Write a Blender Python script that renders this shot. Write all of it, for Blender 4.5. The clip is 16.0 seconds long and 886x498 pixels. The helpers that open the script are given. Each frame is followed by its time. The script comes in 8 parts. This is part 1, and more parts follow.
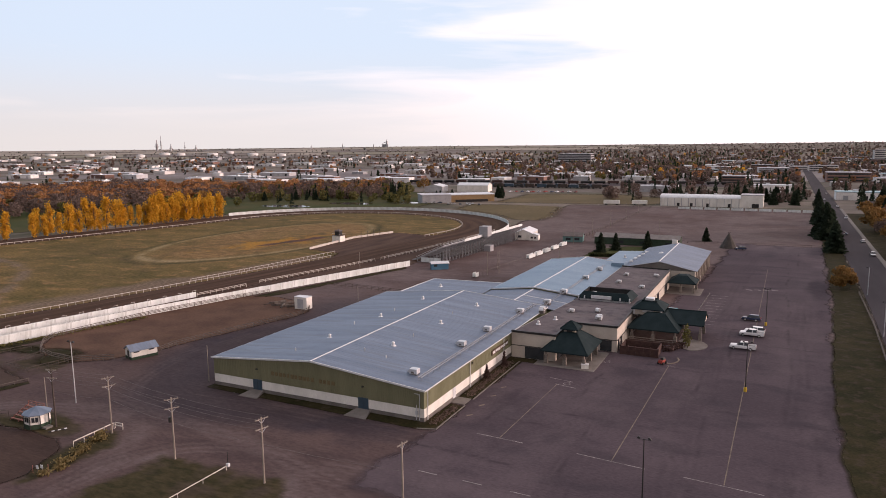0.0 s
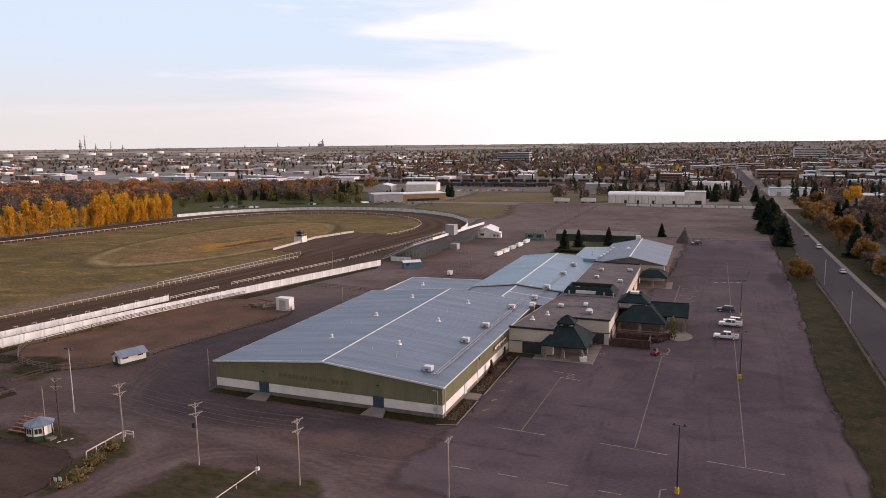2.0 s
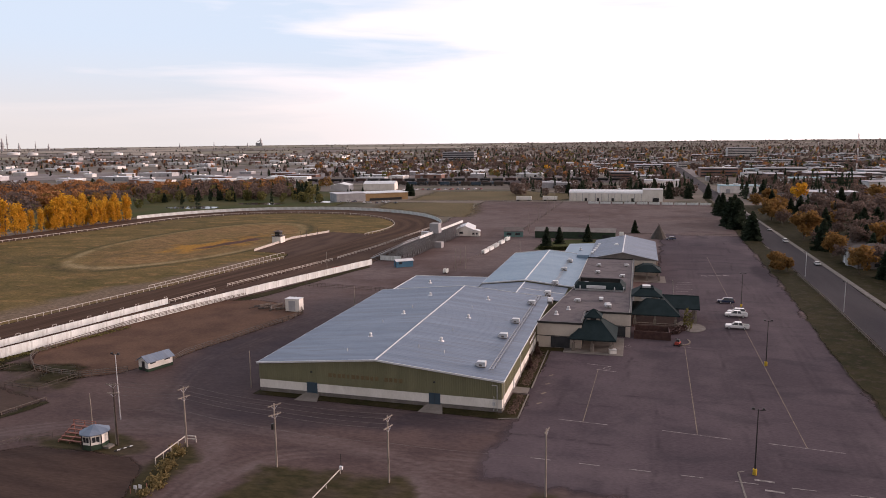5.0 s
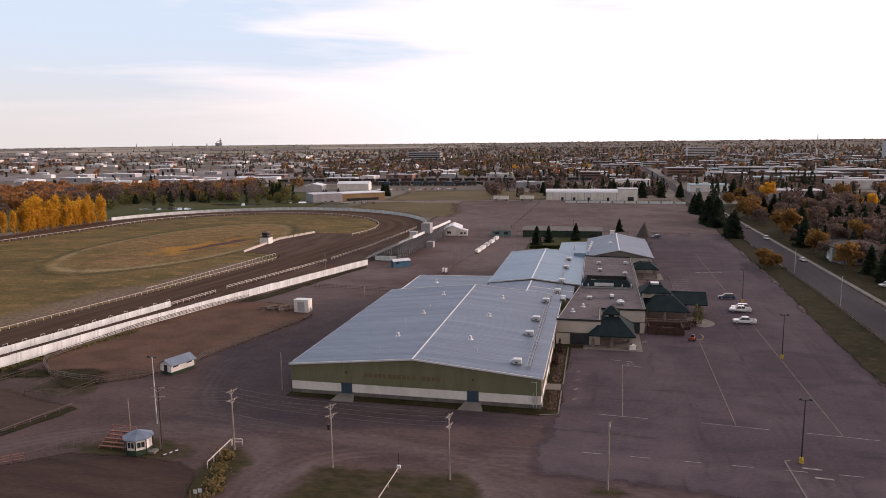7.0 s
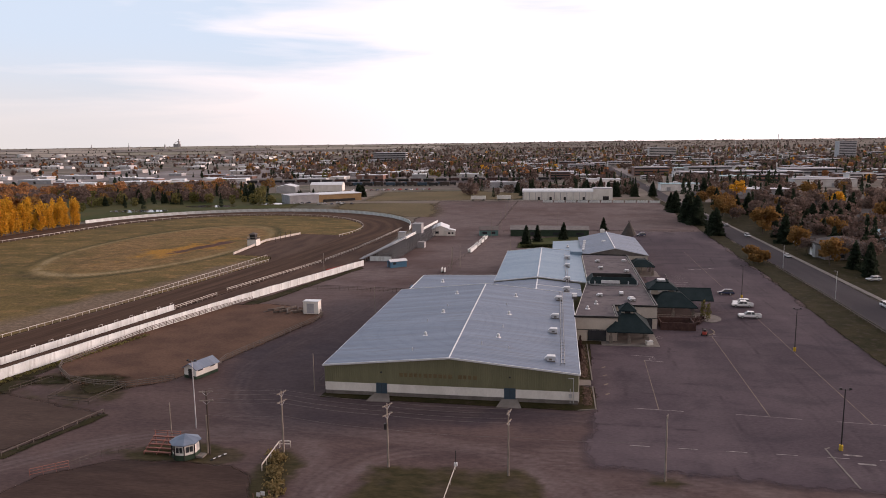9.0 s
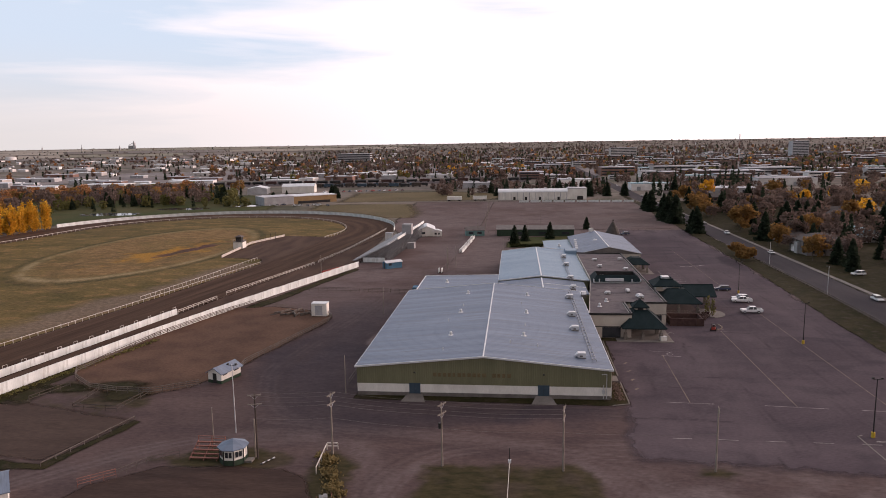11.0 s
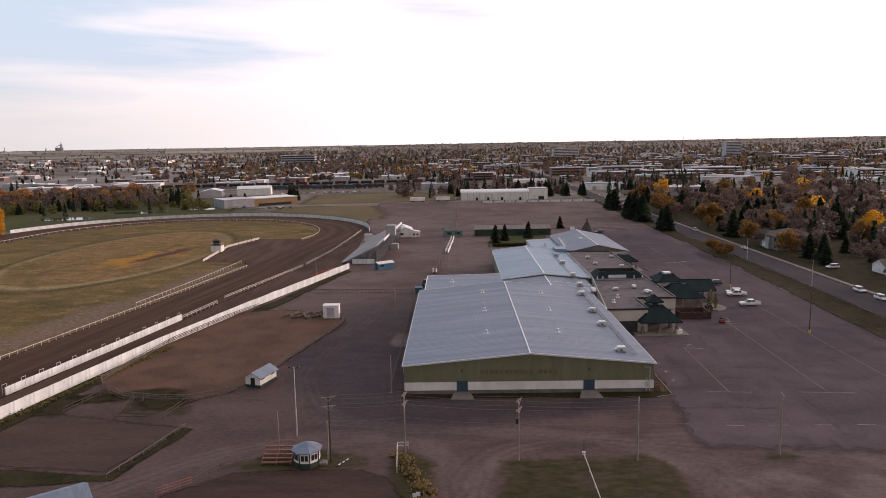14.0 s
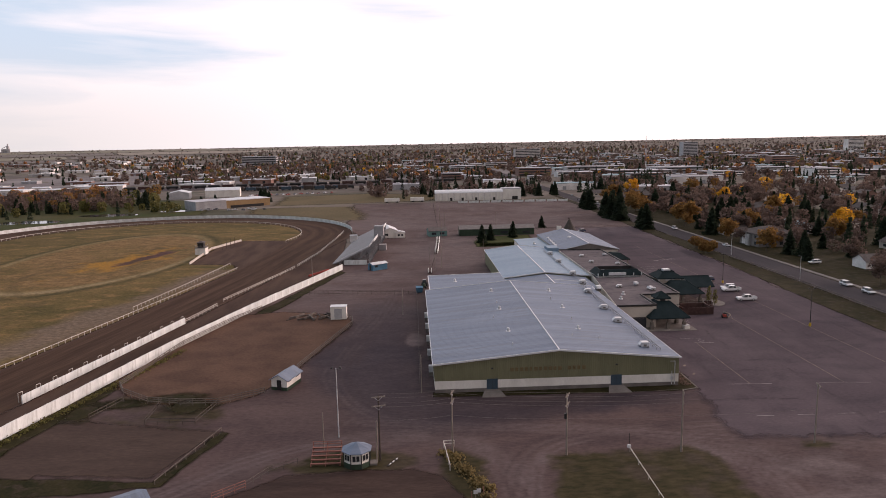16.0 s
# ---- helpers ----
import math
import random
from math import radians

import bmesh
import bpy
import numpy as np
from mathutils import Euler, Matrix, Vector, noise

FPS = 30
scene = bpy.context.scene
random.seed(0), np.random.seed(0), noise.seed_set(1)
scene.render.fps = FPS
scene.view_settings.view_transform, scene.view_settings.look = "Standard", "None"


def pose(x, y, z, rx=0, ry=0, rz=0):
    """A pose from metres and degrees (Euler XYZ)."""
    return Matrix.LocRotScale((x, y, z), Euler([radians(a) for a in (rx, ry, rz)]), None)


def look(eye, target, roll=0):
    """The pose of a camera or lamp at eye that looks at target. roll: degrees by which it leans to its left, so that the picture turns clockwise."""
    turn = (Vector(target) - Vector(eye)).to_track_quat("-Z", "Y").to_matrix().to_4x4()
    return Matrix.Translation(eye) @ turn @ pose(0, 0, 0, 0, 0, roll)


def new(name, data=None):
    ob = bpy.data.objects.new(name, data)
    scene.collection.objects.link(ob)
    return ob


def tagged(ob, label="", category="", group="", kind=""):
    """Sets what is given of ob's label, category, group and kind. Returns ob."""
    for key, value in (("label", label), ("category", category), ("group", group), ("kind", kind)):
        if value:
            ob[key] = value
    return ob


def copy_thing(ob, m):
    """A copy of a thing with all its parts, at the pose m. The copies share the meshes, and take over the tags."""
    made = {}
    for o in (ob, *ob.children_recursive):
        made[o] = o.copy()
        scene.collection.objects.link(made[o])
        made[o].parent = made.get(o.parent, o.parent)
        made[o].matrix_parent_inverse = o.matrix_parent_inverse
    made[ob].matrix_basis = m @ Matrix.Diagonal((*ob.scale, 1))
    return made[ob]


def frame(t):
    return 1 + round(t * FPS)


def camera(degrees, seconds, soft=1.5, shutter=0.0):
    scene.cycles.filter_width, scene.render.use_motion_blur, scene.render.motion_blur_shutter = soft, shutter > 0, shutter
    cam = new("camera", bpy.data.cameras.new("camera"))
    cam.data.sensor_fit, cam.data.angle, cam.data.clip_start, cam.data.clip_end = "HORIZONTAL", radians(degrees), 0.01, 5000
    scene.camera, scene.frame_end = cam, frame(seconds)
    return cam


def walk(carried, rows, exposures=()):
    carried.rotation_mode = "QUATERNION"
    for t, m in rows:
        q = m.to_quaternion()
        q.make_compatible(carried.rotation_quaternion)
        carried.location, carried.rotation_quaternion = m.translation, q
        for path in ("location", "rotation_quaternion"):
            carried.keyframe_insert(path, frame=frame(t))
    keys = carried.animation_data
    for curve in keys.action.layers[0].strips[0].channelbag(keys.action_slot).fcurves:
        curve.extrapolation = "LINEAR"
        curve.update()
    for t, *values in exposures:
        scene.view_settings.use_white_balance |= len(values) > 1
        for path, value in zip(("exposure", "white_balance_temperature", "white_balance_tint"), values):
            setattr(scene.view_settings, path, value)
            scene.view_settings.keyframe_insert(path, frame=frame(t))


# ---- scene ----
cam = camera(64.8, 16.0, soft=0.9)
METRES, EYE, TILT, LEAN, TURN = 115.0, 49.7, -8.4, 0.6, 26.0
ROWS = [
    (0.0, 0.0, 0.0, 0.0, 0.0, 0.0, 0.0),
    (0.5, -0.0315, -0.0014, -0.0008, -1.37, -0.01, 0.23),
    (1.0, -0.063, -0.0025, -0.0014, -2.74, -0.03, 0.44),
    (1.5, -0.0947, -0.0032, -0.0019, -4.02, -0.06, 0.64),
    (2.0, -0.1264, -0.0032, -0.0021, -5.24, -0.09, 0.84),
    (2.5, -0.158, -0.0028, -0.0022, -6.39, -0.13, 1.0),
    (3.0, -0.1896, -0.0015, -0.0025, -7.29, -0.16, 1.15),
    (3.5, -0.2214, 0.0003, -0.0025, -8.04, -0.18, 1.24),
    (4.0, -0.2531, 0.0028, -0.0024, -8.77, -0.2, 1.35),
    (6.5, -0.4096, 0.0238, -0.0005, -12.63, -0.32, 1.92),
    (7.0, -0.4405, 0.0287, 0.0003, -13.44, -0.34, 2.04),
    (7.5, -0.4714, 0.0343, 0.001, -14.23, -0.36, 2.18),
    (8.0, -0.502, 0.0402, 0.0018, -15.02, -0.39, 2.31),
    (8.5, -0.5328, 0.0464, 0.0025, -15.82, -0.41, 2.45),
    (9.0, -0.5631, 0.0529, 0.0034, -16.61, -0.43, 2.6),
    (11.5, -0.7124, 0.0935, 0.0096, -20.68, -0.56, 3.34),
    (12.0, -0.7421, 0.103, 0.0109, -21.49, -0.59, 3.44),
    (12.5, -0.7713, 0.1127, 0.0124, -22.33, -0.61, 3.61),
    (13.0, -0.8004, 0.1224, 0.0136, -23.18, -0.64, 3.76),
    (13.5, -0.8292, 0.1327, 0.0151, -24.02, -0.69, 3.89),
    (14.0, -0.8578, 0.1431, 0.0166, -24.85, -0.74, 4.03),
    (14.5, -0.8862, 0.1544, 0.0183, -25.7, -0.78, 4.16),
    (15.0, -0.9147, 0.1665, 0.0199, -26.55, -0.83, 4.31),
    (15.5, -0.9431, 0.179, 0.0216, -27.4, -0.88, 4.45),
    (16.0, -0.9712, 0.1921, 0.0231, -28.25, -0.93, 4.58),
]
walk(cam, [(t, pose(0, 0, EYE, TILT, LEAN, TURN) @ pose(METRES * x, METRES * y, METRES * z, 90 + pitch, roll, yaw)) for t, x, y, z, yaw, pitch, roll in ROWS], [(0.0, 0.25, 6650, 34), (16.0, 0.12, 6650, 34)])

# ---- sky and sun ----
SUN_AZ, SUN_EL = radians(62), radians(9)
world = bpy.data.worlds.new("sky")
scene.world = world
world.use_nodes = True
wn, wl = world.node_tree.nodes, world.node_tree.links
wn.clear()


def wnode(kind, **values):
    n = wn.new(kind)
    for k, v in values.items():
        n.inputs[k].default_value = v
    return n


w_out = wn.new("ShaderNodeOutputWorld")
w_bg = wn.new("ShaderNodeBackground")
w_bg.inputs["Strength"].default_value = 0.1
w_sky = wn.new("ShaderNodeTexSky")
w_sky.sky_type = "NISHITA"
w_sky.sun_disc = False
w_sky.sun_elevation, w_sky.sun_rotation = SUN_EL, SUN_AZ
w_sky.altitude, w_sky.air_density, w_sky.dust_density = 600, 1.0, 2.0
w_co = wn.new("ShaderNodeTexCoord")
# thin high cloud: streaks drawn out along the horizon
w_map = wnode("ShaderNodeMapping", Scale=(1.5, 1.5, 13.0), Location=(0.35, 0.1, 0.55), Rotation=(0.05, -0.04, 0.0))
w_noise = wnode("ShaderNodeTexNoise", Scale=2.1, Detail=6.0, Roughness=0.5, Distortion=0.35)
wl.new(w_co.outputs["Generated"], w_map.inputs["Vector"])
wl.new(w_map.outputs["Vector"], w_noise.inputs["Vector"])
w_sep = wn.new("ShaderNodeSeparateXYZ")
wl.new(w_co.outputs["Generated"], w_sep.inputs[0])


def wmath(op, a, b, clamp=False):
    n = wn.new("ShaderNodeMath")
    n.operation, n.use_clamp = op, clamp
    for i, v in enumerate((a, b)):
        if isinstance(v, (int, float)):
            n.inputs[i].default_value = v
        else:
            wl.new(v, n.inputs[i])
    return n.outputs[0]


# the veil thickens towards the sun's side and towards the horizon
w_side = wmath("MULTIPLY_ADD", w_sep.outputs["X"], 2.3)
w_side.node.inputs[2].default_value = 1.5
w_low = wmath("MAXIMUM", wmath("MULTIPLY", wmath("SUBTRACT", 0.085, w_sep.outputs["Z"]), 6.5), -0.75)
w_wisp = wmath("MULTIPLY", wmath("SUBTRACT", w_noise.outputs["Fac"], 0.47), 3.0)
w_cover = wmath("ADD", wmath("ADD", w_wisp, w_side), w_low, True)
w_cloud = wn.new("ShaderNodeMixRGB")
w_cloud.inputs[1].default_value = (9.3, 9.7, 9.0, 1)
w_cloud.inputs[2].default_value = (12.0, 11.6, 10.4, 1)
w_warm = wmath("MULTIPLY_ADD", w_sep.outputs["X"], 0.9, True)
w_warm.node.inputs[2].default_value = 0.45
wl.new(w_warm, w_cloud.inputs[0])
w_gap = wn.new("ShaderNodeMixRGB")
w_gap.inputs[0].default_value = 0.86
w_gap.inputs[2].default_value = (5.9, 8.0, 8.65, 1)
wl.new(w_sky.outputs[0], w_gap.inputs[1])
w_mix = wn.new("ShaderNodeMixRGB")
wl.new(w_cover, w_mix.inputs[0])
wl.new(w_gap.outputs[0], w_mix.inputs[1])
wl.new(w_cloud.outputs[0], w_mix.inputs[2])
# grey-lilac haze low in the sky away from the sun
w_hz = wn.new("ShaderNodeMapRange")
w_hz.interpolation_type = "SMOOTHSTEP"
w_hz.inputs["From Min"].default_value, w_hz.inputs["From Max"].default_value = 0.15, 0.0
wl.new(w_sep.outputs["Z"], w_hz.inputs["Value"])
w_hx = wn.new("ShaderNodeMapRange")
w_hx.interpolation_type = "SMOOTHSTEP"
w_hx.inputs["From Min"].default_value, w_hx.inputs["From Max"].default_value = 0.1, -0.75
wl.new(w_sep.outputs["X"], w_hx.inputs["Value"])
w_haze = wn.new("ShaderNodeMixRGB")
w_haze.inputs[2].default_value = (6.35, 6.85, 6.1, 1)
wl.new(wmath("MULTIPLY", w_hz.outputs[0], w_hx.outputs[0]), w_haze.inputs[0])
wl.new(w_mix.outputs[0], w_haze.inputs[1])
# at the end of the day the sky behind the camera is the duller half
w_dusk = wn.new("ShaderNodeMapRange")
w_dusk.interpolation_type = "SMOOTHSTEP"
w_dusk.inputs["From Min"].default_value, w_dusk.inputs["From Max"].default_value = -1.0, 0.75
w_dusk.inputs["To Min"].default_value, w_dusk.inputs["To Max"].default_value = 0.44, 1.0
wl.new(w_sep.outputs["Y"], w_dusk.inputs["Value"])
w_dim = wn.new("ShaderNodeVectorMath")
w_dim.operation = "SCALE"
wl.new(w_haze.outputs[0], w_dim.inputs[0])
wl.new(w_dusk.outputs[0], w_dim.inputs["Scale"])
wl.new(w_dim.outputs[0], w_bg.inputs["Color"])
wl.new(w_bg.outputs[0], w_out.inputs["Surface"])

sun = new("sun", bpy.data.lights.new("sun", "SUN"))
sun.data.energy, sun.data.angle, sun.data.color = 2.4, radians(10), (1.0, 0.84, 0.68)
sun.matrix_world = look((600 * math.sin(SUN_AZ), 600 * math.cos(SUN_AZ), 600 * math.tan(SUN_EL)), (0, 0, 0))

# ---- materials ----
def mat(name, a, b, scale=0.3, fine=6.0, rough=0.85, metal=0.0, bump=0.15, stretch=(1, 1, 1), rand=0.0, island=0.0, grain=0.25, under=None, spec=0.3, third=None, leaf=False, layers=()):
    """Two colours in broad patches, a fine grain on top, optional variation piece by piece. under: the edge thins out over what lies below."""
    m = bpy.data.materials.new(name)
    m.use_nodes = True
    nt = m.node_tree
    nd, ln = nt.nodes, nt.links
    bsdf = nd["Principled BSDF"]
    bsdf.inputs["Roughness"].default_value = rough
    bsdf.inputs["Metallic"].default_value = metal
    bsdf.inputs["Specular IOR Level"].default_value = spec
    co = nd.new("ShaderNodeTexCoord")
    mp = nd.new("ShaderNodeMapping")
    mp.inputs["Scale"].default_value = stretch
    ln.new(co.outputs["Object"], mp.inputs["Vector"])

    def noise_fac(sc, detail, lo, hi, vec, harsh=0.5):
        n = nd.new("ShaderNodeTexNoise")
        n.inputs["Roughness"].default_value = harsh
        n.inputs["Scale"].default_value, n.inputs["Detail"].default_value = sc, detail
        ln.new(vec, n.inputs["Vector"])
        r = nd.new("ShaderNodeMapRange")
        r.inputs["From Min"].default_value, r.inputs["From Max"].default_value = lo, hi
        ln.new(n.outputs["Fac"], r.inputs["Value"])
        return r.outputs[0], n.outputs["Fac"]

    def mix(fac, x, y, kind="MIX"):
        n = nd.new("ShaderNodeMixRGB")
        n.blend_type = kind
        for i, v in enumerate((fac, x, y)):
            if isinstance(v, (int, float)):
                n.inputs[i].default_value = v
            elif isinstance(v, tuple):
                n.inputs[i].default_value = (*v, 1)
            else:
                ln.new(v, n.inputs[i])
        return n.outputs[0]

    broad, _ = noise_fac(scale, 5.0, 0.36, 0.64, mp.outputs[0])
    col = mix(broad, a, b)
    if third:
        t3, _ = noise_fac(scale * 2.7, 4.0, 0.52, 0.66, mp.outputs[0])
        col = mix(t3, col, third)
    for li, (layer, c0, c1) in enumerate(layers):
        la = nd.new("ShaderNodeAttribute")
        la.attribute_name = layer
        lf, _ = noise_fac(scale * 4.3 + 0.11 * li, 5.0, 0.36, 0.64, mp.outputs[0])
        col = mix(la.outputs["Fac"], col, mix(lf, c0, c1))
    if under:
        at = nd.new("ShaderNodeAttribute")
        at.attribute_name = "edge"
        e_noise, e_raw = noise_fac(0.35, 6.0, 0.3, 0.7, co.outputs["Object"])
        add = nd.new("ShaderNodeMath")
        add.operation = "MULTIPLY_ADD"
        add.inputs[1].default_value, add.inputs[2].default_value = 0.5, -0.38
        ln.new(e_noise, add.inputs[0])
        tot = nd.new("ShaderNodeMath")
        tot.operation = "MULTIPLY_ADD"
        tot.use_clamp = True
        tot.inputs[1].default_value = 1.5
        ln.new(at.outputs["Fac"], tot.inputs[0])
        ln.new(add.outputs[0], tot.inputs[2])
    g, raw = noise_fac(fine, 6.0, 0.30, 0.70, mp.outputs[0], 0.68)
    mul = nd.new("ShaderNodeMapRange")
    mul.inputs["To Min"].default_value, mul.inputs["To Max"].default_value = 1 - grain, 1 + grain
    ln.new(g, mul.inputs["Value"])
    value = mul.outputs[0]
    for amount, kind, sock in ((rand, "ShaderNodeObjectInfo", "Random"), (island, "ShaderNodeNewGeometry", "Random Per Island")):
        if amount:
            o = nd.new(kind)
            r = nd.new("ShaderNodeMapRange")
            r.inputs["To Min"].default_value, r.inputs["To Max"].default_value = 1 - amount, 1 + amount
            ln.new(o.outputs[sock], r.inputs["Value"])
            k = nd.new("ShaderNodeMath")
            k.operation = "MULTIPLY"
            ln.new(value, k.inputs[0])
            ln.new(r.outputs[0], k.inputs[1])
            value = k.outputs[0]
    sc = nd.new("ShaderNodeVectorMath")
    sc.operation = "SCALE"
    ln.new(col, sc.inputs[0])
    ln.new(value, sc.inputs["Scale"])
    ln.new(sc.outputs[0], bsdf.inputs["Base Color"])
    if under:
        clear = nd.new("ShaderNodeBsdfTransparent")
        mx = nd.new("ShaderNodeMixShader")
        ln.new(tot.outputs[0], mx.inputs[0])
        ln.new(clear.outputs[0], mx.inputs[1])
        ln.new(bsdf.outputs[0], mx.inputs[2])
        ln.new(mx.outputs[0], nd["Material Output"].inputs["Surface"])
    if leaf:
        tl = nd.new("ShaderNodeBsdfTranslucent")
        ln.new(sc.outputs[0], tl.inputs["Color"])
        mx = nd.new("ShaderNodeMixShader")
        mx.inputs[0].default_value = 0.45
        ln.new(bsdf.outputs[0], mx.inputs[1])
        ln.new(tl.outputs[0], mx.inputs[2])
        ln.new(mx.outputs[0], nd["Material Output"].inputs["Surface"])
    if bump:
        b_ = nd.new("ShaderNodeBump")
        b_.inputs["Strength"].default_value, b_.inputs["Distance"].default_value = bump, 0.05
        ln.new(raw, b_.inputs["Height"])
        ln.new(b_.outputs[0], bsdf.inputs["Normal"])
    return m


EARTH = ((0.094, 0.068, 0.058), (0.114, 0.083, 0.070))
M_EARTH = mat("bare_earth", *EARTH, scale=0.02, fine=0.9, grain=0.18, bump=0.3, spec=0.04)
M_COUNTRY = mat("autumn_country", (0.1180, 0.1000, 0.0880), (0.1900, 0.1600, 0.1330), scale=0.006, fine=0.05, grain=0.3, third=(0.0781, 0.0754, 0.0524), spec=0.04, bump=0.05)
M_YARD = mat("packed_gravel", (0.0822, 0.0560, 0.0535), (0.1061, 0.0725, 0.0669), scale=0.05, fine=1.4, stretch=(0.6, 1.3, 1), grain=0.24, third=(0.0749, 0.0515, 0.0503), under=True, spec=0.04, bump=0.1,
             layers=(("dark", (0.0458, 0.0365, 0.0423), (0.0593, 0.0465, 0.0519)), ("pale", (0.1196, 0.0905, 0.0872), (0.1539, 0.1190, 0.1145)), ("ruts", (0.0541, 0.0380, 0.0375), (0.0666, 0.0470, 0.0449)), ("tracks", (0.1331, 0.1000, 0.0963), (0.1664, 0.1280, 0.1231)), ("weeds", (0.0312, 0.0285, 0.0134), (0.0582, 0.0460, 0.0241))))
M_TRAFFIC = mat("dark_traffic_gravel", (0.0595, 0.0485, 0.0510), (0.0782, 0.0629, 0.0620), scale=0.09, fine=1.6, stretch=(0.6, 1.4, 1), grain=0.12, under=True, spec=0.04)
M_LOT = mat("worn_asphalt", (0.0640, 0.0492, 0.0570), (0.0819, 0.0625, 0.0710), scale=0.05, fine=2.2, stretch=(0.6, 1.2, 1), grain=0.20, under=True, third=(0.0556, 0.0445, 0.0518), spec=0.04, bump=0.06,
            layers=(("pale", (0.0966, 0.0745, 0.0814), (0.1239, 0.0965, 0.1026)), ("dark", (0.0389, 0.0308, 0.0373), (0.0494, 0.0390, 0.0462)), ("ruts", (0.0347, 0.0280, 0.0322), (0.0462, 0.0370, 0.0415))))
M_ROAD = mat("street_asphalt", (0.0480, 0.0425, 0.0470), (0.0600, 0.0530, 0.0570), scale=0.08, fine=2.0, stretch=(2.0, 0.3, 1), grain=0.1, under=True, spec=0.04, bump=0.05)
M_TRACK = mat("harrowed_track_dirt", (0.0594, 0.0362, 0.0275), (0.0902, 0.0562, 0.0418), scale=0.10, fine=1.1, stretch=(2.0, 0.4, 1), grain=0.16, under=True, spec=0.04, bump=0.1)
M_PADDOCK = mat("red_brown_weeds", (0.0829, 0.0484, 0.0352), (0.1187, 0.0693, 0.0484), scale=0.12, fine=1.5, grain=0.22, under=True, bump=0.12, spec=0.04)
M_TILLED = mat("tilled_soil", (0.0470, 0.0310, 0.0265), (0.0660, 0.0435, 0.0360), scale=0.15, fine=1.3, stretch=(0.5, 2.5, 1), grain=0.25, under=True, bump=0.15, spec=0.04)
M_VERGE = mat("verge_grass", (0.0190, 0.0189, 0.0078), (0.0366, 0.0303, 0.0139), scale=0.16, fine=1.8, grain=0.36, under=True, bump=0.05, spec=0.04, third=(0.0451, 0.0343, 0.0231))
M_GOLF = mat("golf_course_grass", (0.0416, 0.0528, 0.0176), (0.0720, 0.0640, 0.0272), scale=0.02, fine=0.3, grain=0.15, under=True, spec=0.04, bump=0.06)
M_STRAW = mat("straw_field", (0.0995, 0.0786, 0.0418), (0.1326, 0.1006, 0.0558), scale=0.02, fine=0.4, grain=0.2, under=True, spec=0.04)
M_POND = mat("pond_water", (0.05, 0.05, 0.05), (0.06, 0.06, 0.06), scale=0.1, rough=0.08, grain=0.05, spec=0.6, bump=0.02)
M_PAVE = mat("pale_concrete", (0.1500, 0.1350, 0.1230), (0.1920, 0.1740, 0.1590), scale=0.4, fine=4, grain=0.12, spec=0.04)
M_PAINT_W = mat("worn_white_road_paint", (0.30, 0.27, 0.26), (0.13, 0.115, 0.115), scale=0.9, fine=5, grain=0.2, spec=0.04)
M_PAINT_Y = mat("worn_yellow_road_paint", (0.215, 0.175, 0.135), (0.125, 0.10, 0.088), scale=0.6, fine=5, grain=0.2, spec=0.04)
M_ROOF = mat("blue_grey_roof_steel", (0.1233, 0.1590, 0.2144), (0.1692, 0.2093, 0.2706), scale=0.13, fine=1.9, rough=0.6, metal=0.25, stretch=(0.22, 2.6, 1), grain=0.12, bump=0.05, spec=0.4, third=(0.1404, 0.1683, 0.2105))
M_ROOF2 = mat("light_blue_roof_steel", (0.1371, 0.2172, 0.2929), (0.1714, 0.2567, 0.3323), scale=0.10, fine=1.6, rough=0.5, metal=0.35, stretch=(0.35, 2.2, 1), grain=0.06, bump=0.05, spec=0.4)
M_OLIVE = mat("olive_wall_steel", (0.1575, 0.1575, 0.0912), (0.1890, 0.1875, 0.1104), scale=0.25, fine=3, rough=0.6, stretch=(2, 2, 0.3), grain=0.1)
M_WHITE = mat("white_painted_wall", (0.6600, 0.6380, 0.5830), (0.7700, 0.7480, 0.6930), scale=0.4, fine=4, rough=0.7, stretch=(1, 1, 0.4), grain=0.07)
M_TRIM = mat("pale_metal_trim", (0.55, 0.56, 0.57), (0.64, 0.65, 0.66), scale=0.6, fine=5, rough=0.5, grain=0.06)
M_CONC = mat("grey_foundation", (0.1280, 0.1120, 0.1040), (0.1760, 0.1600, 0.1440), scale=0.5, fine=4, grain=0.18)
M_BLUE = mat("blue_painted_steel", (0.035, 0.062, 0.088), (0.045, 0.074, 0.10), scale=0.8, fine=5, rough=0.5, grain=0.1)
M_GALV = mat("galvanised_steel", (0.50, 0.51, 0.52), (0.62, 0.63, 0.64), scale=0.8, fine=6, rough=0.45, metal=0.4, grain=0.1, rand=0.1)
M_RACK = mat("dull_pipe_steel", (0.20, 0.21, 0.225), (0.28, 0.29, 0.305), scale=0.8, fine=6, rough=0.55, metal=0.3, grain=0.15)
M_DARK = mat("dark_opening", (0.02, 0.02, 0.022), (0.03, 0.028, 0.028), scale=1, fine=4, rough=0.4, grain=0.2)
M_GLASS = mat("dark_window_glass", (0.03, 0.035, 0.04), (0.045, 0.05, 0.055), scale=0.5, fine=3, rough=0.12, spec=0.6, grain=0.1, bump=0)
M_GREEN = mat("dark_green_roof_metal", (0.0108, 0.0207, 0.0228), (0.0162, 0.0279, 0.0304), scale=0.5, fine=5, rough=0.7, grain=0.15, spec=0.06)
M_GRAVEL = mat("ballast_roof", (0.1168, 0.1004, 0.1045), (0.1480, 0.1270, 0.1301), scale=0.12, fine=2.5, grain=0.15, third=(0.0935, 0.0804, 0.0868), spec=0.04)
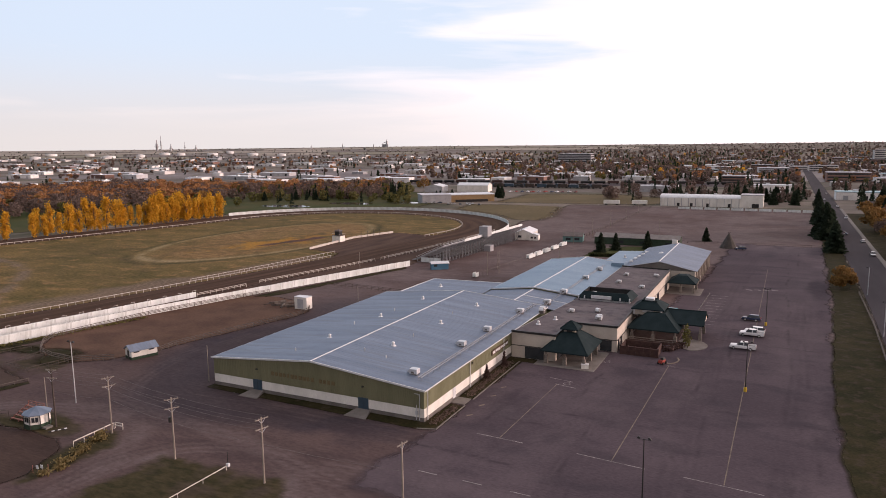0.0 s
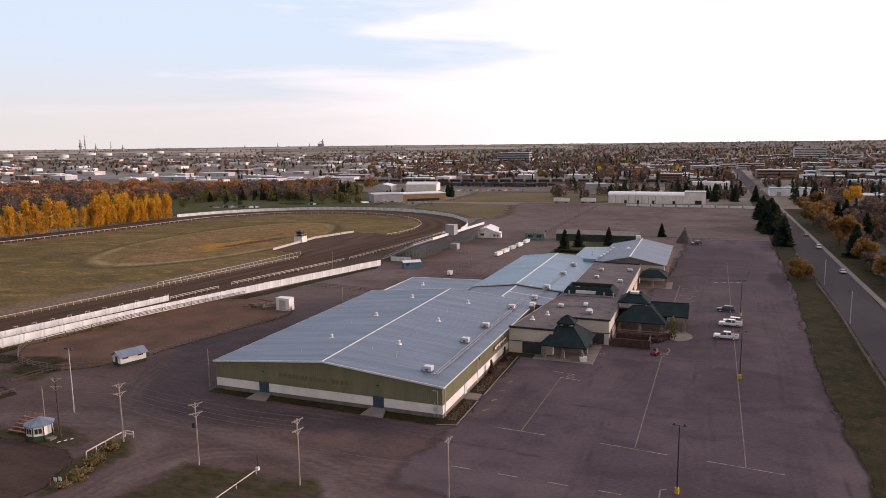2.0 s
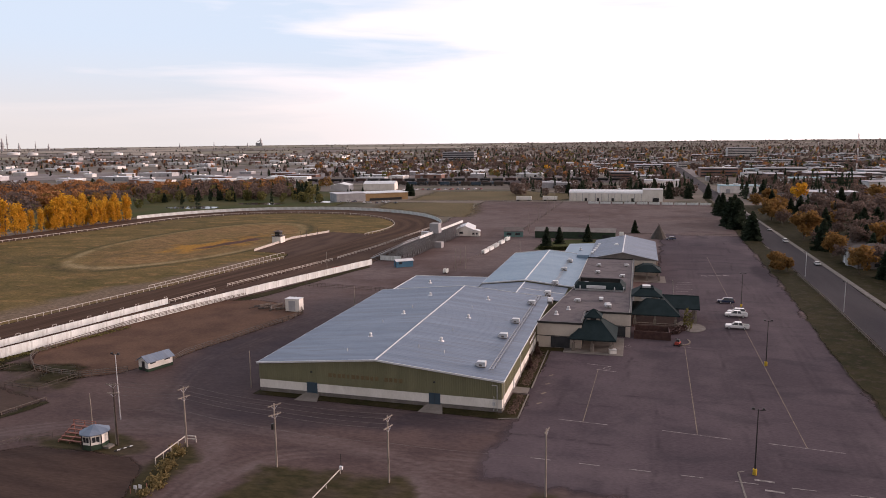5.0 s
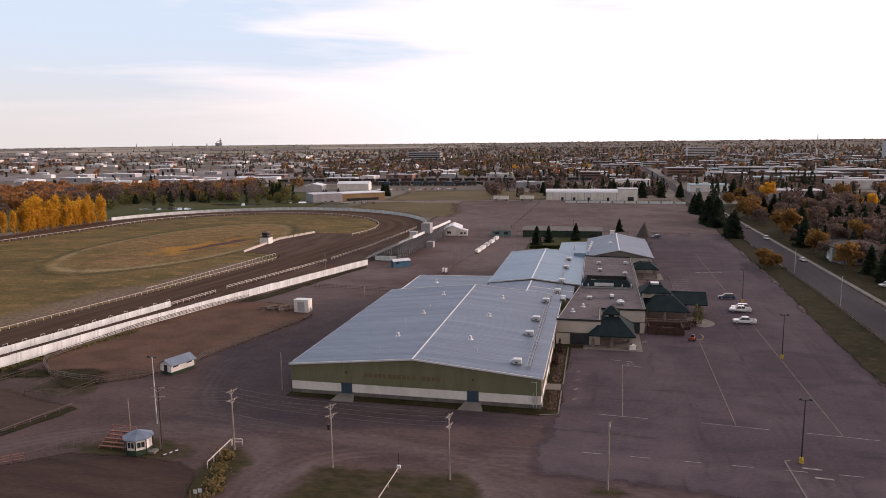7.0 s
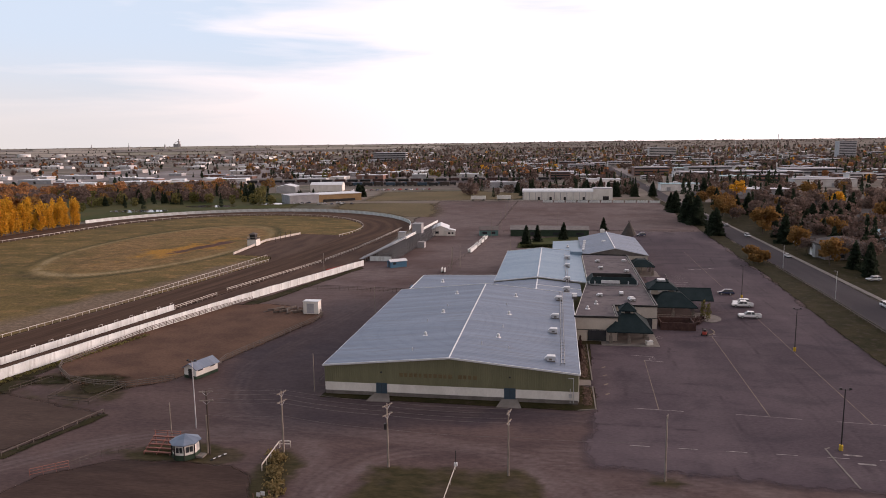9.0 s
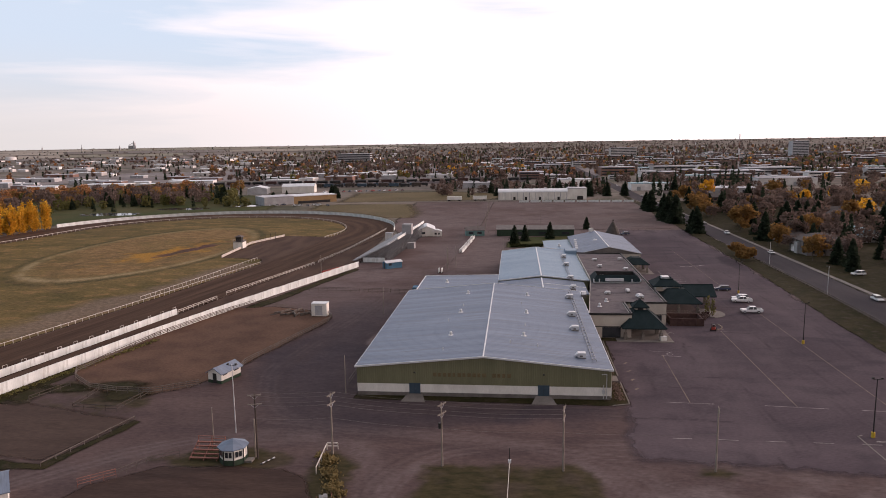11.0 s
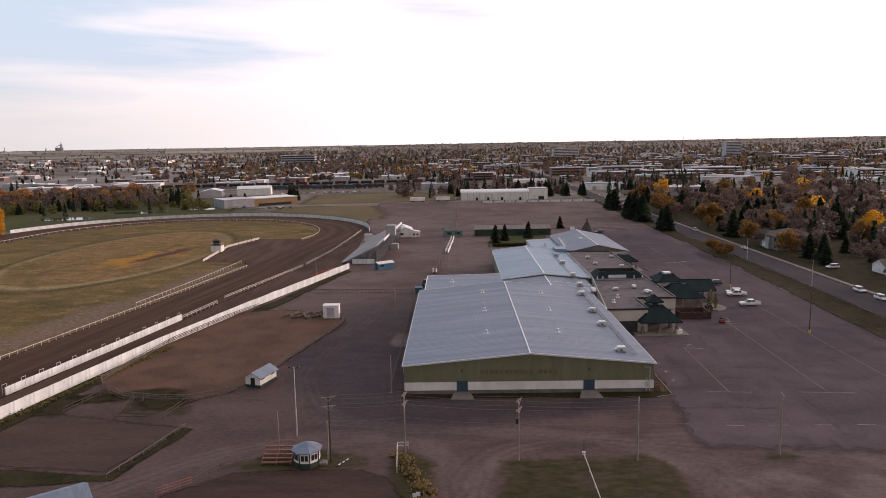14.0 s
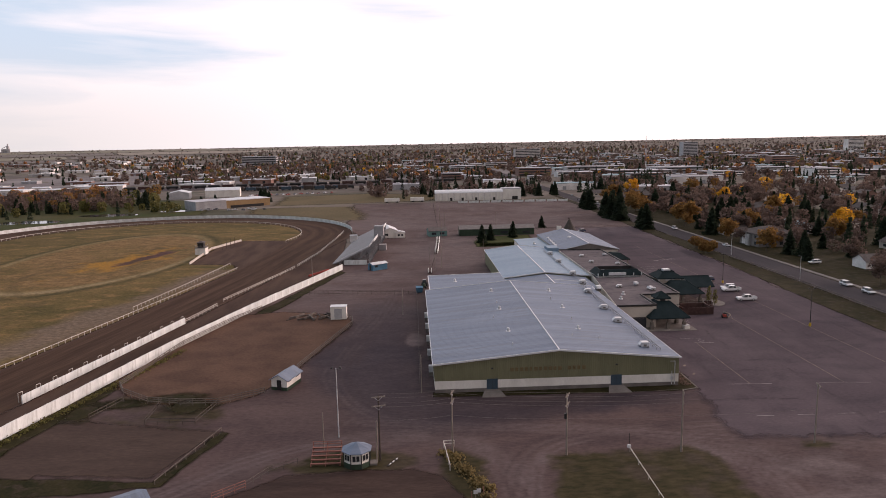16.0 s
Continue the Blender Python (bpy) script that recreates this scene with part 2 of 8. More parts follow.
M_CREAM = mat("cream_stucco", (0.4760, 0.4250, 0.3655), (0.5440, 0.4930, 0.4250), scale=0.4, fine=4, grain=0.07)
M_STONE = mat("field_stone", (0.1320, 0.1140, 0.0960), (0.2160, 0.1920, 0.1680), scale=1.8, fine=6, grain=0.3, bump=0.5)
M_RUST = mat("red_brown_brick", (0.0540, 0.0288, 0.0255), (0.0792, 0.0432, 0.0360), scale=1.2, fine=8, grain=0.25)
M_WOOD = mat("weathered_timber", (0.20, 0.17, 0.145), (0.30, 0.26, 0.22), scale=0.8, fine=9, stretch=(3, 3, 0.5), grain=0.2, rand=0.15)
M_FENCE = mat("old_fence_planks", (0.085, 0.070, 0.060), (0.135, 0.112, 0.096), scale=0.8, fine=9, stretch=(3, 3, 0.5), grain=0.25, rand=0.2)
M_DKWOOD = mat("creosoted_timber", (0.05, 0.04, 0.035), (0.08, 0.06, 0.05), scale=0.8, fine=9, grain=0.2)
M_RAIL = mat("pale_rail_paint", (0.42, 0.38, 0.34), (0.55, 0.50, 0.45), scale=0.6, fine=5, grain=0.15)
M_BOARD = mat("whitewashed_boards", (0.57, 0.61, 0.60), (0.70, 0.74, 0.73), scale=0.35, fine=3, stretch=(1.5, 1.5, 0.35), grain=0.10, rand=0.06, third=(0.52, 0.545, 0.53), bump=0.05)
M_RED = mat("red_painted_steel", (0.32, 0.05, 0.035), (0.24, 0.05, 0.04), scale=0.8, fine=5, grain=0.15)
M_FADEDRED = mat("faded_red_rail", (0.30, 0.13, 0.10), (0.22, 0.10, 0.08), scale=0.8, fine=5, grain=0.15)
M_YEL = mat("yellow_bollard_paint", (0.55, 0.36, 0.03), (0.45, 0.3, 0.05), scale=1.5, fine=6, grain=0.12)
M_BLACK = mat("black_iron", (0.02, 0.02, 0.02), (0.035, 0.033, 0.032), scale=1, fine=6, rough=0.5, grain=0.15)
M_TYRE = mat("tyre_rubber", (0.012, 0.012, 0.012), (0.02, 0.02, 0.02), scale=3, fine=12, rough=0.8, grain=0.1)
M_CARW = mat("white_car_paint", (0.72, 0.72, 0.72), (0.78, 0.78, 0.78), scale=1, fine=3, rough=0.25, grain=0.02, bump=0, spec=0.5)
M_CARB = mat("navy_car_paint", (0.02, 0.03, 0.07), (0.025, 0.04, 0.08), scale=1, fine=3, rough=0.25, grain=0.03, bump=0, spec=0.5)
M_CART = mat("teal_car_paint", (0.05, 0.2, 0.22), (0.06, 0.22, 0.24), scale=1, fine=3, rough=0.25, grain=0.03, bump=0, spec=0.5)
M_CARG = mat("silver_car_paint", (0.4, 0.4, 0.41), (0.46, 0.46, 0.47), scale=1, fine=3, rough=0.3, grain=0.03, bump=0, spec=0.5)
M_LAMP_R = mat("red_tail_lens", (0.35, 0.02, 0.02), (0.4, 0.03, 0.03), rough=0.3, bump=0)
M_LAMP_W = mat("clear_lamp_lens", (0.7, 0.7, 0.68), (0.75, 0.75, 0.72), rough=0.2, bump=0)
M_BARK = mat("bark", (0.07, 0.055, 0.045), (0.12, 0.10, 0.085), scale=1, fine=8, grain=0.25)
L = dict(grain=0.25, rough=0.8, bump=0, spec=0.1, leaf=True)
M_GOLD = mat("golden_leaves", (0.5720, 0.3029, 0.0266), (0.6820, 0.3920, 0.0424), scale=0.12, fine=0.9, island=0.35, **L)
M_AMBER = mat("amber_leaves", (0.2050, 0.1130, 0.0380), (0.2700, 0.1530, 0.0540), scale=0.1, fine=0.9, island=0.35, **L)
M_OAK = mat("russet_leaves", (0.2990, 0.1376, 0.0604), (0.4037, 0.2028, 0.0891), scale=0.05, fine=0.4, island=0.35, **L)
M_TWIG = mat("bare_twigs_and_dry_leaves", (0.1242, 0.0885, 0.0768), (0.1759, 0.1265, 0.1032), scale=0.06, fine=0.6, island=0.35, **L)
M_SPRUCE = mat("spruce_needles", (0.0245, 0.0374, 0.0240), (0.0403, 0.0546, 0.0330), scale=0.2, fine=1.2, island=0.35, **L)
M_OLEAF = mat("olive_leaves", (0.1079, 0.1079, 0.0374), (0.1725, 0.1510, 0.0575), scale=0.05, fine=0.5, island=0.35, **L)
M_HEDGE = mat("hedge_leaves", (0.04, 0.05, 0.02), (0.06, 0.065, 0.028), scale=0.4, fine=2, island=0.3, **L)
M_TAN = mat("tan_panel_wall", (0.2720, 0.1760, 0.0880), (0.3200, 0.2160, 0.1120), scale=0.2, fine=1.5, grain=0.08)
M_GREYW = mat("grey_panel_wall", (0.33, 0.33, 0.34), (0.42, 0.42, 0.43), scale=0.2, fine=1.5, grain=0.08, rand=0.2)
M_WALLV = mat("assorted_pale_walls", (0.5000, 0.4750, 0.4500), (0.6875, 0.6625, 0.6375), scale=0.1, fine=1.0, grain=0.1, rand=0.35)
M_BRICK = mat("brick_walls", (0.18, 0.10, 0.08), (0.23, 0.14, 0.11), scale=0.2, fine=1.5, grain=0.12, rand=0.3)
M_FLATR = mat("grey_flat_roofs", (0.3600, 0.3600, 0.3840), (0.5040, 0.5040, 0.5280), scale=0.05, fine=0.6, grain=0.12, rand=0.3)
M_SHING = mat("asphalt_shingles", (0.075, 0.062, 0.058), (0.11, 0.092, 0.085), scale=0.4, fine=3, grain=0.18, rand=0.35)
M_TEALR = mat("teal_roof_steel", (0.16, 0.30, 0.34), (0.2, 0.34, 0.38), scale=0.3, fine=2, rough=0.5, grain=0.08)
M_TANKW = mat("tank_white", (0.66, 0.65, 0.64), (0.74, 0.73, 0.72), scale=0.05, fine=0.5, grain=0.06)
M_SIGN = mat("brown_sign_board", (0.07, 0.045, 0.03), (0.1, 0.065, 0.04), scale=1, fine=4)
M_BRONZE = mat("bronze_letters", (0.150, 0.112, 0.058), (0.175, 0.135, 0.072), scale=1, fine=5)
M_PORTA = mat("porta_blue", (0.06, 0.16, 0.25), (0.075, 0.19, 0.28), scale=0.8, fine=4, grain=0.08)
M_BENCH = mat("aluminium_planks", (0.150, 0.160, 0.172), (0.205, 0.217, 0.230), scale=0.5, fine=4, rough=0.6, metal=0.15, grain=0.1)
M_TEALW = mat("teal_clapboard", (0.10, 0.20, 0.19), (0.13, 0.24, 0.23), scale=0.5, fine=4, grain=0.1)
M_DKGREEN = mat("dark_green_boards", (0.025, 0.045, 0.028), (0.035, 0.06, 0.038), scale=0.8, fine=5, grain=0.15)
M_CANVAS = mat("weathered_canvas_poles", (0.0500, 0.0425, 0.0375), (0.0700, 0.0600, 0.0525), scale=0.6, fine=5, grain=0.2)
M_DRYTUFT = mat("dry_grass_tufts", (0.24, 0.18, 0.08), (0.17, 0.13, 0.06), scale=0.4, fine=2, island=0.3, **L)


def lengthwise(m, across, along):
    """Lets a surface's streaks follow its length: the pattern reads the share across and the metres along."""
    nd, ln = m.node_tree.nodes, m.node_tree.links
    co = nd.new("ShaderNodeCombineXYZ")
    for i, (nm, k) in enumerate((("across", across), ("along", along))):
        at = nd.new("ShaderNodeAttribute")
        at.attribute_name = nm
        mu = nd.new("ShaderNodeMath")
        mu.operation = "MULTIPLY"
        mu.inputs[1].default_value = k
        ln.new(at.outputs["Fac"], mu.inputs[0])
        ln.new(mu.outputs[0], co.inputs[i])
    mp = next(n for n in nd if n.type == "MAPPING")
    ln.new(co.outputs[0], mp.inputs["Vector"])
    mp.inputs["Scale"].default_value = (1, 1, 1)
    return m


M_TRACK_LANE = lengthwise(mat("harrowed_track_lane", (0.0500, 0.0295, 0.0208), (0.0880, 0.0530, 0.0370), scale=0.25, fine=2.2, grain=0.28, spec=0.03, bump=0.12), 24.0, 0.05)
M_INDUST = mat("pale_industrial_yards", (0.1700, 0.1485, 0.1470), (0.2295, 0.2025, 0.1960), scale=0.008, fine=0.06, grain=0.25, third=(0.1275, 0.1125, 0.0833), under=True, spec=0.04)
M_OLIVEGRASS = mat("dull_olive_grass", (0.0828, 0.0648, 0.0231), (0.1472, 0.1004, 0.0389), scale=0.05, fine=0.8, stretch=(0.8, 1.3, 1), grain=0.42, under=True, third=(0.1886, 0.1177, 0.0504), bump=0.12, spec=0.04,
                   layers=(("middle", (0.1357, 0.0842, 0.0347), (0.2323, 0.1393, 0.0640)), ("rim", (0.0460, 0.0416, 0.0158), (0.0759, 0.0583, 0.0242)), ("pale", (0.2185, 0.1620, 0.0861), (0.2702, 0.2030, 0.1092)), ("bare", (0.1357, 0.0972, 0.0735), (0.1702, 0.1242, 0.0945)), ("orange", (0.3335, 0.1598, 0.0210), (0.2300, 0.1274, 0.0315)), ("purple", (0.0552, 0.0292, 0.0315), (0.0874, 0.0475, 0.0473)), ("ruts", (0.0552, 0.0400, 0.0210), (0.0736, 0.0518, 0.0273))))
M_LOWPAD = mat("brown_paddock_soil", (0.0610, 0.0415, 0.0345), (0.0800, 0.0550, 0.0450), scale=0.08, fine=1.2, stretch=(0.6, 1.8, 1), grain=0.2, under=True, third=(0.0598, 0.0414, 0.0334), spec=0.04, bump=0.1)
M_ROCKY = mat("grey_taupe_siding", (0.17, 0.15, 0.14), (0.21, 0.19, 0.175), scale=0.5, fine=4, grain=0.12)
M_TOWNLEAF = mat("dull_town_foliage", (0.1320, 0.1068, 0.1014), (0.1824, 0.1452, 0.1300), scale=0.02, fine=0.2, island=0.3, third=(0.1800, 0.1308, 0.0962), **L)

# ---- building helpers ----
from mathutils.geometry import tessellate_polygon

RNG = np.random.default_rng(7)


class Geo:
    """Gathers corners and faces of one mesh."""

    def __init__(self):
        self.v, self.f = [], []

    def face(self, *pts):
        n = len(self.v)
        self.v += [tuple(p) for p in pts]
        self.f.append(tuple(range(n, n + len(pts))))
        return self

    def hexa(self, low, high):
        """A block between two four-cornered outlines, each anticlockwise from above."""
        n = len(self.v)
        self.v += [tuple(p) for p in (*low, *high)]
        self.f += [(n + 3, n + 2, n + 1, n), (n + 4, n + 5, n + 6, n + 7)]
        self.f += [(n + i, n + (i + 1) % 4, n + 4 + (i + 1) % 4, n + 4 + i) for i in range(4)]
        return self

    def box(self, x0, x1, y0, y1, z0, z1, top=0.0):
        """A block; top: how far its upper edges draw in."""
        t = top
        return self.hexa([(x0, y0, z0), (x1, y0, z0), (x1, y1, z0), (x0, y1, z0)],
                         [(x0 + t, y0 + t, z1), (x1 - t, y0 + t, z1), (x1 - t, y1 - t, z1), (x0 + t, y1 - t, z1)])

    def soft(self, x0, x1, y0, y1, z0, z1, r=0.06):
        """A block with chamfered upper edges."""
        self.box(x0, x1, y0, y1, z0, z1 - r)
        self.f.pop(-5)
        return self.box(x0, x1, y0, y1, z1 - r, z1, r)

    def prism(self, outline, z0, z1):
        n, k = len(self.v), len(outline)
        self.v += [(x, y, z0) for x, y in outline] + [(x, y, z1) for x, y in outline]
        self.f += [tuple(range(n + k - 1, n - 1, -1)), tuple(range(n + k, n + 2 * k))]
        self.f += [(n + i, n + (i + 1) % k, n + k + (i + 1) % k, n + k + i) for i in range(k)]
        return self

    def beam(self, p, q, w, h=None):
        p, q, h = Vector(p), Vector(q), h or w
        d = (q - p).normalized()
        s = d.cross(Vector((0, 0, 1)))
        s = Vector((1, 0, 0)) if s.length < 1e-4 else s.normalized()
        u = s.cross(d).normalized()
        ring = [-s * w / 2 - u * h / 2, s * w / 2 - u * h / 2, s * w / 2 + u * h / 2, -s * w / 2 + u * h / 2]
        return self.hexa([p + r for r in ring][::-1], [q + r for r in ring][::-1])

    def tube(self, p, q, r0, r1=None, k=8):
        p, q = Vector(p), Vector(q)
        r1 = r0 if r1 is None else r1
        d = (q - p).normalized()
        s = d.cross(Vector((0, 0, 1)))
        s = Vector((1, 0, 0)) if s.length < 1e-4 else s.normalized()
        u = s.cross(d)
        n = len(self.v)
        for c, r in ((p, r0), (q, r1)):
            self.v += [tuple(c + (s * math.cos(2 * math.pi * i / k) + u * math.sin(2 * math.pi * i / k)) * r) for i in range(k)]
        self.f += [(n + i, n + (i + 1) % k, n + k + (i + 1) % k, n + k + i) for i in range(k)]
        self.f += [tuple(range(n + k - 1, n - 1, -1)), tuple(range(n + k, n + 2 * k))]
        return self

    def dome(self, c, r, squash=1.0, k=10, rings=4):
        n = len(self.v)
        for j in range(rings):
            a = math.pi / 2 * j / rings
            self.v += [(c[0] + r * math.cos(a) * math.cos(2 * math.pi * i / k), c[1] + r * math.cos(a) * math.sin(2 * math.pi * i / k), c[2] + r * squash * math.sin(a)) for i in range(k)]
        self.v.append((c[0], c[1], c[2] + r * squash))
        for j in range(rings - 1):
            self.f += [(n + j * k + i, n + j * k + (i + 1) % k, n + (j + 1) * k + (i + 1) % k, n + (j + 1) * k + i) for i in range(k)]
        top = n + rings * k
        self.f += [(n + (rings - 1) * k + i, n + (rings - 1) * k + (i + 1) % k, top) for i in range(k)]
        return self

    def sweep(self, pts, w, h):
        """One bent rectangular bar along a path."""
        n, k = len(self.v), len(pts)
        for i, p in enumerate(pts):
            a, b = Vector(pts[max(i - 1, 0)]), Vector(pts[min(i + 1, k - 1)])
            d = (b - a).normalized()
            s = Vector((d.y, -d.x, 0)).normalized() * w / 2
            u = Vector((0, 0, h / 2))
            self.v += [tuple(Vector(p) + o) for o in (-s - u, s - u, s + u, -s + u)]
        for i in range(k - 1):
            o = n + 4 * i
            self.f += [(o + j, o + (j + 1) % 4, o + 4 + (j + 1) % 4, o + 4 + j) for j in range(4)]
        self.f += [(n + 3, n + 2, n + 1, n), tuple(n + 4 * (k - 1) + j for j in range(4))]
        return self

    def hip(self, x0, x1, y0, y1, z0, z1, inset_x, inset_y, thick=0.25):
        """A hipped or truncated roof with a fascia."""
        self.box(x0, x1, y0, y1, z0 - thick, z0)
        a = [(x0, y0, z0), (x1, y0, z0), (x1, y1, z0), (x0, y1, z0)]
        b = [(x0 + inset_x, y0 + inset_y, z1), (x1 - inset_x, y0 + inset_y, z1), (x1 - inset_x, y1 - inset_y, z1), (x0 + inset_x, y1 - inset_y, z1)]
        return self.hexa(a, b)


def part(name, geo, material, parent=None, label="", smooth=False):
    me = bpy.data.meshes.new(name)
    me.from_pydata(geo.v, [], geo.f)
    me.materials.append(material)
    if smooth:
        me.polygons.foreach_set("use_smooth", [True] * len(me.polygons))
    ob = new(name, me)
    if parent:
        ob.parent = parent
    return tagged(ob, label)


def thing(name, m, label, category, group="", kind=""):
    ob = new(name)
    ob.empty_display_size = 0.3
    ob.matrix_basis = m
    return tagged(ob, label, category, group, kind)


def share(name, mesh, parent, m):
    """A further piece on the same mesh."""
    ob = new(name, mesh)
    ob.parent = parent
    ob.matrix_basis = m
    return ob


def rise(x, y):
    """The prairie climbs gently far out."""
    r = math.hypot(x + 50, y)
    s = min(max((r - 1700) / 3200, 0), 1)
    roll = 1.2 * math.sin(x / 410 + 1) + 1.0 * math.sin(y / 530) if r > 2500 else 0
    return 45.0 * s * s * (3 - 2 * s) + roll * min(1, max(0, (r - 2500) / 1000))


def resample(pts, step, closed=True):
    out = []
    n = len(pts)
    for i in range(n if closed else n - 1):
        p, q = Vector(pts[i]), Vector(pts[(i + 1) % n])
        k = max(1, round((q - p).length / step))
        out += [p.lerp(q, j / k) for j in range(k)]
    if not closed:
        out.append(Vector(pts[-1]))
    return out


def region(name, pts, z, material, label, category="ground", feather=2.0, wobble=1.0, step=4.0, centre=None):
    """A patch of ground with an uneven edge that fades into the earth around it."""
    pts = resample([(x, y) for x, y in pts], step)
    area = sum(pts[i].x * pts[(i + 1) % len(pts)].y - pts[(i + 1) % len(pts)].x * pts[i].y for i in range(len(pts)))
    if area < 0:
        pts = pts[::-1]
    n = len(pts)
    outer, inner = [], []
    for i, p in enumerate(pts):
        t = (pts[(i + 1) % n] - pts[i - 1]).normalized()
        nrm = Vector((-t.y, t.x))
        w = wobble * noise.noise((p.x * 0.13, p.y * 0.13, z * 7)) + 0.5 * wobble * noise.noise((p.x * 0.5, p.y * 0.5, 3 + z))
        outer.append(p - nrm * (feather * 0.5 - w))
        inner.append(p + nrm * (feather * 0.5 + w))
    def clear_of(ring):
        """Leaves out corners that the offset has pushed across another stretch of the outline."""
        arr = np.array([(p.x, p.y) for p in pts])
        return [q for q in ring if np.min(np.hypot(arr[:, 0] - q.x, arr[:, 1] - q.y)) > feather * 0.5 - 0.45 * wobble - 0.12 * feather]

    if centre:
        c = Vector(centre)
        inner = [c + (p - c) * 0.30 for p in outer]
        outer = [c + (p - c) * 1.15 for p in outer]
    outer, inner = (outer, inner) if centre else (clear_of(outer) or outer, clear_of(inner) or inner) if feather > 1.6 else (outer, inner)
    n = len(outer)
    verts = [(p.x, p.y, z) for p in outer + inner]
    if len(inner) == n == len(pts):
        faces = [(i, (i + 1) % n, n + (i + 1) % n, n + i) for i in range(n)]
    else:
        faces = list(tessellate_polygon([[(p.x, p.y, 0) for p in outer], [(p.x, p.y, 0) for p in inner[::-1]]]))
        flip = {n + k: n + len(inner) - 1 - k for k in range(len(inner))}
        faces = [tuple(flip.get(k, k) for k in tri) for tri in faces]
    faces += [tuple(n + k for k in tri) for tri in tessellate_polygon([[(p.x, p.y, 0) for p in inner]])]
    me = bpy.data.meshes.new(name)
    me.from_pydata(verts, [], faces)
    bmx = bmesh.new()
    bmx.from_mesh(me)
    bmesh.ops.recalc_face_normals(bmx, faces=bmx.faces)
    for fc in bmx.faces:
        if fc.normal.z < 0:
            fc.normal_flip()
    bmx.to_mesh(me)
    bmx.free()
    at = me.attributes.new("edge", "FLOAT", "POINT")
    at.data.foreach_set("value", [0.0] * n + [1.0] * len(inner))
    me.materials.append(material)
    return tagged(new(name, me), label, category, kind="structure")


def rect(x0, x1, y0, y1):
    return [(x0, y0), (x1, y0), (x1, y1), (x0, y1)]


def arc(cx, cy, r, a0, a1, k):
    return [(cx + r * math.cos(radians(a0 + (a1 - a0) * i / k)), cy + r * math.sin(radians(a0 + (a1 - a0) * i / k))) for i in range(k + 1)]

# ---- ground ----
g = Geo()
RADII = [0, 60, 150, 300, 600, 1000, 1500, 1900, 2200, 2500, 2800, 3100, 3400, 3700, 4000, 4300, 4600, 4800, 4900]
SEG = 72
for r in RADII[1:]:
    for i in range(SEG):
        x, y = -50 + r * math.cos(2 * math.pi * i / SEG), r * math.sin(2 * math.pi * i / SEG)
        g.v.append((x, y, rise(x, y)))
g.v.append((-50, 0, 0))
g.f += [(i, (i + 1) % SEG, len(g.v) - 1) for i in range(SEG)]
for j in range(len(RADII) - 2):
    g.f += [(j * SEG + i, (j + 1) * SEG + i, (j + 1) * SEG + (i + 1) % SEG, j * SEG + (i + 1) % SEG) for i in range(SEG)]
tagged(part("ground", g, M_COUNTRY, smooth=True), "brown autumn prairie reaching to the horizon", "ground", kind="structure")

# ---- ground painted by wear ----
def lattice(x, y, seed):
    """Smooth value noise between -1 and 1."""
    g_ = np.random.default_rng(seed).uniform(-1, 1, (128, 128))
    xi, yi = np.floor(x).astype(int), np.floor(y).astype(int)
    u, v = x - xi, y - yi
    u, v = u * u * (3 - 2 * u), v * v * (3 - 2 * v)
    at = lambda a, b: g_[a % 128, b % 128]
    return (at(xi, yi) * (1 - u) + at(xi + 1, yi) * u) * (1 - v) + (at(xi, yi + 1) * (1 - u) + at(xi + 1, yi + 1) * u) * v


def fbm(x, y, size, seed, octaves=5):
    out, amp = np.zeros_like(x), 0.55
    for k in range(octaves):
        out += amp * lattice(x / size + 17 * k, y / size + 31 * k, seed + k)
        size, amp = size / 2.1, amp * 0.55
    return out


def inside(x, y, pts):
    """Metres to an outline, positive within it."""
    best, odd = np.full(x.shape, 1e9), np.zeros(x.shape, bool)
    for (ax, ay), (bx, by) in zip(pts, pts[1:] + pts[:1]):
        dx, dy = bx - ax, by - ay
        t = np.clip(((x - ax) * dx + (y - ay) * dy) / (dx * dx + dy * dy + 1e-9), 0, 1)
        best = np.minimum(best, np.hypot(x - ax - t * dx, y - ay - t * dy))
        if ay != by:
            odd ^= ((ay > y) != (by > y)) & (x < (bx - ax) * (y - ay) / (by - ay) + ax)
    return np.where(odd, best, -best)


def smooth(v, lo, hi):
    t = np.clip((v - lo) / (hi - lo), 0, 1)
    return t * t * (3 - 2 * t)


def rounded(pts, times=3):
    """A path with its corners cut into curves."""
    for _ in range(times):
        pts = [pts[0]] + [((1 - f) * a[0] + f * b[0], (1 - f) * a[1] + f * b[1]) for a, b in zip(pts, pts[1:]) for f in (0.25, 0.75)] + [pts[-1]]
    return pts


def near_path(x, y, pts, reach=9.0):
    """Signed metres across a path and the metres along it."""
    best, side, along = np.full(x.shape, 1e9), np.zeros(x.shape), np.zeros(x.shape)
    run = 0.0
    for (ax, ay), (bx, by) in zip(pts, pts[1:]):
        dx, dy = bx - ax, by - ay
        ln = math.hypot(dx, dy) + 1e-9
        t = np.clip(((x - ax) * dx + (y - ay) * dy) / ln ** 2, 0, 1)
        d = np.hypot(x - ax - t * dx, y - ay - t * dy)
        hit = d < best
        best = np.where(hit, d, best)
        side = np.where(hit, np.sign((x - ax) * dy - (y - ay) * dx) * d, side)
        along = np.where(hit, run + t * ln, along)
        run += ln
    return side, along, best < reach


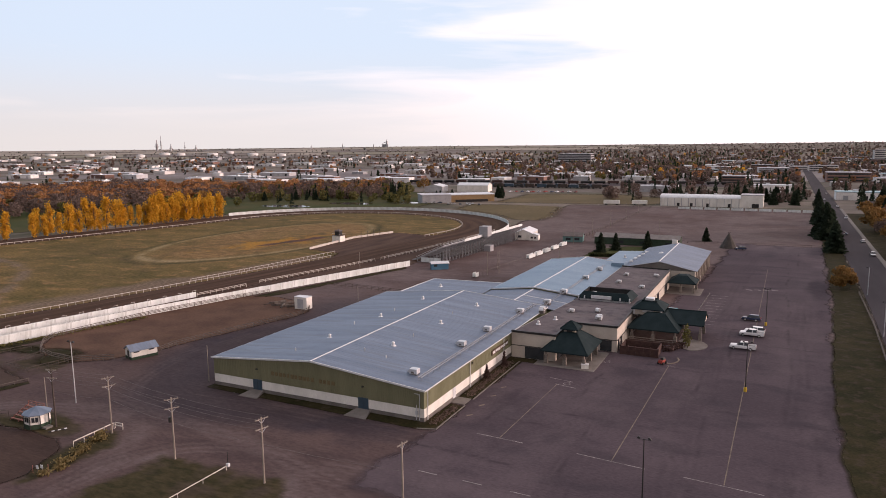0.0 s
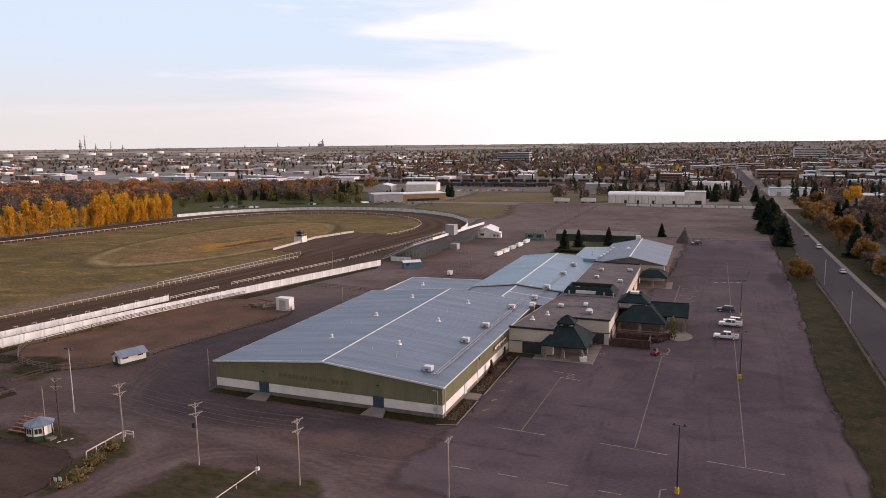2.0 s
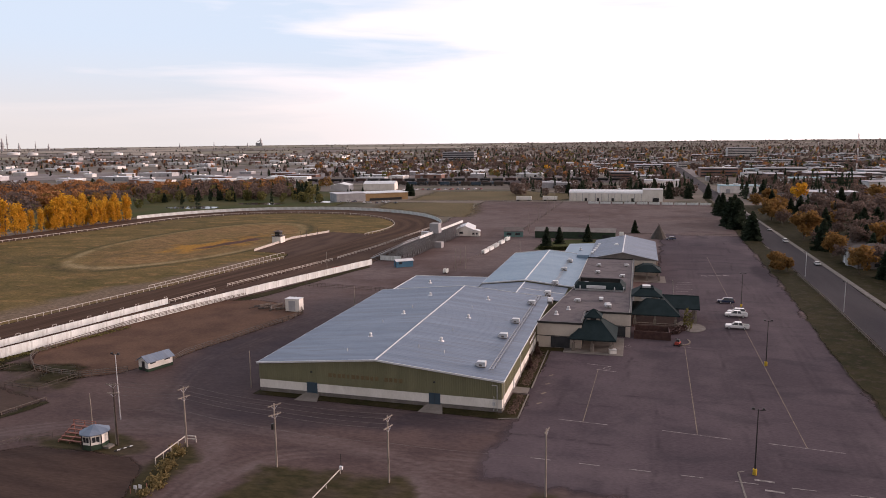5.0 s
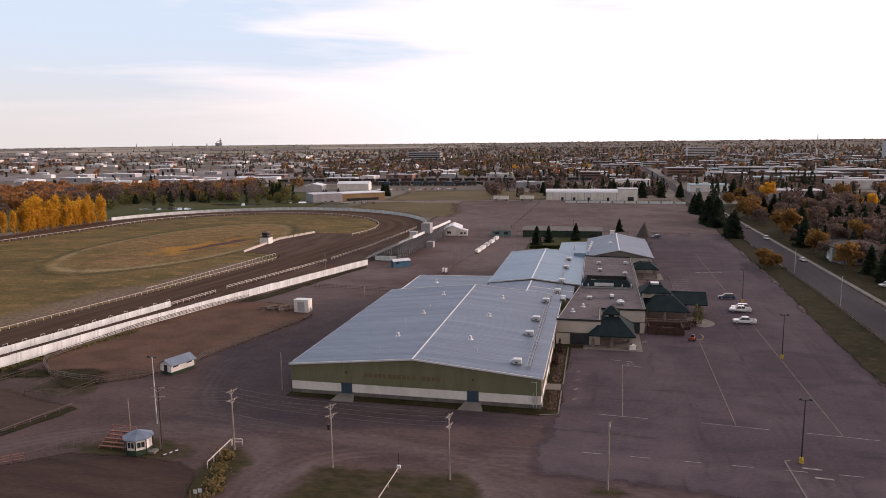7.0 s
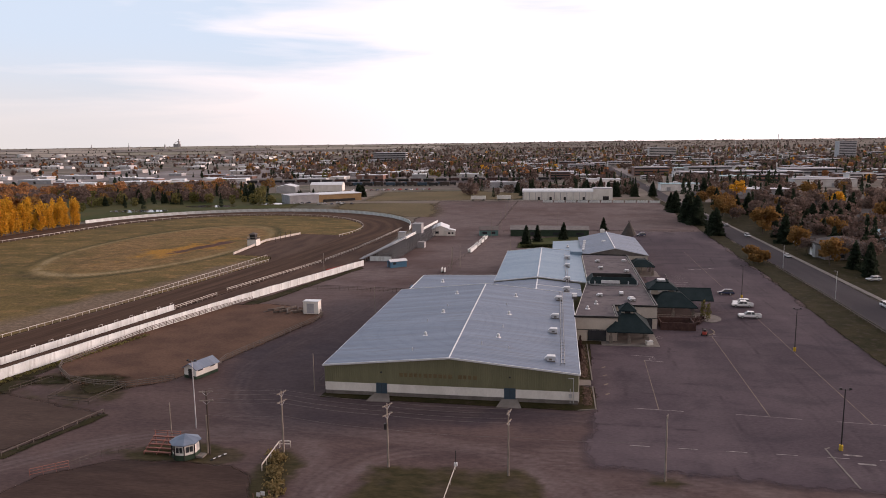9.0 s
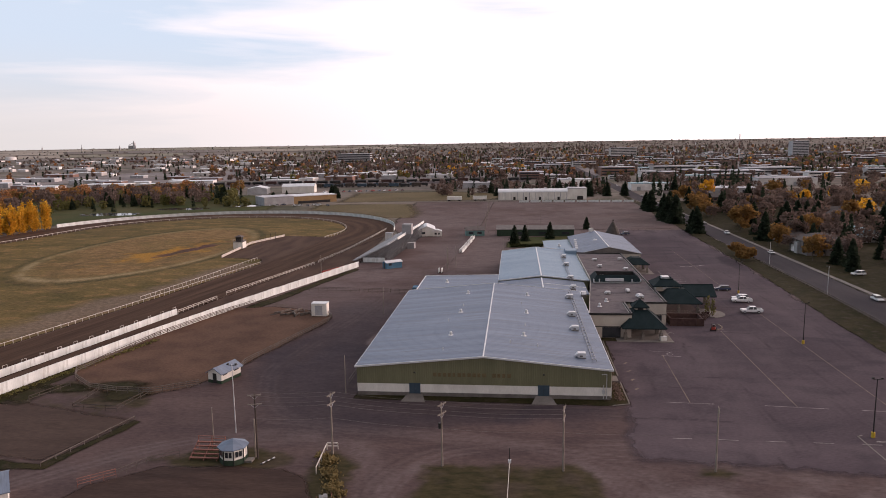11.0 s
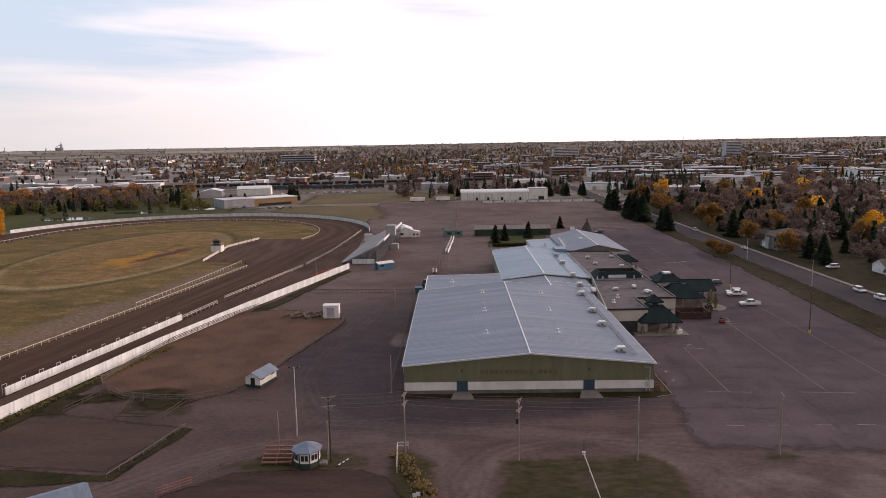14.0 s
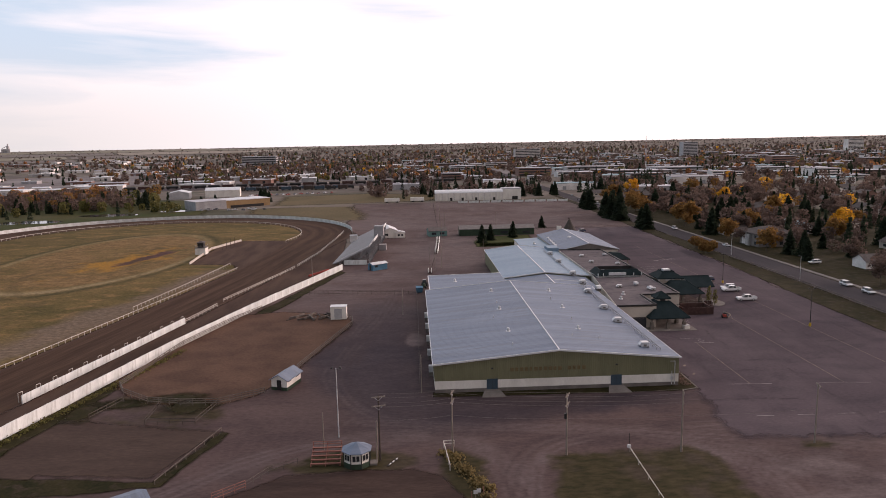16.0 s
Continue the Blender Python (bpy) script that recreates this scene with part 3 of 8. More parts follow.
def wheel_lines(x, y, paths, seed, passes=4, width=0.35, spread=1.3):
    """Pairs of wheel lines along each path, left by a few passes and broken by noise."""
    rng = np.random.default_rng(seed)
    out = np.zeros(x.shape)
    for pts in paths:
        d, run, close = near_path(x, y, rounded(pts))
        for _ in range(passes):
            off, ph = rng.normal(0, spread), rng.uniform(0, 100)
            drift = off + 0.9 * np.sin(run / rng.uniform(14, 30) + ph)
            strength = np.clip(0.35 + 0.9 * lattice(run / 9 + ph, run * 0 + off, seed), 0, 1)
            for gauge in (-0.8, 0.8):
                out = np.maximum(out, np.where(close, strength * np.exp(-((d - drift - gauge) / width) ** 2), 0))
    return out


def sheet(name, xs, ys, z, outline, feather, layers, material, label, category):
    """A ground surface on a fine grid whose wear is stored corner by corner."""
    gx, gy = np.meshgrid(xs, ys)
    nx, ny = len(xs), len(ys)
    edge = smooth(inside(gx, gy, outline) + 0.5 * feather * fbm(gx, gy, 9.0, 77), -feather / 2, feather / 2)
    idx = np.arange(nx * ny).reshape(ny, nx)
    q = np.stack([idx[:-1, :-1], idx[:-1, 1:], idx[1:, 1:], idx[1:, :-1]], -1).reshape(-1, 4)
    q = q[edge.ravel()[q].max(1) > 0]
    me = bpy.data.meshes.new(name)
    me.vertices.add(nx * ny)
    me.vertices.foreach_set("co", np.stack([gx, gy, np.full(gx.shape, z)], -1).astype(np.float32).ravel())
    me.loops.add(q.size)
    me.loops.foreach_set("vertex_index", q.astype(np.int32).ravel())
    me.polygons.add(len(q))
    me.polygons.foreach_set("loop_start", np.arange(0, q.size, 4, dtype=np.int32))
    me.update(calc_edges=True)
    for nm, val in {"edge": edge, **layers(gx, gy)}.items():
        me.attributes.new(nm, "FLOAT", "POINT").data.foreach_set("value", np.clip(val, 0, 1).astype(np.float32).ravel())
    me.materials.append(material)
    return tagged(new(name, me), label, category, kind="structure")


LAWN = [(-90, 60), (-89.6, 70), (-88.4, 76.2), (-85, 77.6), (-76, 77.8), (-66, 77.6), (-63, 74), (-62, 67), (-63, 58), (-70, 50), (-86, 50)]
CORNER = [(-106.2, 81.2), (-103.6, 81.4), (-101.4, 78.2), (-100, 72.5), (-99.7, 66), (-101.5, 60), (-104.6, 64), (-106.3, 72)]
BOOTH = [(-134, 75.5), (-128, 79.5), (-123, 81), (-113, 80.5), (-109.5, 78), (-110, 74.5), (-116, 73.2), (-126, 73.4)]
TUFT = [(-48, 75.6), (-46, 78.4), (-43, 78.6), (-41.2, 76.8), (-44, 75)]
LANE = [(-128, 176), (-128, 163), (-133, 140), (-136, 122), (-132, 108), (-121, 93), (-108, 87), (-92, 90), (-72, 95), (-56, 99), (-57, 105), (-107, 105), (-110, 125), (-109, 178), (-117, 205)]
YARD_PATHS = [
    [(-20, 72), (-58, 82), (-80, 86), (-102, 88), (-117, 93), (-126, 106), (-130, 125), (-124, 158), (-118, 205)],
    [(-95, 46), (-95, 68), (-99, 81), (-112, 88), (-134, 82), (-150, 66), (-164, 48)],
    [(-95, 46), (-94, 70), (-86, 83), (-62, 86), (-30, 84)],
    [(-58, 46), (-57, 68), (-66, 82), (-92, 88), (-120, 92)],
    [(-36, 46), (-46, 66), (-62, 81), (-84, 87)],
    [(-34, 56), (-20, 70), (12, 74)],
    [(-56, 101), (-84, 101), (-112, 99), (-124, 112)],
]


def yard_wear(x, y):
    rough = fbm(x, y, 22, 5)
    fine = fbm(x, y, 5, 9)
    dark = 0.85 * smooth(inside(x, y, LANE) + 7 * rough, -6, 6) + 0.35 * smooth(rough, 0.1, 0.7)
    dark += 0.5 * smooth(inside(x, y, [(-75, 96), (-62, 93), (-56, 97), (-60, 103), (-75, 103)]) + 5 * fine, -3, 3)
    d1, _, _ = near_path(x, y, rounded(YARD_PATHS[1]))
    d4, _, _ = near_path(x, y, rounded(YARD_PATHS[3]))
    pale = 0.55 * np.exp(-(d1 / 4.0) ** 2) * smooth(rough + fine, -0.6, 0.5) * smooth(y, 96, 86)
    dusty = inside(x, y, [(-60, 78), (-52, 79), (20, 76), (20, 40), (-56, 40), (-58, 64)])
    pale = np.maximum(pale, 0.75 * smooth(dusty + 5 * rough, -3, 5) * smooth(fine + 0.4 * rough, -0.35, 0.5))
    lawn = inside(x, y, LAWN)
    rim = np.exp(-((lawn + 1.6) / 1.5) ** 2) * smooth(fine + rough, -0.35, 0.45)
    pale = np.maximum(pale, 0.8 * rim * smooth(y, 60, 70))
    heap = np.exp(-(((x + 110.3) / 2.6) ** 2 + ((y - 146) / 7) ** 2))
    pale = np.maximum(pale, 0.9 * smooth(heap + 0.4 * fine, 0.3, 0.6))
    far = smooth(y, 150, 230)
    pale = np.maximum(pale, 0.8 * far * smooth(rough + 0.5 * fine, -0.7, 0.5))
    weeds = np.zeros(x.shape)
    for pts, bare in ((LAWN, 0.35), (CORNER, 0.1), (BOOTH, 0.25), (TUFT, 0.1)):
        w = smooth(inside(x, y, pts) + 2.0 * fine + 1.2 * fbm(x, y, 1.6, 41), -1.0, 1.2)
        weeds = np.maximum(weeds, w * (1 - bare * smooth(fbm(x, y, 7, 63) + 0.3 * fine, 0.0, 0.5)))
    pens = inside(x, y, [(-173, 98), (-171, 110), (-160, 105.5), (-149, 104), (-145, 99), (-150, 93.5), (-160, 95), (-175, 97)])
    weeds = np.maximum(weeds, 0.85 * smooth(pens + 5 * fine, -1.5, 2.5) * smooth(fbm(x, y, 6, 52), -0.35, 0.2))
    weeds = np.maximum(weeds, 0.5 * smooth(fbm(x, y, 14, 90) - 0.0022 * np.abs(x + 160) * 8, 0.1, 0.5) * smooth(-x, 140, 150))
    tracks = wheel_lines(x, y, YARD_PATHS, 12) * 0.5 * (1 - weeds) * (1 - 0.75 * np.clip(dark, 0, 1))
    # wheel ruts, plus a broad noise-broken darkening of the yard's near left end
    ruts = np.maximum(wheel_lines(x, y, YARD_PATHS, 13, 4, 0.4, 2.0) * 0.5, 0.6 * smooth(-x, 126, 142) * smooth(y, 118, 100) * smooth(rough + 0.7 * fine, -0.5, 0.4)) * (1 - weeds)
    return {"dark": dark * (1 - far), "pale": pale, "weeds": weeds, "tracks": tracks, "ruts": ruts}


def lot_wear(x, y):
    rough = fbm(x * 0.8, y * 0.35, 16, 21)
    fine = fbm(x, y * 0.6, 5, 25)
    lanes = 0.5 + 0.5 * np.cos((x + 31) / 9.2 * math.pi)
    pale = 0.55 * smooth(rough + 0.5 * fine + 0.35 * lanes, -0.1, 0.9) + 0.35 * smooth(y, 190, 320) * smooth(rough, -0.4, 0.4)
    drive = inside(x, y, [(-60, 82.5), (24, 78), (24, 87), (-60, 93)])
    pale = np.maximum(pale, 0.6 * smooth(drive + 2.5 * rough, -1.5, 2.5) * smooth(fine, -0.8, 0.2))
    dark = 0.8 * smooth(fbm(x, y * 0.5, 12, 33) - 0.25 * lanes, 0.12, 0.6)
    seams = np.zeros(x.shape)
    for k, y0 in enumerate((97, 113, 121, 134, 143, 158, 171, 186, 199)):
        wob = y0 + 1.6 * fbm(x, y * 0, 11, 200 + k) - 0.05 * (x + 20)
        seams = np.maximum(seams, np.exp(-((y - wob) / 0.28) ** 2) * smooth(fbm(x, y, 8, 300 + k), -0.1, 0.5))
    for k, x0 in enumerate((-47, -34, -29, -14, -10, 3, 7)):
        wob = x0 + 1.2 * fbm(x * 0, y, 15, 400 + k)
        seams = np.maximum(seams, np.exp(-((x - wob) / 0.28) ** 2) * smooth(fbm(x, y, 9, 500 + k), 0.0, 0.55))
    turns = wheel_lines(x, y, [[(-46, 92), (-44, 104), (-30, 118), (-28, 160)], [(-12, 84), (-12, 120), (-13, 200), (-10, 330)], [(4, 84), (5, 130), (8, 240)], [(-30, 88), (-30, 130), (-22, 170), (-14, 230)]], 44, 4, 0.5, 1.5)
    return {"pale": pale, "dark": np.maximum(dark, 0.35 * turns), "ruts": 0.8 * seams}


sheet("gravel_yard", np.concatenate([np.arange(-236, -180, 3.0), np.arange(-180, 26, 0.6)]), np.concatenate([np.arange(28, 132, 0.6), np.arange(132, 250, 1.2), np.arange(250, 576, 4.0)]), 0.02,
      [(-230, 30), (25, 30), (25, 360), (22, 570), (-160, 570), (-150, 400), (-130, 300), (-145, 250), (-182, 100), (-230, 60)], 6, yard_wear, M_YARD, "packed brown gravel yard worn by wheels around the halls", "ground")
def ellipse(cx, cy, rx, ry, turn=0.0):
    c, n = math.cos(radians(turn)), math.sin(radians(turn))
    return [(cx + rx * math.cos(a) * c - ry * math.sin(a) * n, cy + rx * math.cos(a) * n + ry * math.sin(a) * c) for a in (2 * math.pi * i / 40 for i in range(40))]


sheet("parking_lot", np.arange(-57, 24.5, 0.6), np.concatenate([np.arange(74, 210, 0.6), np.arange(210, 378, 1.8)]), 0.05,
      [(-53.5, 96), (-54.8, 81), (-20, 79), (22, 76.5), (22, 84), (12.5, 90), (12, 160), (15, 260), (18, 372), (-20, 372), (-26, 250), (-34, 200), (-53.5, 150)], 5, lot_wear, M_LOT, "worn asphalt parking lot with faded markings", "parking lot")
region("verge", [(11.5, 60), (11.0, 110), (11.3, 165), (14.2, 210), (15.8, 255), (18.5, 400), (21, 640), (25.0, 640), (25, 300), (24.4, 220), (23.2, 150), (22.4, 60)], 0.06, M_VERGE, "strip of rough grass between lot and street", feather=1.4, wobble=0.9)
region("street", [(22.4, 40), (23.4, 150), (24.8, 220), (25.4, 267), (26.0, 500), (27.5, 1500), (40, 1500), (38.0, 267), (36.8, 220), (36.0, 150), (35.6, 40)], 0.07, M_ROAD, "straight asphalt street along the lot", "road", feather=0.6, wobble=0.2, step=12)
region("side_street", [(36, 178), (36, 188), (150, 196), (150, 186)], 0.068, M_ROAD, "asphalt side street among the houses", "road", feather=0.6, wobble=0.2, step=12)
region("lawns", [(37.5, 40), (37.5, 560), (170, 560), (170, 40)], 0.03, M_VERGE, "leaf-strewn lawns round the houses", feather=4, wobble=1)

# racecourse
TC, R_IN, R_OUT = (-259.0, 364.0), 85.0, 114.0
A0, A1 = -12.0, 168.5
home_in = [(-214, 100), (-206, 136), (-194, 197), (-183.5, 259)]
home_out = [(-194, 92), (-188.7, 112), (-177, 171), (-166, 228), (-157, 290)]
turn_in = arc(*TC, R_IN, A0, A1, 40)
turn_out = arc(*TC, R_OUT, A0, A1, 40)
back_in = [(-349, 330), (-361, 270), (-373, 215), (-412, 30)]
back_out = [(-375, 330), (-386, 270), (-397, 215), (-437, 30)]
chute = [(-188, 272), (-208, 276), (-209.5, 330), (-202, 350)]
region("race_track", home_out + turn_out + back_out + back_in[::-1] + turn_in[::-1] + chute[::-1] + home_in[::-1], 0.055, M_TRACK, "dark harrowed dirt of the horse race track", "race track", feather=1.5, wobble=0.5, step=6)
def lane_strip(name, a, b, z, label, cells=6):
    """A strip of dirt between two lines of equal count, with its share across and its metres along."""
    me = bpy.data.meshes.new(name)
    verts, across, along, run = [], [], [], 0.0
    for i, (p, q) in enumerate(zip(a, b)):
        if i:
            run += math.dist(((p[0] + q[0]) / 2, (p[1] + q[1]) / 2), ((a[i - 1][0] + b[i - 1][0]) / 2, (a[i - 1][1] + b[i - 1][1]) / 2))
        for k in range(cells + 1):
            f = k / cells
            verts.append((p[0] + (q[0] - p[0]) * f, p[1] + (q[1] - p[1]) * f, z))
            across.append(f)
            along.append(run)
    c = cells + 1
    me.from_pydata(verts, [], [(i * c + k, i * c + k + 1, (i + 1) * c + k + 1, (i + 1) * c + k) for i in range(len(a) - 1) for k in range(cells)])
    for nm, vals in (("across", across), ("along", along)):
        me.attributes.new(nm, "FLOAT", "POINT").data.foreach_set("value", vals)
    me.materials.append(M_TRACK_LANE)
    if me.polygons[0].normal.z < 0:
        me.flip_normals()
    return tagged(new(name, me), label, "race track", kind="structure")


def along_line(pts, k):
    ds = [0.0]
    for p, q in zip(pts, pts[1:]):
        ds.append(ds[-1] + math.dist(p, q))
    return [(float(np.interp(ds[-1] * i / k, ds, [p[0] for p in pts])), float(np.interp(ds[-1] * i / k, ds, [p[1] for p in pts]))) for i in range(k + 1)]


lane_in = along_line([(-212, 100), (-204.5, 136), (-192.5, 197), (-182, 259), (-176.5, 320), (-174.8, 346)], 40) + arc(*TC, R_IN + 1, A0, A1, 60)[1:] + along_line([(-350, 330), (-362, 270), (-374, 215), (-413, 30)], 20)
lane_out = along_line([(-194, 94), (-190, 110), (-178, 171), (-167, 228), (-158.5, 290), (-150.5, 342)], 40) + arc(*TC, R_OUT - 1.5, A0, A1, 60)[1:] + along_line([(-374, 330), (-385, 270), (-396, 215), (-436, 30)], 20)
lane_strip("track_lane", lane_in, lane_out, 0.085, "dark harrowed lane of the horse race track")
def infield_wear(x, y):
    rough, fine = fbm(x, y, 30, 61), fbm(x, y, 7, 66)
    e = np.hypot((x + 253) / 42, (y - 303) / 86) + 0.018 * rough
    lower = smooth(y, 330, 250)
    pale = np.exp(-((e - 0.95) / 0.04) ** 2) * (0.5 + 0.5 * lower) * smooth(fine + rough, -1.2, 0.1)
    rim = np.exp(-((e - 1.035) / 0.04) ** 2) * smooth(fine + rough, -1.0, 0.1) + 0.45 * smooth(rough, 0.1, 0.6) * smooth(e, 1.0, 1.15)
    middle = 0.85 * smooth(0.92 - e, -0.02, 0.06) * smooth(rough + 0.6 * fine, -0.8, 0.3)
    spot = lambda cx, cy, rx, ry, turn: np.hypot(((x - cx) * math.cos(turn) + (y - cy) * math.sin(turn)) / rx, ((y - cy) * math.cos(turn) - (x - cx) * math.sin(turn)) / ry)
    orange = 0.95 * smooth(1.15 - spot(-239, 294, 13, 36, -0.25) + 0.9 * fine + 0.4 * rough, 0.0, 0.7)
    purple = 0.95 * smooth(1.0 - spot(-233, 303, 4.5, 24, -0.25) + 0.9 * fine, 0.0, 0.4)
    near = inside(x, y, [(-210, 128), (-199, 178), (-189, 232), (-186, 262), (-196, 262), (-208, 205), (-226, 130)])
    d, _, _ = near_path(x, y, rounded([(-213, 124), (-234, 135), (-264, 167), (-291, 187), (-330, 197)]))
    bare = np.maximum(0.8 * smooth(near + 5 * rough + 3 * fine, -4, 4), 0.8 * np.exp(-(d / 2.6) ** 2) * smooth(fine, -0.7, 0.2))
    rings = 0.45 * smooth(np.cos(e * 70), 0.75, 1.0) * smooth(0.9 - e, 0, 0.1) * smooth(fbm(x, y, 24, 71), 0.0, 0.5)
    ruts = np.maximum(rings, 0.6 * wheel_lines(x, y, [[(-236, 205), (-262, 228), (-270, 262), (-250, 300)], [(-225, 190), (-256, 215), (-300, 225)], [(-215, 250), (-232, 262), (-240, 330)]], 81, 3, 0.6, 1.5))
    return {"middle": middle, "rim": rim, "pale": pale, "bare": bare, "orange": orange, "purple": purple, "ruts": ruts}


sheet("infield", np.arange(-426, -172, 1.25), np.arange(-44, 452, 1.6), 0.04, home_in + chute + turn_in + back_in + [(-330, -40), (-260, 60)], 3, infield_wear, M_OLIVEGRASS, "dry olive-brown grass inside the race track", "grass")
region("wall_apron", [(-194, 92), (-188.5, 112), (-177, 171), (-166, 228), (-157, 290), (-152.5, 340), (-146, 345), (-140.5, 256), (-160.5, 187), (-180.5, 107), (-187, 80)], 0.05, M_TRACK, "dark dirt between the two white walls", feather=1.5, wobble=0.5)
region("far_grass", [(-146, 395), (-160, 440), (-190, 474), (-232, 502), (-240, 548), (-165, 556), (-146, 470)], 0.05, M_STRAW, "straw-coloured grass beyond the track", "grass", feather=16, wobble=2, step=10)
region("far_grass", [(-228, 572), (-100, 590), (-70, 650), (-150, 700), (-235, 680)], 0.05, M_STRAW, "straw-coloured grass beyond the lot", "grass", feather=16, wobble=2, step=10)
region("golf_course", [(-390, 330), (-375, 420), (-330, 480), (-270, 510), (-300, 640), (-420, 700), (-640, 640), (-760, 480), (-700, 300), (-460, 180)], 0.03, M_GOLF, "green golf course beyond the race track", "grass", feather=10, wobble=6, step=15)
region("dark_field", [(-1300, 760), (-560, 960), (-60, 985), (120, 1000), (100, 1250), (-200, 1650), (-1400, 1650), (-2000, 1000)], 0.03, M_INDUST, "pale gravel industrial yards", feather=20, wobble=10, step=40)
region("rail_yard", [(-520, 800), (-60, 860), (-60, 935), (-560, 880)], 0.05, M_TRAFFIC, "dark ballast of a railway yard", "railway", feather=6, wobble=3, step=20)
for cx, cy, rx, ry in ((-384, 478, 24, 11), (-345, 520, 22, 10), (-300, 545, 14, 8)):
    region("pond", [(cx + rx * math.cos(a / 20 * math.pi), cy + ry * math.sin(a / 20 * math.pi)) for a in range(40)], 0.06, M_POND, "still pond reflecting the pale sky", "water", feather=0.5, wobble=1)

# paddocks and grass at the near end
region("paddock", [(-176, 121), (-173.6, 116.5), (-170, 111), (-164, 106.5), (-157, 104.8), (-149.5, 104.6), (-143, 109), (-139, 118), (-137.5, 125), (-128.5, 162), (-128.8, 169), (-134, 177), (-150, 182), (-168, 178), (-172, 160)], 0.06, M_PADDOCK, "fenced paddock of red-brown weeds", "paddock", feather=1.6, wobble=0.7)
region("wall_verge", [(-188, 82), (-177, 120), (-166, 156), (-156, 190), (-140, 250), (-138, 246), (-152, 190), (-160, 160), (-173, 118), (-181, 80)], 0.057, M_VERGE, "thin weeds along the white wall", "weeds", feather=1.5, wobble=0.8)
for zi, (cx, cy, rx, ry) in enumerate(((-168, 107, 7, 4), (-155, 104, 6, 4.5), (-160, 109, 9, 3), (-175, 103, 4, 6))):
    region("pen_weeds", ellipse(cx, cy, rx, ry, 5), 0.058 + 0.003 * zi, M_VERGE, "dark weeds in the small pens", "weeds", feather=0.4, wobble=1.2, centre=(cx, cy))
region("lower_paddock", [(-186, 60), (-180, 96), (-174, 98.5), (-150, 92.5), (-146, 91), (-151.5, 74), (-170, 76.5), (-176, 60)], 0.053, M_LOWPAD, "bare lower paddock with a grassy edge", "paddock", feather=2, wobble=0.8)
region("lower_verge", [(-184, 77), (-151, 73), (-145, 91), (-144, 90.5), (-149, 71), (-170, 69), (-186, 70)], 0.064, M_VERGE, "dark grass edge of the lower paddock", "weeds", feather=1.2, wobble=0.8)
region("riding_ring", [(-139, 67), (-131, 73), (-122, 73.8), (-111, 74), (-106.5, 71), (-103, 63), (-106, 48), (-130, 45), (-142, 55)], 0.065, M_TILLED, "tilled red-brown soil of the riding ring", "riding ring", feather=1.2, wobble=0.5)
region("hall_front_bed", [(-107, 104.6), (-56, 103.6), (-53.2, 105), (-52.8, 117), (-56.2, 117.4), (-56.4, 107.4), (-107, 107.4)], 0.09, M_VERGE, "narrow planting bed at the hall's foot", "planting bed", feather=0.5, wobble=0.2, step=1.5)
region("hall_side_bed", [(-56.2, 121.5), (-53.2, 121), (-52.4, 148), (-47, 148.2), (-47, 150.8), (-56.2, 150.8)], 0.09, M_VERGE, "planting bed along the hall's side", "planting bed", feather=0.5, wobble=0.2, step=1.5)

# ---- exhibition halls ----
def ribbed_roof(parent, name, material, x0, x1, y0, y1, z0, z1, pitch=0.9, thick=0.18, rib=0.016):
    """One roof slope from the eave (x0, z0) to the ridge (x1, z1), with standing ribs that run down it."""
    gg = Geo()
    prof = [(y0, 0.0)]
    y = y0 + pitch / 2
    while y < y1 - 0.1:
        prof += [(y - 0.07, 0.0), (y - 0.02, rib), (y + 0.02, rib), (y + 0.07, 0.0)]
        y += pitch
    prof += [(y1, 0.0), (y1, -thick), (y0, -thick)]
    n = len(prof)
    gg.v += [(x0, yy, z0 + o) for yy, o in prof] + [(x1, yy, z1 + o) for yy, o in prof]
    for i in range(n):
        q = (i, (i + 1) % n, n + (i + 1) % n, n + i)
        gg.f.append(q if x1 < x0 else q[::-1])
    gg.f += [tuple(range(n)), tuple(range(2 * n - 1, n - 1, -1))]
    return part(name, gg, material, parent)


def ribbed_wall(parent, name, material, p, q, z0, top, pitch=0.45, depth=0.05, out=1):
    """Upright ribbed cladding from p to q; top: height as a function of the share of the way."""
    p, q = Vector((*p, 0)), Vector((*q, 0))
    d = (q - p).normalized()
    nrm = Vector((d.y, -d.x, 0)) * out
    length = (q - p).length
    k = max(2, round(length / pitch))
    gg = Geo()
    rows = []
    for i in range(k):
        for f, o in ((0, 0), (0.62, 0), (0.7, depth), (0.92, depth)):
            s = (i + f) / k
            rows.append((p + d * length * s + nrm * o, s))
    rows.append((q, 1))
    for (a, s), (b, u) in zip(rows, rows[1:]):
        gg.face((a.x, a.y, z0), (b.x, b.y, z0), (b.x, b.y, top(u)), (a.x, a.y, top(s)))
    return part(name, gg, material, parent)


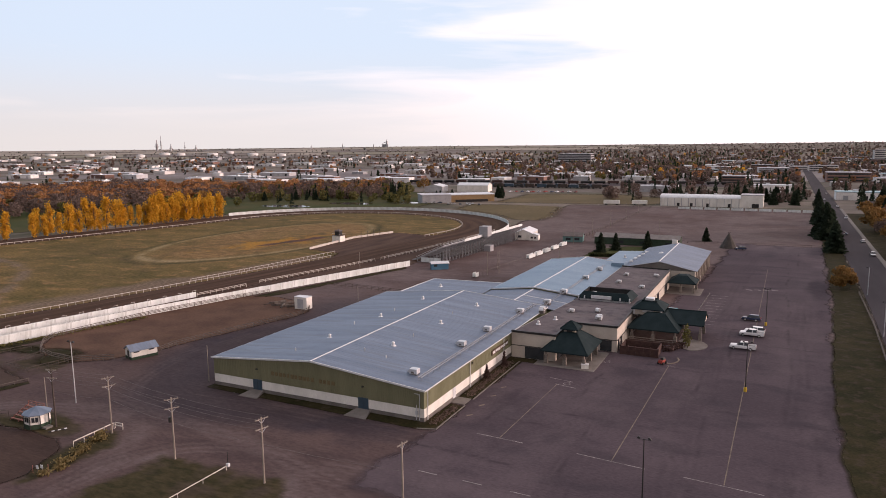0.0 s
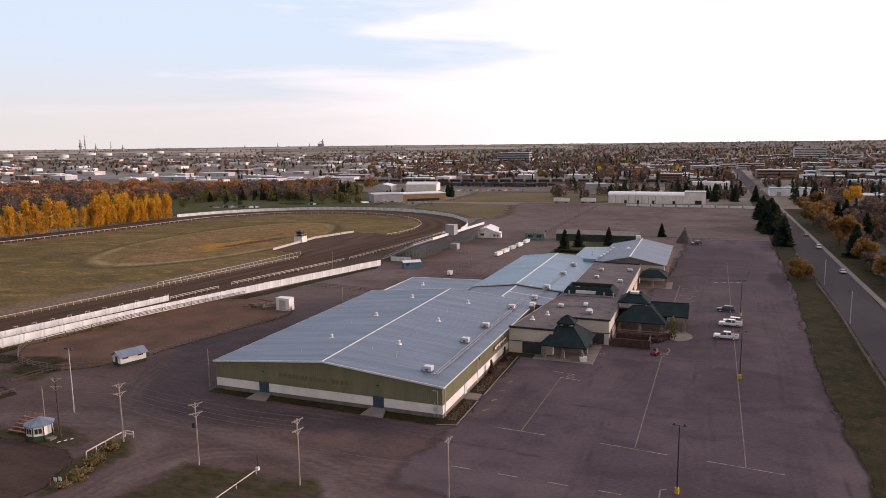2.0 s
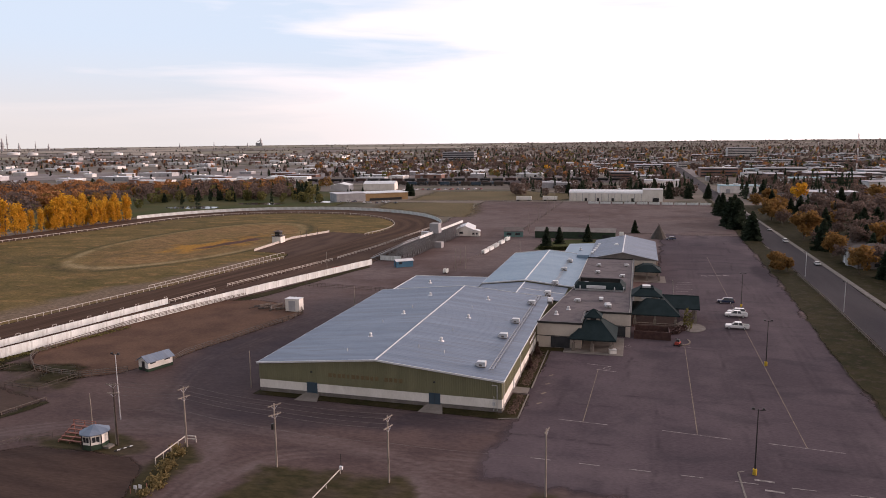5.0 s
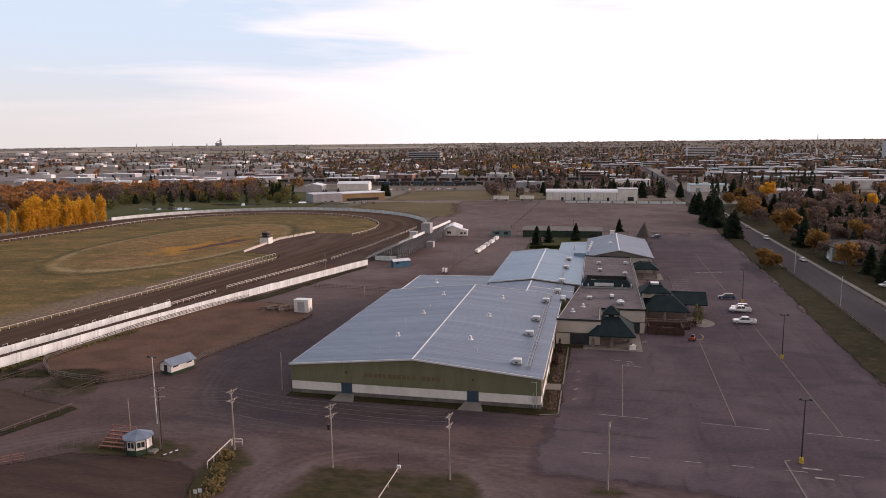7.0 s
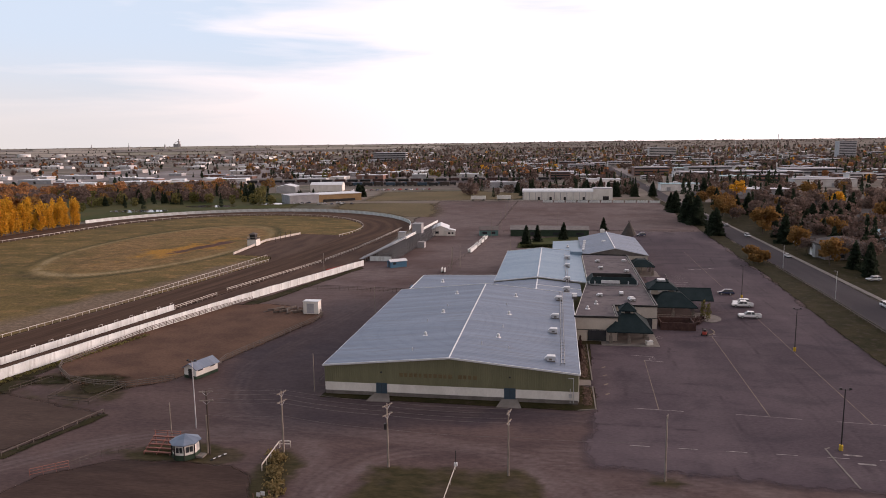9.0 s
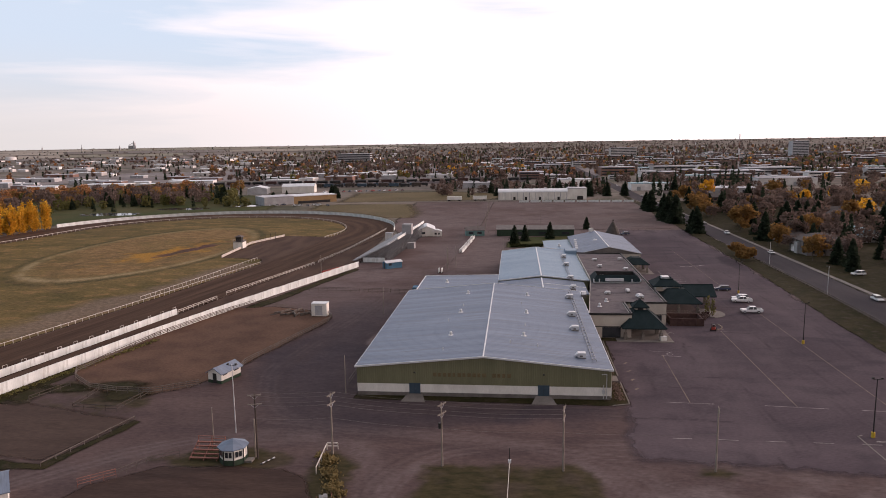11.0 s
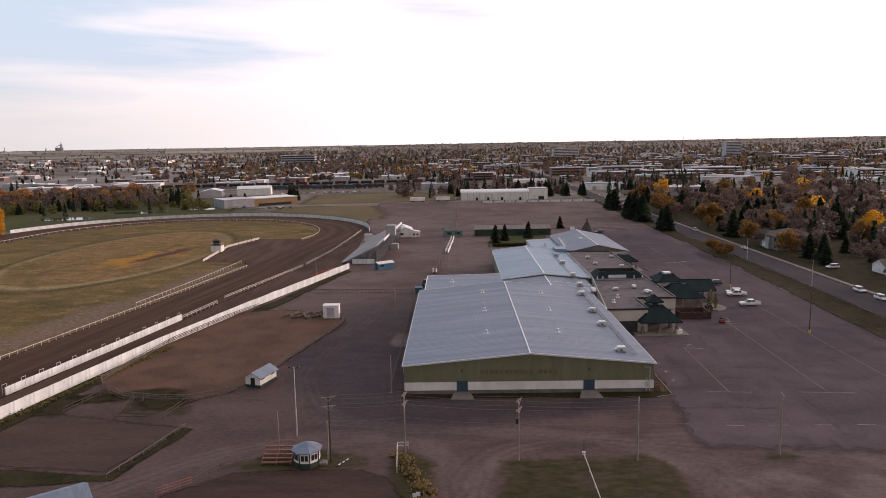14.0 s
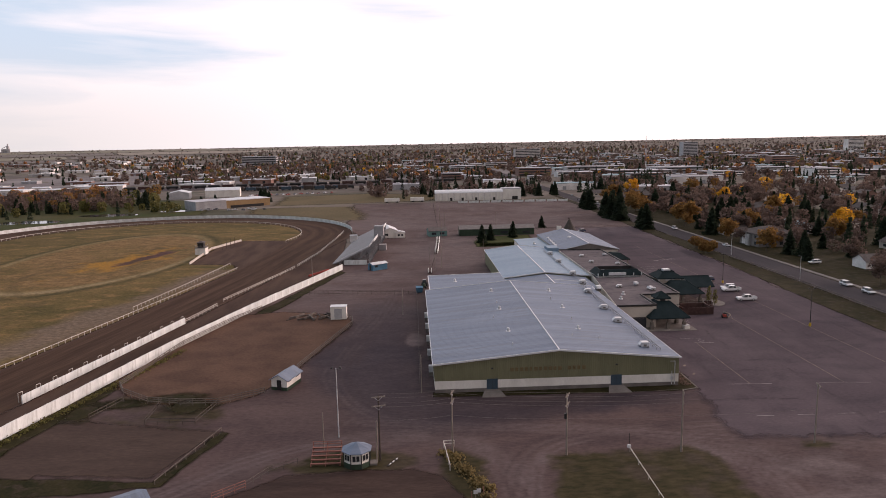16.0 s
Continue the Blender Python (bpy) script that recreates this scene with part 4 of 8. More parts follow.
HX0, HX1, HR, HY0, HY1 = -106.6, -56.4, -81.2, 106.8, 179.0
EAVE, RIDGE = 6.15, 8.5
hall = thing("exhibition_hall", pose(0, 0, 0), "long olive and white steel exhibition hall with blue-grey roof", "hall")
gable = lambda s: EAVE + (RIDGE - EAVE) * (1 - abs(2 * s - 1)) - 0.2
part("foundation", Geo().box(HX0 + 0.06, HX1 - 0.06, HY0 + 0.06, HY1, 0, 0.85), M_CONC, hall, "stained grey concrete base")
part("white_band", Geo().box(HX0 + 0.02, HX1 - 0.02, HY0 + 0.02, HY1, 0.85, 2.6), M_WHITE, hall, "white lower wall")
part("wall_core", Geo().box(HX0 + 0.1, HX1 - 0.1, HY0 + 0.1, HY1 - 0.02, 2.6, EAVE - 0.2), M_OLIVE, hall)
ribbed_wall(hall, "gable_cladding", M_OLIVE, (HX0, HY0), (HX1, HY0), 2.6, gable)
ribbed_wall(hall, "side_cladding", M_OLIVE, (HX1, HY0), (HX1, HY1), 2.6, lambda s: EAVE - 0.2)
ribbed_wall(hall, "side_cladding", M_OLIVE, (HX0, HY1), (HX0, HY0), 2.6, lambda s: EAVE - 0.2)
ribbed_wall(hall, "gable_cladding", M_OLIVE, (HX1, HY1), (HX0, HY1), 2.6, gable)
ribbed_roof(hall, "roof_slope", M_ROOF, HX0 - 0.3, HR, HY0 - 0.3, HY1, EAVE, RIDGE)
ribbed_roof(hall, "roof_slope", M_ROOF, HX1 + 0.3, HR, HY0 - 0.3, HY1, EAVE, RIDGE)
part("ridge_cap", Geo().beam((HR, HY0 - 0.4, RIDGE + 0.05), (HR, HY1 + 0.1, RIDGE + 0.05), 0.26, 0.1), M_TRIM, hall, "white ridge cap")
for xe in (HX0 - 0.35, HX1 + 0.35):
    for yy in (HY0 - 0.36, HY1 + 0.06):
        part("barge_trim", Geo().beam((xe, yy, EAVE - 0.05), (HR, yy, RIDGE - 0.05), 0.16, 0.34), M_TRIM, hall, "white gable trim")
    part("gutter", Geo().beam((xe, HY0 - 0.3, EAVE - 0.12), (xe, HY1, EAVE - 0.12), 0.16, 0.18), M_TRIM, hall, "white eaves gutter")
for s in (0.02, 0.5, 0.98):
    part("downpipe", Geo().beam((HX1 + 0.14, HY0 + 0.3 + s * 40, 0.2), (HX1 + 0.14, HY0 + 0.3 + s * 40, EAVE - 0.2), 0.12), M_TRIM, hall, "white downpipe")
part("meter_pipes", Geo().beam((HX1 - 0.9, HY0 - 0.15, 0.4), (HX1 - 0.9, HY0 - 0.15, 5.3), 0.12).beam((HX1 - 1.5, HY0 - 0.15, 0.4), (HX1 - 1.5, HY0 - 0.15, 3.2), 0.1).beam((HX1 - 1.9, HY0 - 0.15, 5.3), (HX1 - 0.9, HY0 - 0.15, 5.3), 0.1).box(HX1 - 1.75, HX1 - 1.2, HY0 - 0.3, HY0 - 0.05, 1.4, 2.1), M_GALV, hall, "grey conduits and meter box")


def steel_door(parent, x, y, face_x=False):
    d = part("double_door", (Geo().box(x - 1.0, x + 1.0, y - 0.07, y + 0.05, 0.62, 2.68) if not face_x else Geo().box(x - 0.05, x + 0.07, y - 0.6, y + 0.6, 0.5, 2.6)), M_BLUE if not face_x else M_TRIM, parent, "blue steel double door" if not face_x else "white steel door")
    if face_x:
        part("door_handle", Geo().box(x + 0.07, x + 0.12, y + 0.4, y + 0.48, 1.45, 1.6), M_BLACK, d)
        return
    part("door_frame", Geo().box(x - 1.12, x - 1.0, y - 0.1, y + 0.05, 0.6, 2.8).box(x + 1.0, x + 1.12, y - 0.1, y + 0.05, 0.6, 2.8).box(x - 1.0, x + 1.0, y - 0.1, y + 0.05, 2.68, 2.8), M_BLUE, d)
    part("door_split", Geo().box(x - 0.02, x + 0.02, y - 0.085, y - 0.06, 0.64, 2.66), M_BLACK, d)


for dx in (-94.9, -69.4):
    steel_door(hall, dx, HY0 - 0.02)
    ramp = part("concrete_ramp", Geo().hexa([(dx - 2.4, HY0 - 3.2, 0.0), (dx + 2.4, HY0 - 3.2, 0.0), (dx + 1.5, HY0, 0.0), (dx - 1.5, HY0, 0.0)],
                                            [(dx - 2.4, HY0 - 3.2, 0.12), (dx + 2.4, HY0 - 3.2, 0.12), (dx + 1.5, HY0, 0.6), (dx - 1.5, HY0, 0.6)]), M_PAVE, hall, "pale concrete ramp")
    part("wall_lamp", Geo().box(dx - 0.2, dx + 0.2, HY0 - 0.35, HY0, 4.9, 5.15, 0.05), M_BLACK, hall, "small dark floodlight")
steel_door(hall, HX1 + 0.03, 119.5, True)
part("door_slab", Geo().box(HX1, HX1 + 3.0, 117.8, 121.2, 0, 0.14), M_PAVE, hall, "concrete slab")
for i, w in enumerate((0.7, 0.6, 0.7, 0.6, 0.5, 0.7, 0.6, 0.7, 0.7, 0.6, 0.7, 0.0, 0.7, 0.6, 0.6, 0.7)):
    if w:
        part("letter_bar", Geo().box(-91.2 + i * 0.98, -91.2 + i * 0.98 + w, HY0 - 0.14, HY0 - 0.02, 4.25, 5.0), M_BRONZE, hall, "bronze letter-sized bar")
sb = part("wall_sign", Geo().box(HX1 + 0.02, HX1 + 0.18, 139.0, 149.0, 3.55, 4.75), M_SIGN, hall, "long brown sign board")
for i in range(6):
    part("sign_bar", Geo().box(HX1 + 0.18, HX1 + 0.22, 139.6 + i * 1.55, 140.8 + i * 1.55, 3.8 + 0.15 * (i % 2), 4.4), M_TRIM, sb, "pale lettering bar")
part("hazard_light", Geo().box(HX1, HX1 + 0.3, 128.0, 128.4, 5.0, 5.3), M_BLACK, hall)

# link, annex and second hall
LX0, LX1 = -104.8, -82.0
annex = thing("hall_annex", pose(0, 0, 0), "low olive annex with ribbed blue-grey roof behind the hall", "annex")
part("wall", Geo().box(-105, -80.4, 179.1, 207.5, 0, 4.9), M_OLIVE, annex)
ribbed_roof(annex, "roof", M_ROOF, -105.4, -80.4, 179.1, 208, 5.1, 5.5)
part("roof_trim", Geo().beam((-105.5, 208.1, 5.0), (-80.4, 208.1, 5.4), 0.3, 0.4).beam((-105.5, 179.1, 5.15), (-105.5, 208.1, 4.95), 0.25, 0.35), M_TRIM, annex, "white roof edge")
hall2 = thing("second_hall", pose(0, 0, 0), "second exhibition hall with pale blue ribbed steel roof", "hall")
S0, S1, SR, SE, SZ = -80.2, -51.6, -66.6, 5.5, 7.15
part("wall", Geo().box(S0, S1, 198.5, 260.5, 0, SE - 0.2), M_OLIVE, hall2)
for xa in (S0 - 0.3, S1 + 0.3):
    ribbed_roof(hall2, "roof_slope", M_ROOF2, xa, SR, 198.2, 260.8, SE, SZ)
    for yb, yg in ((198.15, 198.4), (260.85, 260.6)):
        part("barge_trim", Geo().beam((xa, yb, SE), (SR, yb, SZ), 0.2, 0.35), M_TRIM, hall2, "white gable trim")
        part("gable", Geo().face((xa, yg, SE - 0.2), (SR, yg, SE - 0.2), (SR, yg, SZ - 0.1)), M_OLIVE, hall2)
    part("gutter", Geo().beam((xa, 198.2, SE - 0.1), (xa, 260.8, SE - 0.1), 0.16, 0.2), M_TRIM, hall2)
part("ridge_cap", Geo().beam((SR, 198, SZ + 0.05), (SR, 261, SZ + 0.05), 0.4, 0.12), M_TRIM, hall2, "white ridge cap")
link = thing("hall_link", pose(0, 0, 0), "blue-grey roofed link between the two halls", "hall")
part("wall", Geo().box(-80.2, -53.4, 179.2, 198.1, 0, 4.9), M_OLIVE, link)
ribbed_roof(link, "roof_slope", M_ROOF, -80.3, SR, 179.2, 198.05, 5.2, 6.6)
ribbed_roof(link, "roof_slope", M_ROOF, -53.2, SR, 179.2, 198.05, 5.2, 6.6)
part("ridge_cap", Geo().beam((SR, 179.2, 6.65), (SR, 198, 6.65), 0.36, 0.12), M_TRIM, link, "white ridge cap")
part("roof_seam", Geo().beam((-53.2, 188.5, 5.25), (SR, 188.5, 6.65), 0.35, 0.12), M_TRIM, link, "white joint strip")

# third hall at the far end
hall3 = thing("third_hall", pose(0, 0, 0), "far hall with tan gable and blue-grey steel roof", "hall")
T0, T1, TR, TE, TZ, TY0, TY1 = -50.6, -25.8, -38.3, 5.9, 8.6, 251.5, 302.5
part("wall", Geo().box(T0, T1 - 0.4, TY0, TY1, 0, TE - 0.2), M_CREAM, hall3)
for xa in (T0 - 0.3, T1 + 0.3):
    ribbed_roof(hall3, "roof_slope", M_ROOF, xa, TR, TY0 - 0.3, TY1, TE, TZ)
    part("gable", Geo().face((xa, TY0 - 0.1, TE - 0.2), (TR, TY0 - 0.1, TE - 0.2), (TR, TY0 - 0.1, TZ - 0.1)), M_CONC, hall3, "taupe gable")
    part("barge_trim", Geo().beam((xa, TY0 - 0.35, TE - 0.05), (TR, TY0 - 0.35, TZ - 0.05), 0.12, 0.2), M_GREYW, hall3)
part("ridge_cap", Geo().beam((TR, TY0 - 0.3, TZ + 0.05), (TR, TY1, TZ + 0.05), 0.4, 0.12), M_TRIM, hall3, "white ridge cap")
for i in range(9):
    yy = TY0 + 2 + i * 5.6
    part("pilaster", Geo().box(T1 - 0.4, T1 + 0.1, yy, yy + 1.2, 0, TE - 0.3), M_WOOD, hall3, "brown pilaster")
    part("bay_opening", Geo().box(T1 - 0.42, T1 - 0.36, yy + 1.6, yy + 5.0, 0.2, 4.2), M_DARK, hall3, "dark bay")
part("cupola", Geo().box(-41, -39, 303 - 1.5, 303, 7.6, 9.8), M_WHITE, hall3, "white vent box")
part("skylight", Geo().dome((-41.2, 275, 7.9), 1.0, 0.7), M_TRIM, hall3, "white dome vent", True)
lean = thing("lean_to", pose(0, 0, 0), "low blue-roofed lean-to beside the far hall", "annex")
part("wall", Geo().box(-62, -50.9, 261.2, 300, 0, 4.0), M_WHITE, lean)
part("roof", Geo().hexa([(-62.4, 261.1, 4.0), (-50.7, 261.1, 4.6), (-50.7, 300.3, 4.6), (-62.4, 300.3, 4.0)], [(-62.4, 261.1, 4.2), (-50.7, 261.1, 4.8), (-50.7, 300.3, 4.8), (-62.4, 300.3, 4.2)]), M_ROOF2, lean)
part("connector", Geo().box(-55.5, -50.4, 252, 259.5, 5.0, 7.0, 0.3), M_ROOF2, lean, "white and blue raised connector")

# flat-roofed front building
front = thing("front_building", pose(0, 0, 0), "cream flat-roofed front building with a ballasted roof", "building")
FX = -34.2
outline = [(-56.2, 151.2), (-45.5, 151.2), (-45.5, 164.3), (FX, 164.3), (FX, 248.8), (-51.0, 250.6), (-51.0, 198.5), (-53.2, 179)]
part("wall", Geo().prism(outline, 0, 6.1), M_CREAM, front, "cream stucco wall")
inset = [(-55.9, 151.6), (-45.9, 151.6), (-45.9, 164.7), (FX - 0.4, 164.7), (FX - 0.4, 248.4), (-50.8, 250.2), (-50.8, 198.5), (-53.0, 179)]
part("roof_ballast", Geo().prism(inset, 6.1, 6.16), M_GRAVEL, front, "brown gravel ballast")
para = Geo()
for a, b in zip(outline[:5], outline[1:6]):
    para.beam((*a, 6.3), (*b, 6.3), 0.4, 0.5)
part("parapet", para, M_BLACK, front, "dark metal parapet cap")
part("base_band", Geo().box(-56.2, -45.45, 151.1, 151.2, 2.9, 3.05).box(-45.5, FX + 0.06, 164.2, 164.3, 2.9, 3.05).box(FX, FX + 0.1, 164.3, 248, 2.9, 3.05), M_BLACK, front, "dark band")
for x0, x1, y in ((-52.8, -48.2, 151.1), (-43.2, -39.2, 164.2), (-38.2, -35.4, 164.2)):
    part("shopfront", Geo().box(x0, x1, y - 0.06, y + 0.05, 0.15, 2.85), M_GLASS, front, "dark glazed opening")
for y0, y1 in ((165.5, 167), (168.2, 170.2), (204, 207), (209, 212), (216, 219), (222, 226), (238, 243)):
    part("shopfront", Geo().box(FX - 0.05, FX + 0.08, y0, y1, 0.15, 2.85), M_GLASS, front, "dark glazed opening")
for yy in (166, 176, 196, 210, 224, 238):
    part("roof_joint", Geo().box(-50.5, FX - 0.6, yy, yy + 0.12, 6.161, 6.19), M_CONC, front)

# ---- entrances and roof plant ----
def stone_column(parent, x, y, h=3.5):
    c = part("column", Geo().box(x - 0.2, x + 0.2, y - 0.2, y + 0.2, 2.0, h), M_WOOD, parent, "weathered timber post")
    part("stone_base", Geo().box(x - 0.46, x + 0.46, y - 0.46, y + 0.46, 0, 2.0, 0.1), M_STONE, c, "dark field stone base")


def seamed_hip(parent, name, x0, x1, y0, y1, z0, z1, ix, iy):
    """A dark metal hip roof with raised seams and hips."""
    gg = Geo().hip(x0, x1, y0, y1, z0, z1, ix, iy)
    lo = [(x0, y0), (x1, y0), (x1, y1), (x0, y1)]
    hi = [(x0 + ix, y0 + iy), (x1 - ix, y0 + iy), (x1 - ix, y1 - iy), (x0 + ix, y1 - iy)]
    for i in range(4):
        part("hip_cap", Geo().beam((*lo[i], z0 + 0.03), (*hi[i], z1 + 0.03), 0.16, 0.1), M_GREEN, parent)
    return part(name, gg, M_GREEN, parent, "dark green metal roof")


port = thing("entrance_pavilion", pose(0, 0, 0), "small entrance pavilion with dark green hip roof and cupola", "pavilion")
seamed_hip(port, "hip_roof", -48.2, -37.2, 148.4, 161.8, 3.3, 6.8, 3.9, 5.1)
cup = part("cupola", Geo().box(-44.3, -41.5, 153.8, 156.6, 6.3, 7.6), M_CREAM, port, "cream louvred cupola")
part("cupola_window", Geo().box(-43.6, -42.2, 153.74, 153.8, 6.8, 7.4), M_DARK, cup)
part("cupola_window", Geo().box(-41.5, -41.44, 154.5, 155.9, 6.8, 7.4), M_DARK, cup)
seamed_hip(port, "cupola_roof", -45.0, -40.8, 153.1, 157.3, 7.6, 9.2, 2.0, 2.0)
for x, y in ((-47.2, 149.6), (-38.4, 149.6), (-38.4, 155), (-38.4, 160.6), (-42.8, 149.6)):
    stone_column(port, x, y, 3.2)
part("paved_floor", Geo().soft(-49.5, -35.6, 147.4, 163.0, 0.0, 0.16), M_PAVE, port, "pale concrete floor")
part("entrance_doors", Geo().box(-45.44, -45.3, 152.5, 158, 0.2, 2.7), M_GLASS, port, "dark glazed doors")

main = thing("main_entrance", pose(0, 0, 0), "large dark green hipped entrance roof on stone pillars", "pavilion")
seamed_hip(main, "hip_roof", -34.3, -21.6, 176.0, 193.0, 3.4, 6.6, 4.0, 5.0)
mc = part("clerestory", Geo().box(-33.6, -26.8, 182.5, 189.5, 5.6, 7.2), M_CREAM, main, "cream clerestory box")
part("clerestory_window", Geo().box(-31.6, -28.8, 182.42, 182.5, 6.3, 7.0), M_TRIM, mc, "pale louvre")
for x, y in ((-33.7, 182.4), (-26.9, 182.4)):
    part("corner_post", Geo().box(x - 0.2, x + 0.2, y - 0.2, y + 0.2, 5.6, 7.25), M_TRIM, mc)
gg = Geo().hip(-34.4, -26.0, 181.7, 190.3, 7.25, 8.8, 2.3, 2.3)
for a, b in ((-32.1, -28.3),):
    gg.box(a, b, 184.0, 184.25, 8.8, 9.1).box(a, b, 187.75, 188.0, 8.8, 9.1).box(a, a + 0.25, 184, 188, 8.8, 9.1).box(b - 0.25, b, 184, 188, 8.8, 9.1)
part("clerestory_roof", gg, M_GREEN, main, "truncated green roof")
part("roof_unit", Geo().soft(-31.4, -29.2, 185, 187.2, 8.75, 9.5), M_GALV, main, "white rooftop unit")
wing = Geo()
wx0, wx1, wy0, wy1, wr, wz0, wz1 = -27.0, -16.2, 181.6, 192.0, 186.6, 4.3, 6.9
wing.hexa([(wx0, wy0, wz0 - 0.3), (wx1, wy0, wz0 - 0.3), (wx1, wr, wz1 - 0.3), (wx0, wr, wz1 - 0.3)], [(wx0, wy0, wz0), (wx1, wy0, wz0), (wx1, wr, wz1), (wx0, wr, wz1)])
wing.hexa([(wx0, wr, wz1 - 0.3), (wx1, wr, wz1 - 0.3), (wx1, wy1, wz0 - 0.3), (wx0, wy1, wz0 - 0.3)], [(wx0, wr, wz1), (wx1, wr, wz1), (wx1, wy1, wz0), (wx0, wy1, wz0)])
wing.beam((wx0, wr, wz1 + 0.04), (wx1, wr, wz1 + 0.04), 0.3, 0.12)
part("drive_through_roof", wing, M_GREEN, main, "dark green gabled canopy")
part("gable_infill", Geo().face((wx1 - 0.3, wy0 + 0.5, wz0 - 0.2), (wx1 - 0.3, wy1 - 0.5, wz0 - 0.2), (wx1 - 0.3, wr, wz1 - 0.4)), M_CREAM, main)
for x, y in ((-17.2, 182.6), (-17.2, 191), (-22.6, 177.2), (-33.2, 177.2), (-28, 177.2), (-22.6, 192)):
    stone_column(main, x, y, 3.6)
part("deck_rail", Geo().beam((-33.6, 175.6, 1.3), (-22.4, 175.6, 1.3), 0.12).beam((-33.6, 175.6, 0.8), (-22.4, 175.6, 0.8), 0.08).beam((-22.4, 175.6, 1.3), (-22.4, 180, 1.3), 0.12), M_WOOD, main, "timber deck rail")
part("deck_floor", Geo().box(-34, -22, 175.4, 192.5, 0, 0.45), M_RUST, main, "brick-edged deck")
part("entrance_doors", Geo().box(-34.15, -34.05, 178, 190, 0.5, 3.0), M_GLASS, main)

screen = thing("patio_screen", pose(0, 0, 0), "dark red-brown timber patio screen", "fence")
part("back_panel", Geo().box(-33.2, -24.6, 169.4, 169.6, 0, 2.1), M_RUST, screen)
part("front_panel", Geo().box(-33.2, -24.6, 163.6, 163.8, 0, 2.1), M_RUST, screen)
for xx in (-33.2, -24.8):
    part("side_panel", Geo().box(xx, xx + 0.2, 163.8, 169.4, 0, 2.1), M_RUST, screen)
for i in range(6):
    part("post", Geo().box(-33.3 + i * 1.74, -33.05 + i * 1.74, 163.5, 163.75, 0, 2.35), M_RUST, screen)
part("patio_floor", Geo().box(-33, -24.8, 163.8, 169.4, 0, 0.1), M_TILLED, screen)

drop = thing("drop_off_island", pose(0, 0, 0), "kidney-shaped pale concrete drop-off island with yellow kerb", "kerb island", kind="structure")
isl = arc(-20.5, 178, 5.6, -70, 75, 14) + [(-21, 184), (-23.5, 176.5)]
part("slab", Geo().prism(isl, 0, 0.15), M_PAVE, drop)
kerb = Geo()
for a, b in zip(arc(-24, 163.5, 4.2, -60, 30, 8), arc(-24, 163.5, 4.2, -60, 30, 8)[1:]):
    kerb.beam((*a, 0.09), (*b, 0.09), 0.35, 0.18)
part("yellow_kerb", kerb, M_PAINT_Y, drop, "yellow painted kerb")

cap = thing("far_canopy", pose(0, 0, 0), "small dark green hip canopy at a side entrance", "pavilion")
seamed_hip(cap, "hip_roof", -33.8, -24.6, 240.2, 250.0, 3.5, 5.6, 3.2, 3.2)
for x, y in ((-25.4, 241), (-25.4, 249), (-29.5, 241)):
    stone_column(cap, x, y, 3.4)
part("paved_floor", Geo().soft(-34, -23.0, 238.5, 250.6, 0, 0.15), M_PAVE, cap)

dorm = thing("roof_monitor", pose(0, 0, 0), "dark green mansard monitor on the flat roof", "roof monitor")
part("base", Geo().box(-50.6, -36.6, 191.2, 199.6, 6.15, 6.75), M_TRIM, dorm, "white curb")
gg, lining = Geo(), Geo()
m_lo = rect(-51.2, -36.0, 190.6, 200.2)
m_hi = rect(-49.7, -37.5, 192.1, 198.7)
m_in = rect(-49.5, -37.7, 192.3, 198.5)
for i in range(4):
    k = (i + 1) % 4
    gg.face((*m_lo[i], 6.75), (*m_lo[k], 6.75), (*m_hi[k], 8.6), (*m_hi[i], 8.6)).face((*m_hi[i], 8.6), (*m_hi[k], 8.6), (*m_in[k], 8.6), (*m_in[i], 8.6))
    lining.face((*m_in[k], 6.76), (*m_in[i], 6.76), (*m_in[i], 8.6), (*m_in[k], 8.6))
part("mansard", gg, M_GREEN, dorm, "dark green mansard slope")
part("inner_lining", lining, M_BLACK, dorm, "black lining of the sunken roof")
part("inner_well", Geo().box(-49.7, -37.5, 192.1, 198.7, 6.76, 6.9), M_BLACK, dorm, "black sunken roof")
part("louvre_panel", Geo().box(-47.2, -41.6, 190.72, 191.1, 6.8, 7.8), M_TRIM, dorm, "white louvre panel")
for x in (-50.9, -49.2, -39.3, -36.7):
    part("corner_post", Geo().box(x, x + 0.3, 190.5, 190.8, 6.75, 7.6), M_TRIM, dorm)


def roof_unit(m, s=1.0, group="rooftop units"):
    u = thing("rooftop_unit", m, "galvanised rooftop air unit with hood", "air unit", group)
    part("curb", Geo().box(-0.9 * s, 0.9 * s, -0.75 * s, 0.75 * s, -0.5, 0.25), M_CONC, u)
    body = part("casing", Geo().soft(-0.95 * s, 0.95 * s, -0.8 * s, 0.8 * s, 0.25, 1.35 * s, 0.08), M_GALV, u)
    part("hood", Geo().hexa([(-1.5 * s, -0.6 * s, 0.5 * s), (-0.95 * s, -0.6 * s, 0.5 * s), (-0.95 * s, 0.6 * s, 0.5 * s), (-1.5 * s, 0.6 * s, 0.5 * s)],
                            [(-1.45 * s, -0.6 * s, 0.75 * s), (-0.95 * s, -0.6 * s, 1.2 * s), (-0.95 * s, 0.6 * s, 1.2 * s), (-1.45 * s, 0.6 * s, 0.75 * s)]), M_GALV, u)
    part("grille", Geo().box(-0.45 * s, 0.25 * s, -0.83 * s, -0.79 * s, 0.4 * s, 0.8 * s), M_CONC, body)
    return u


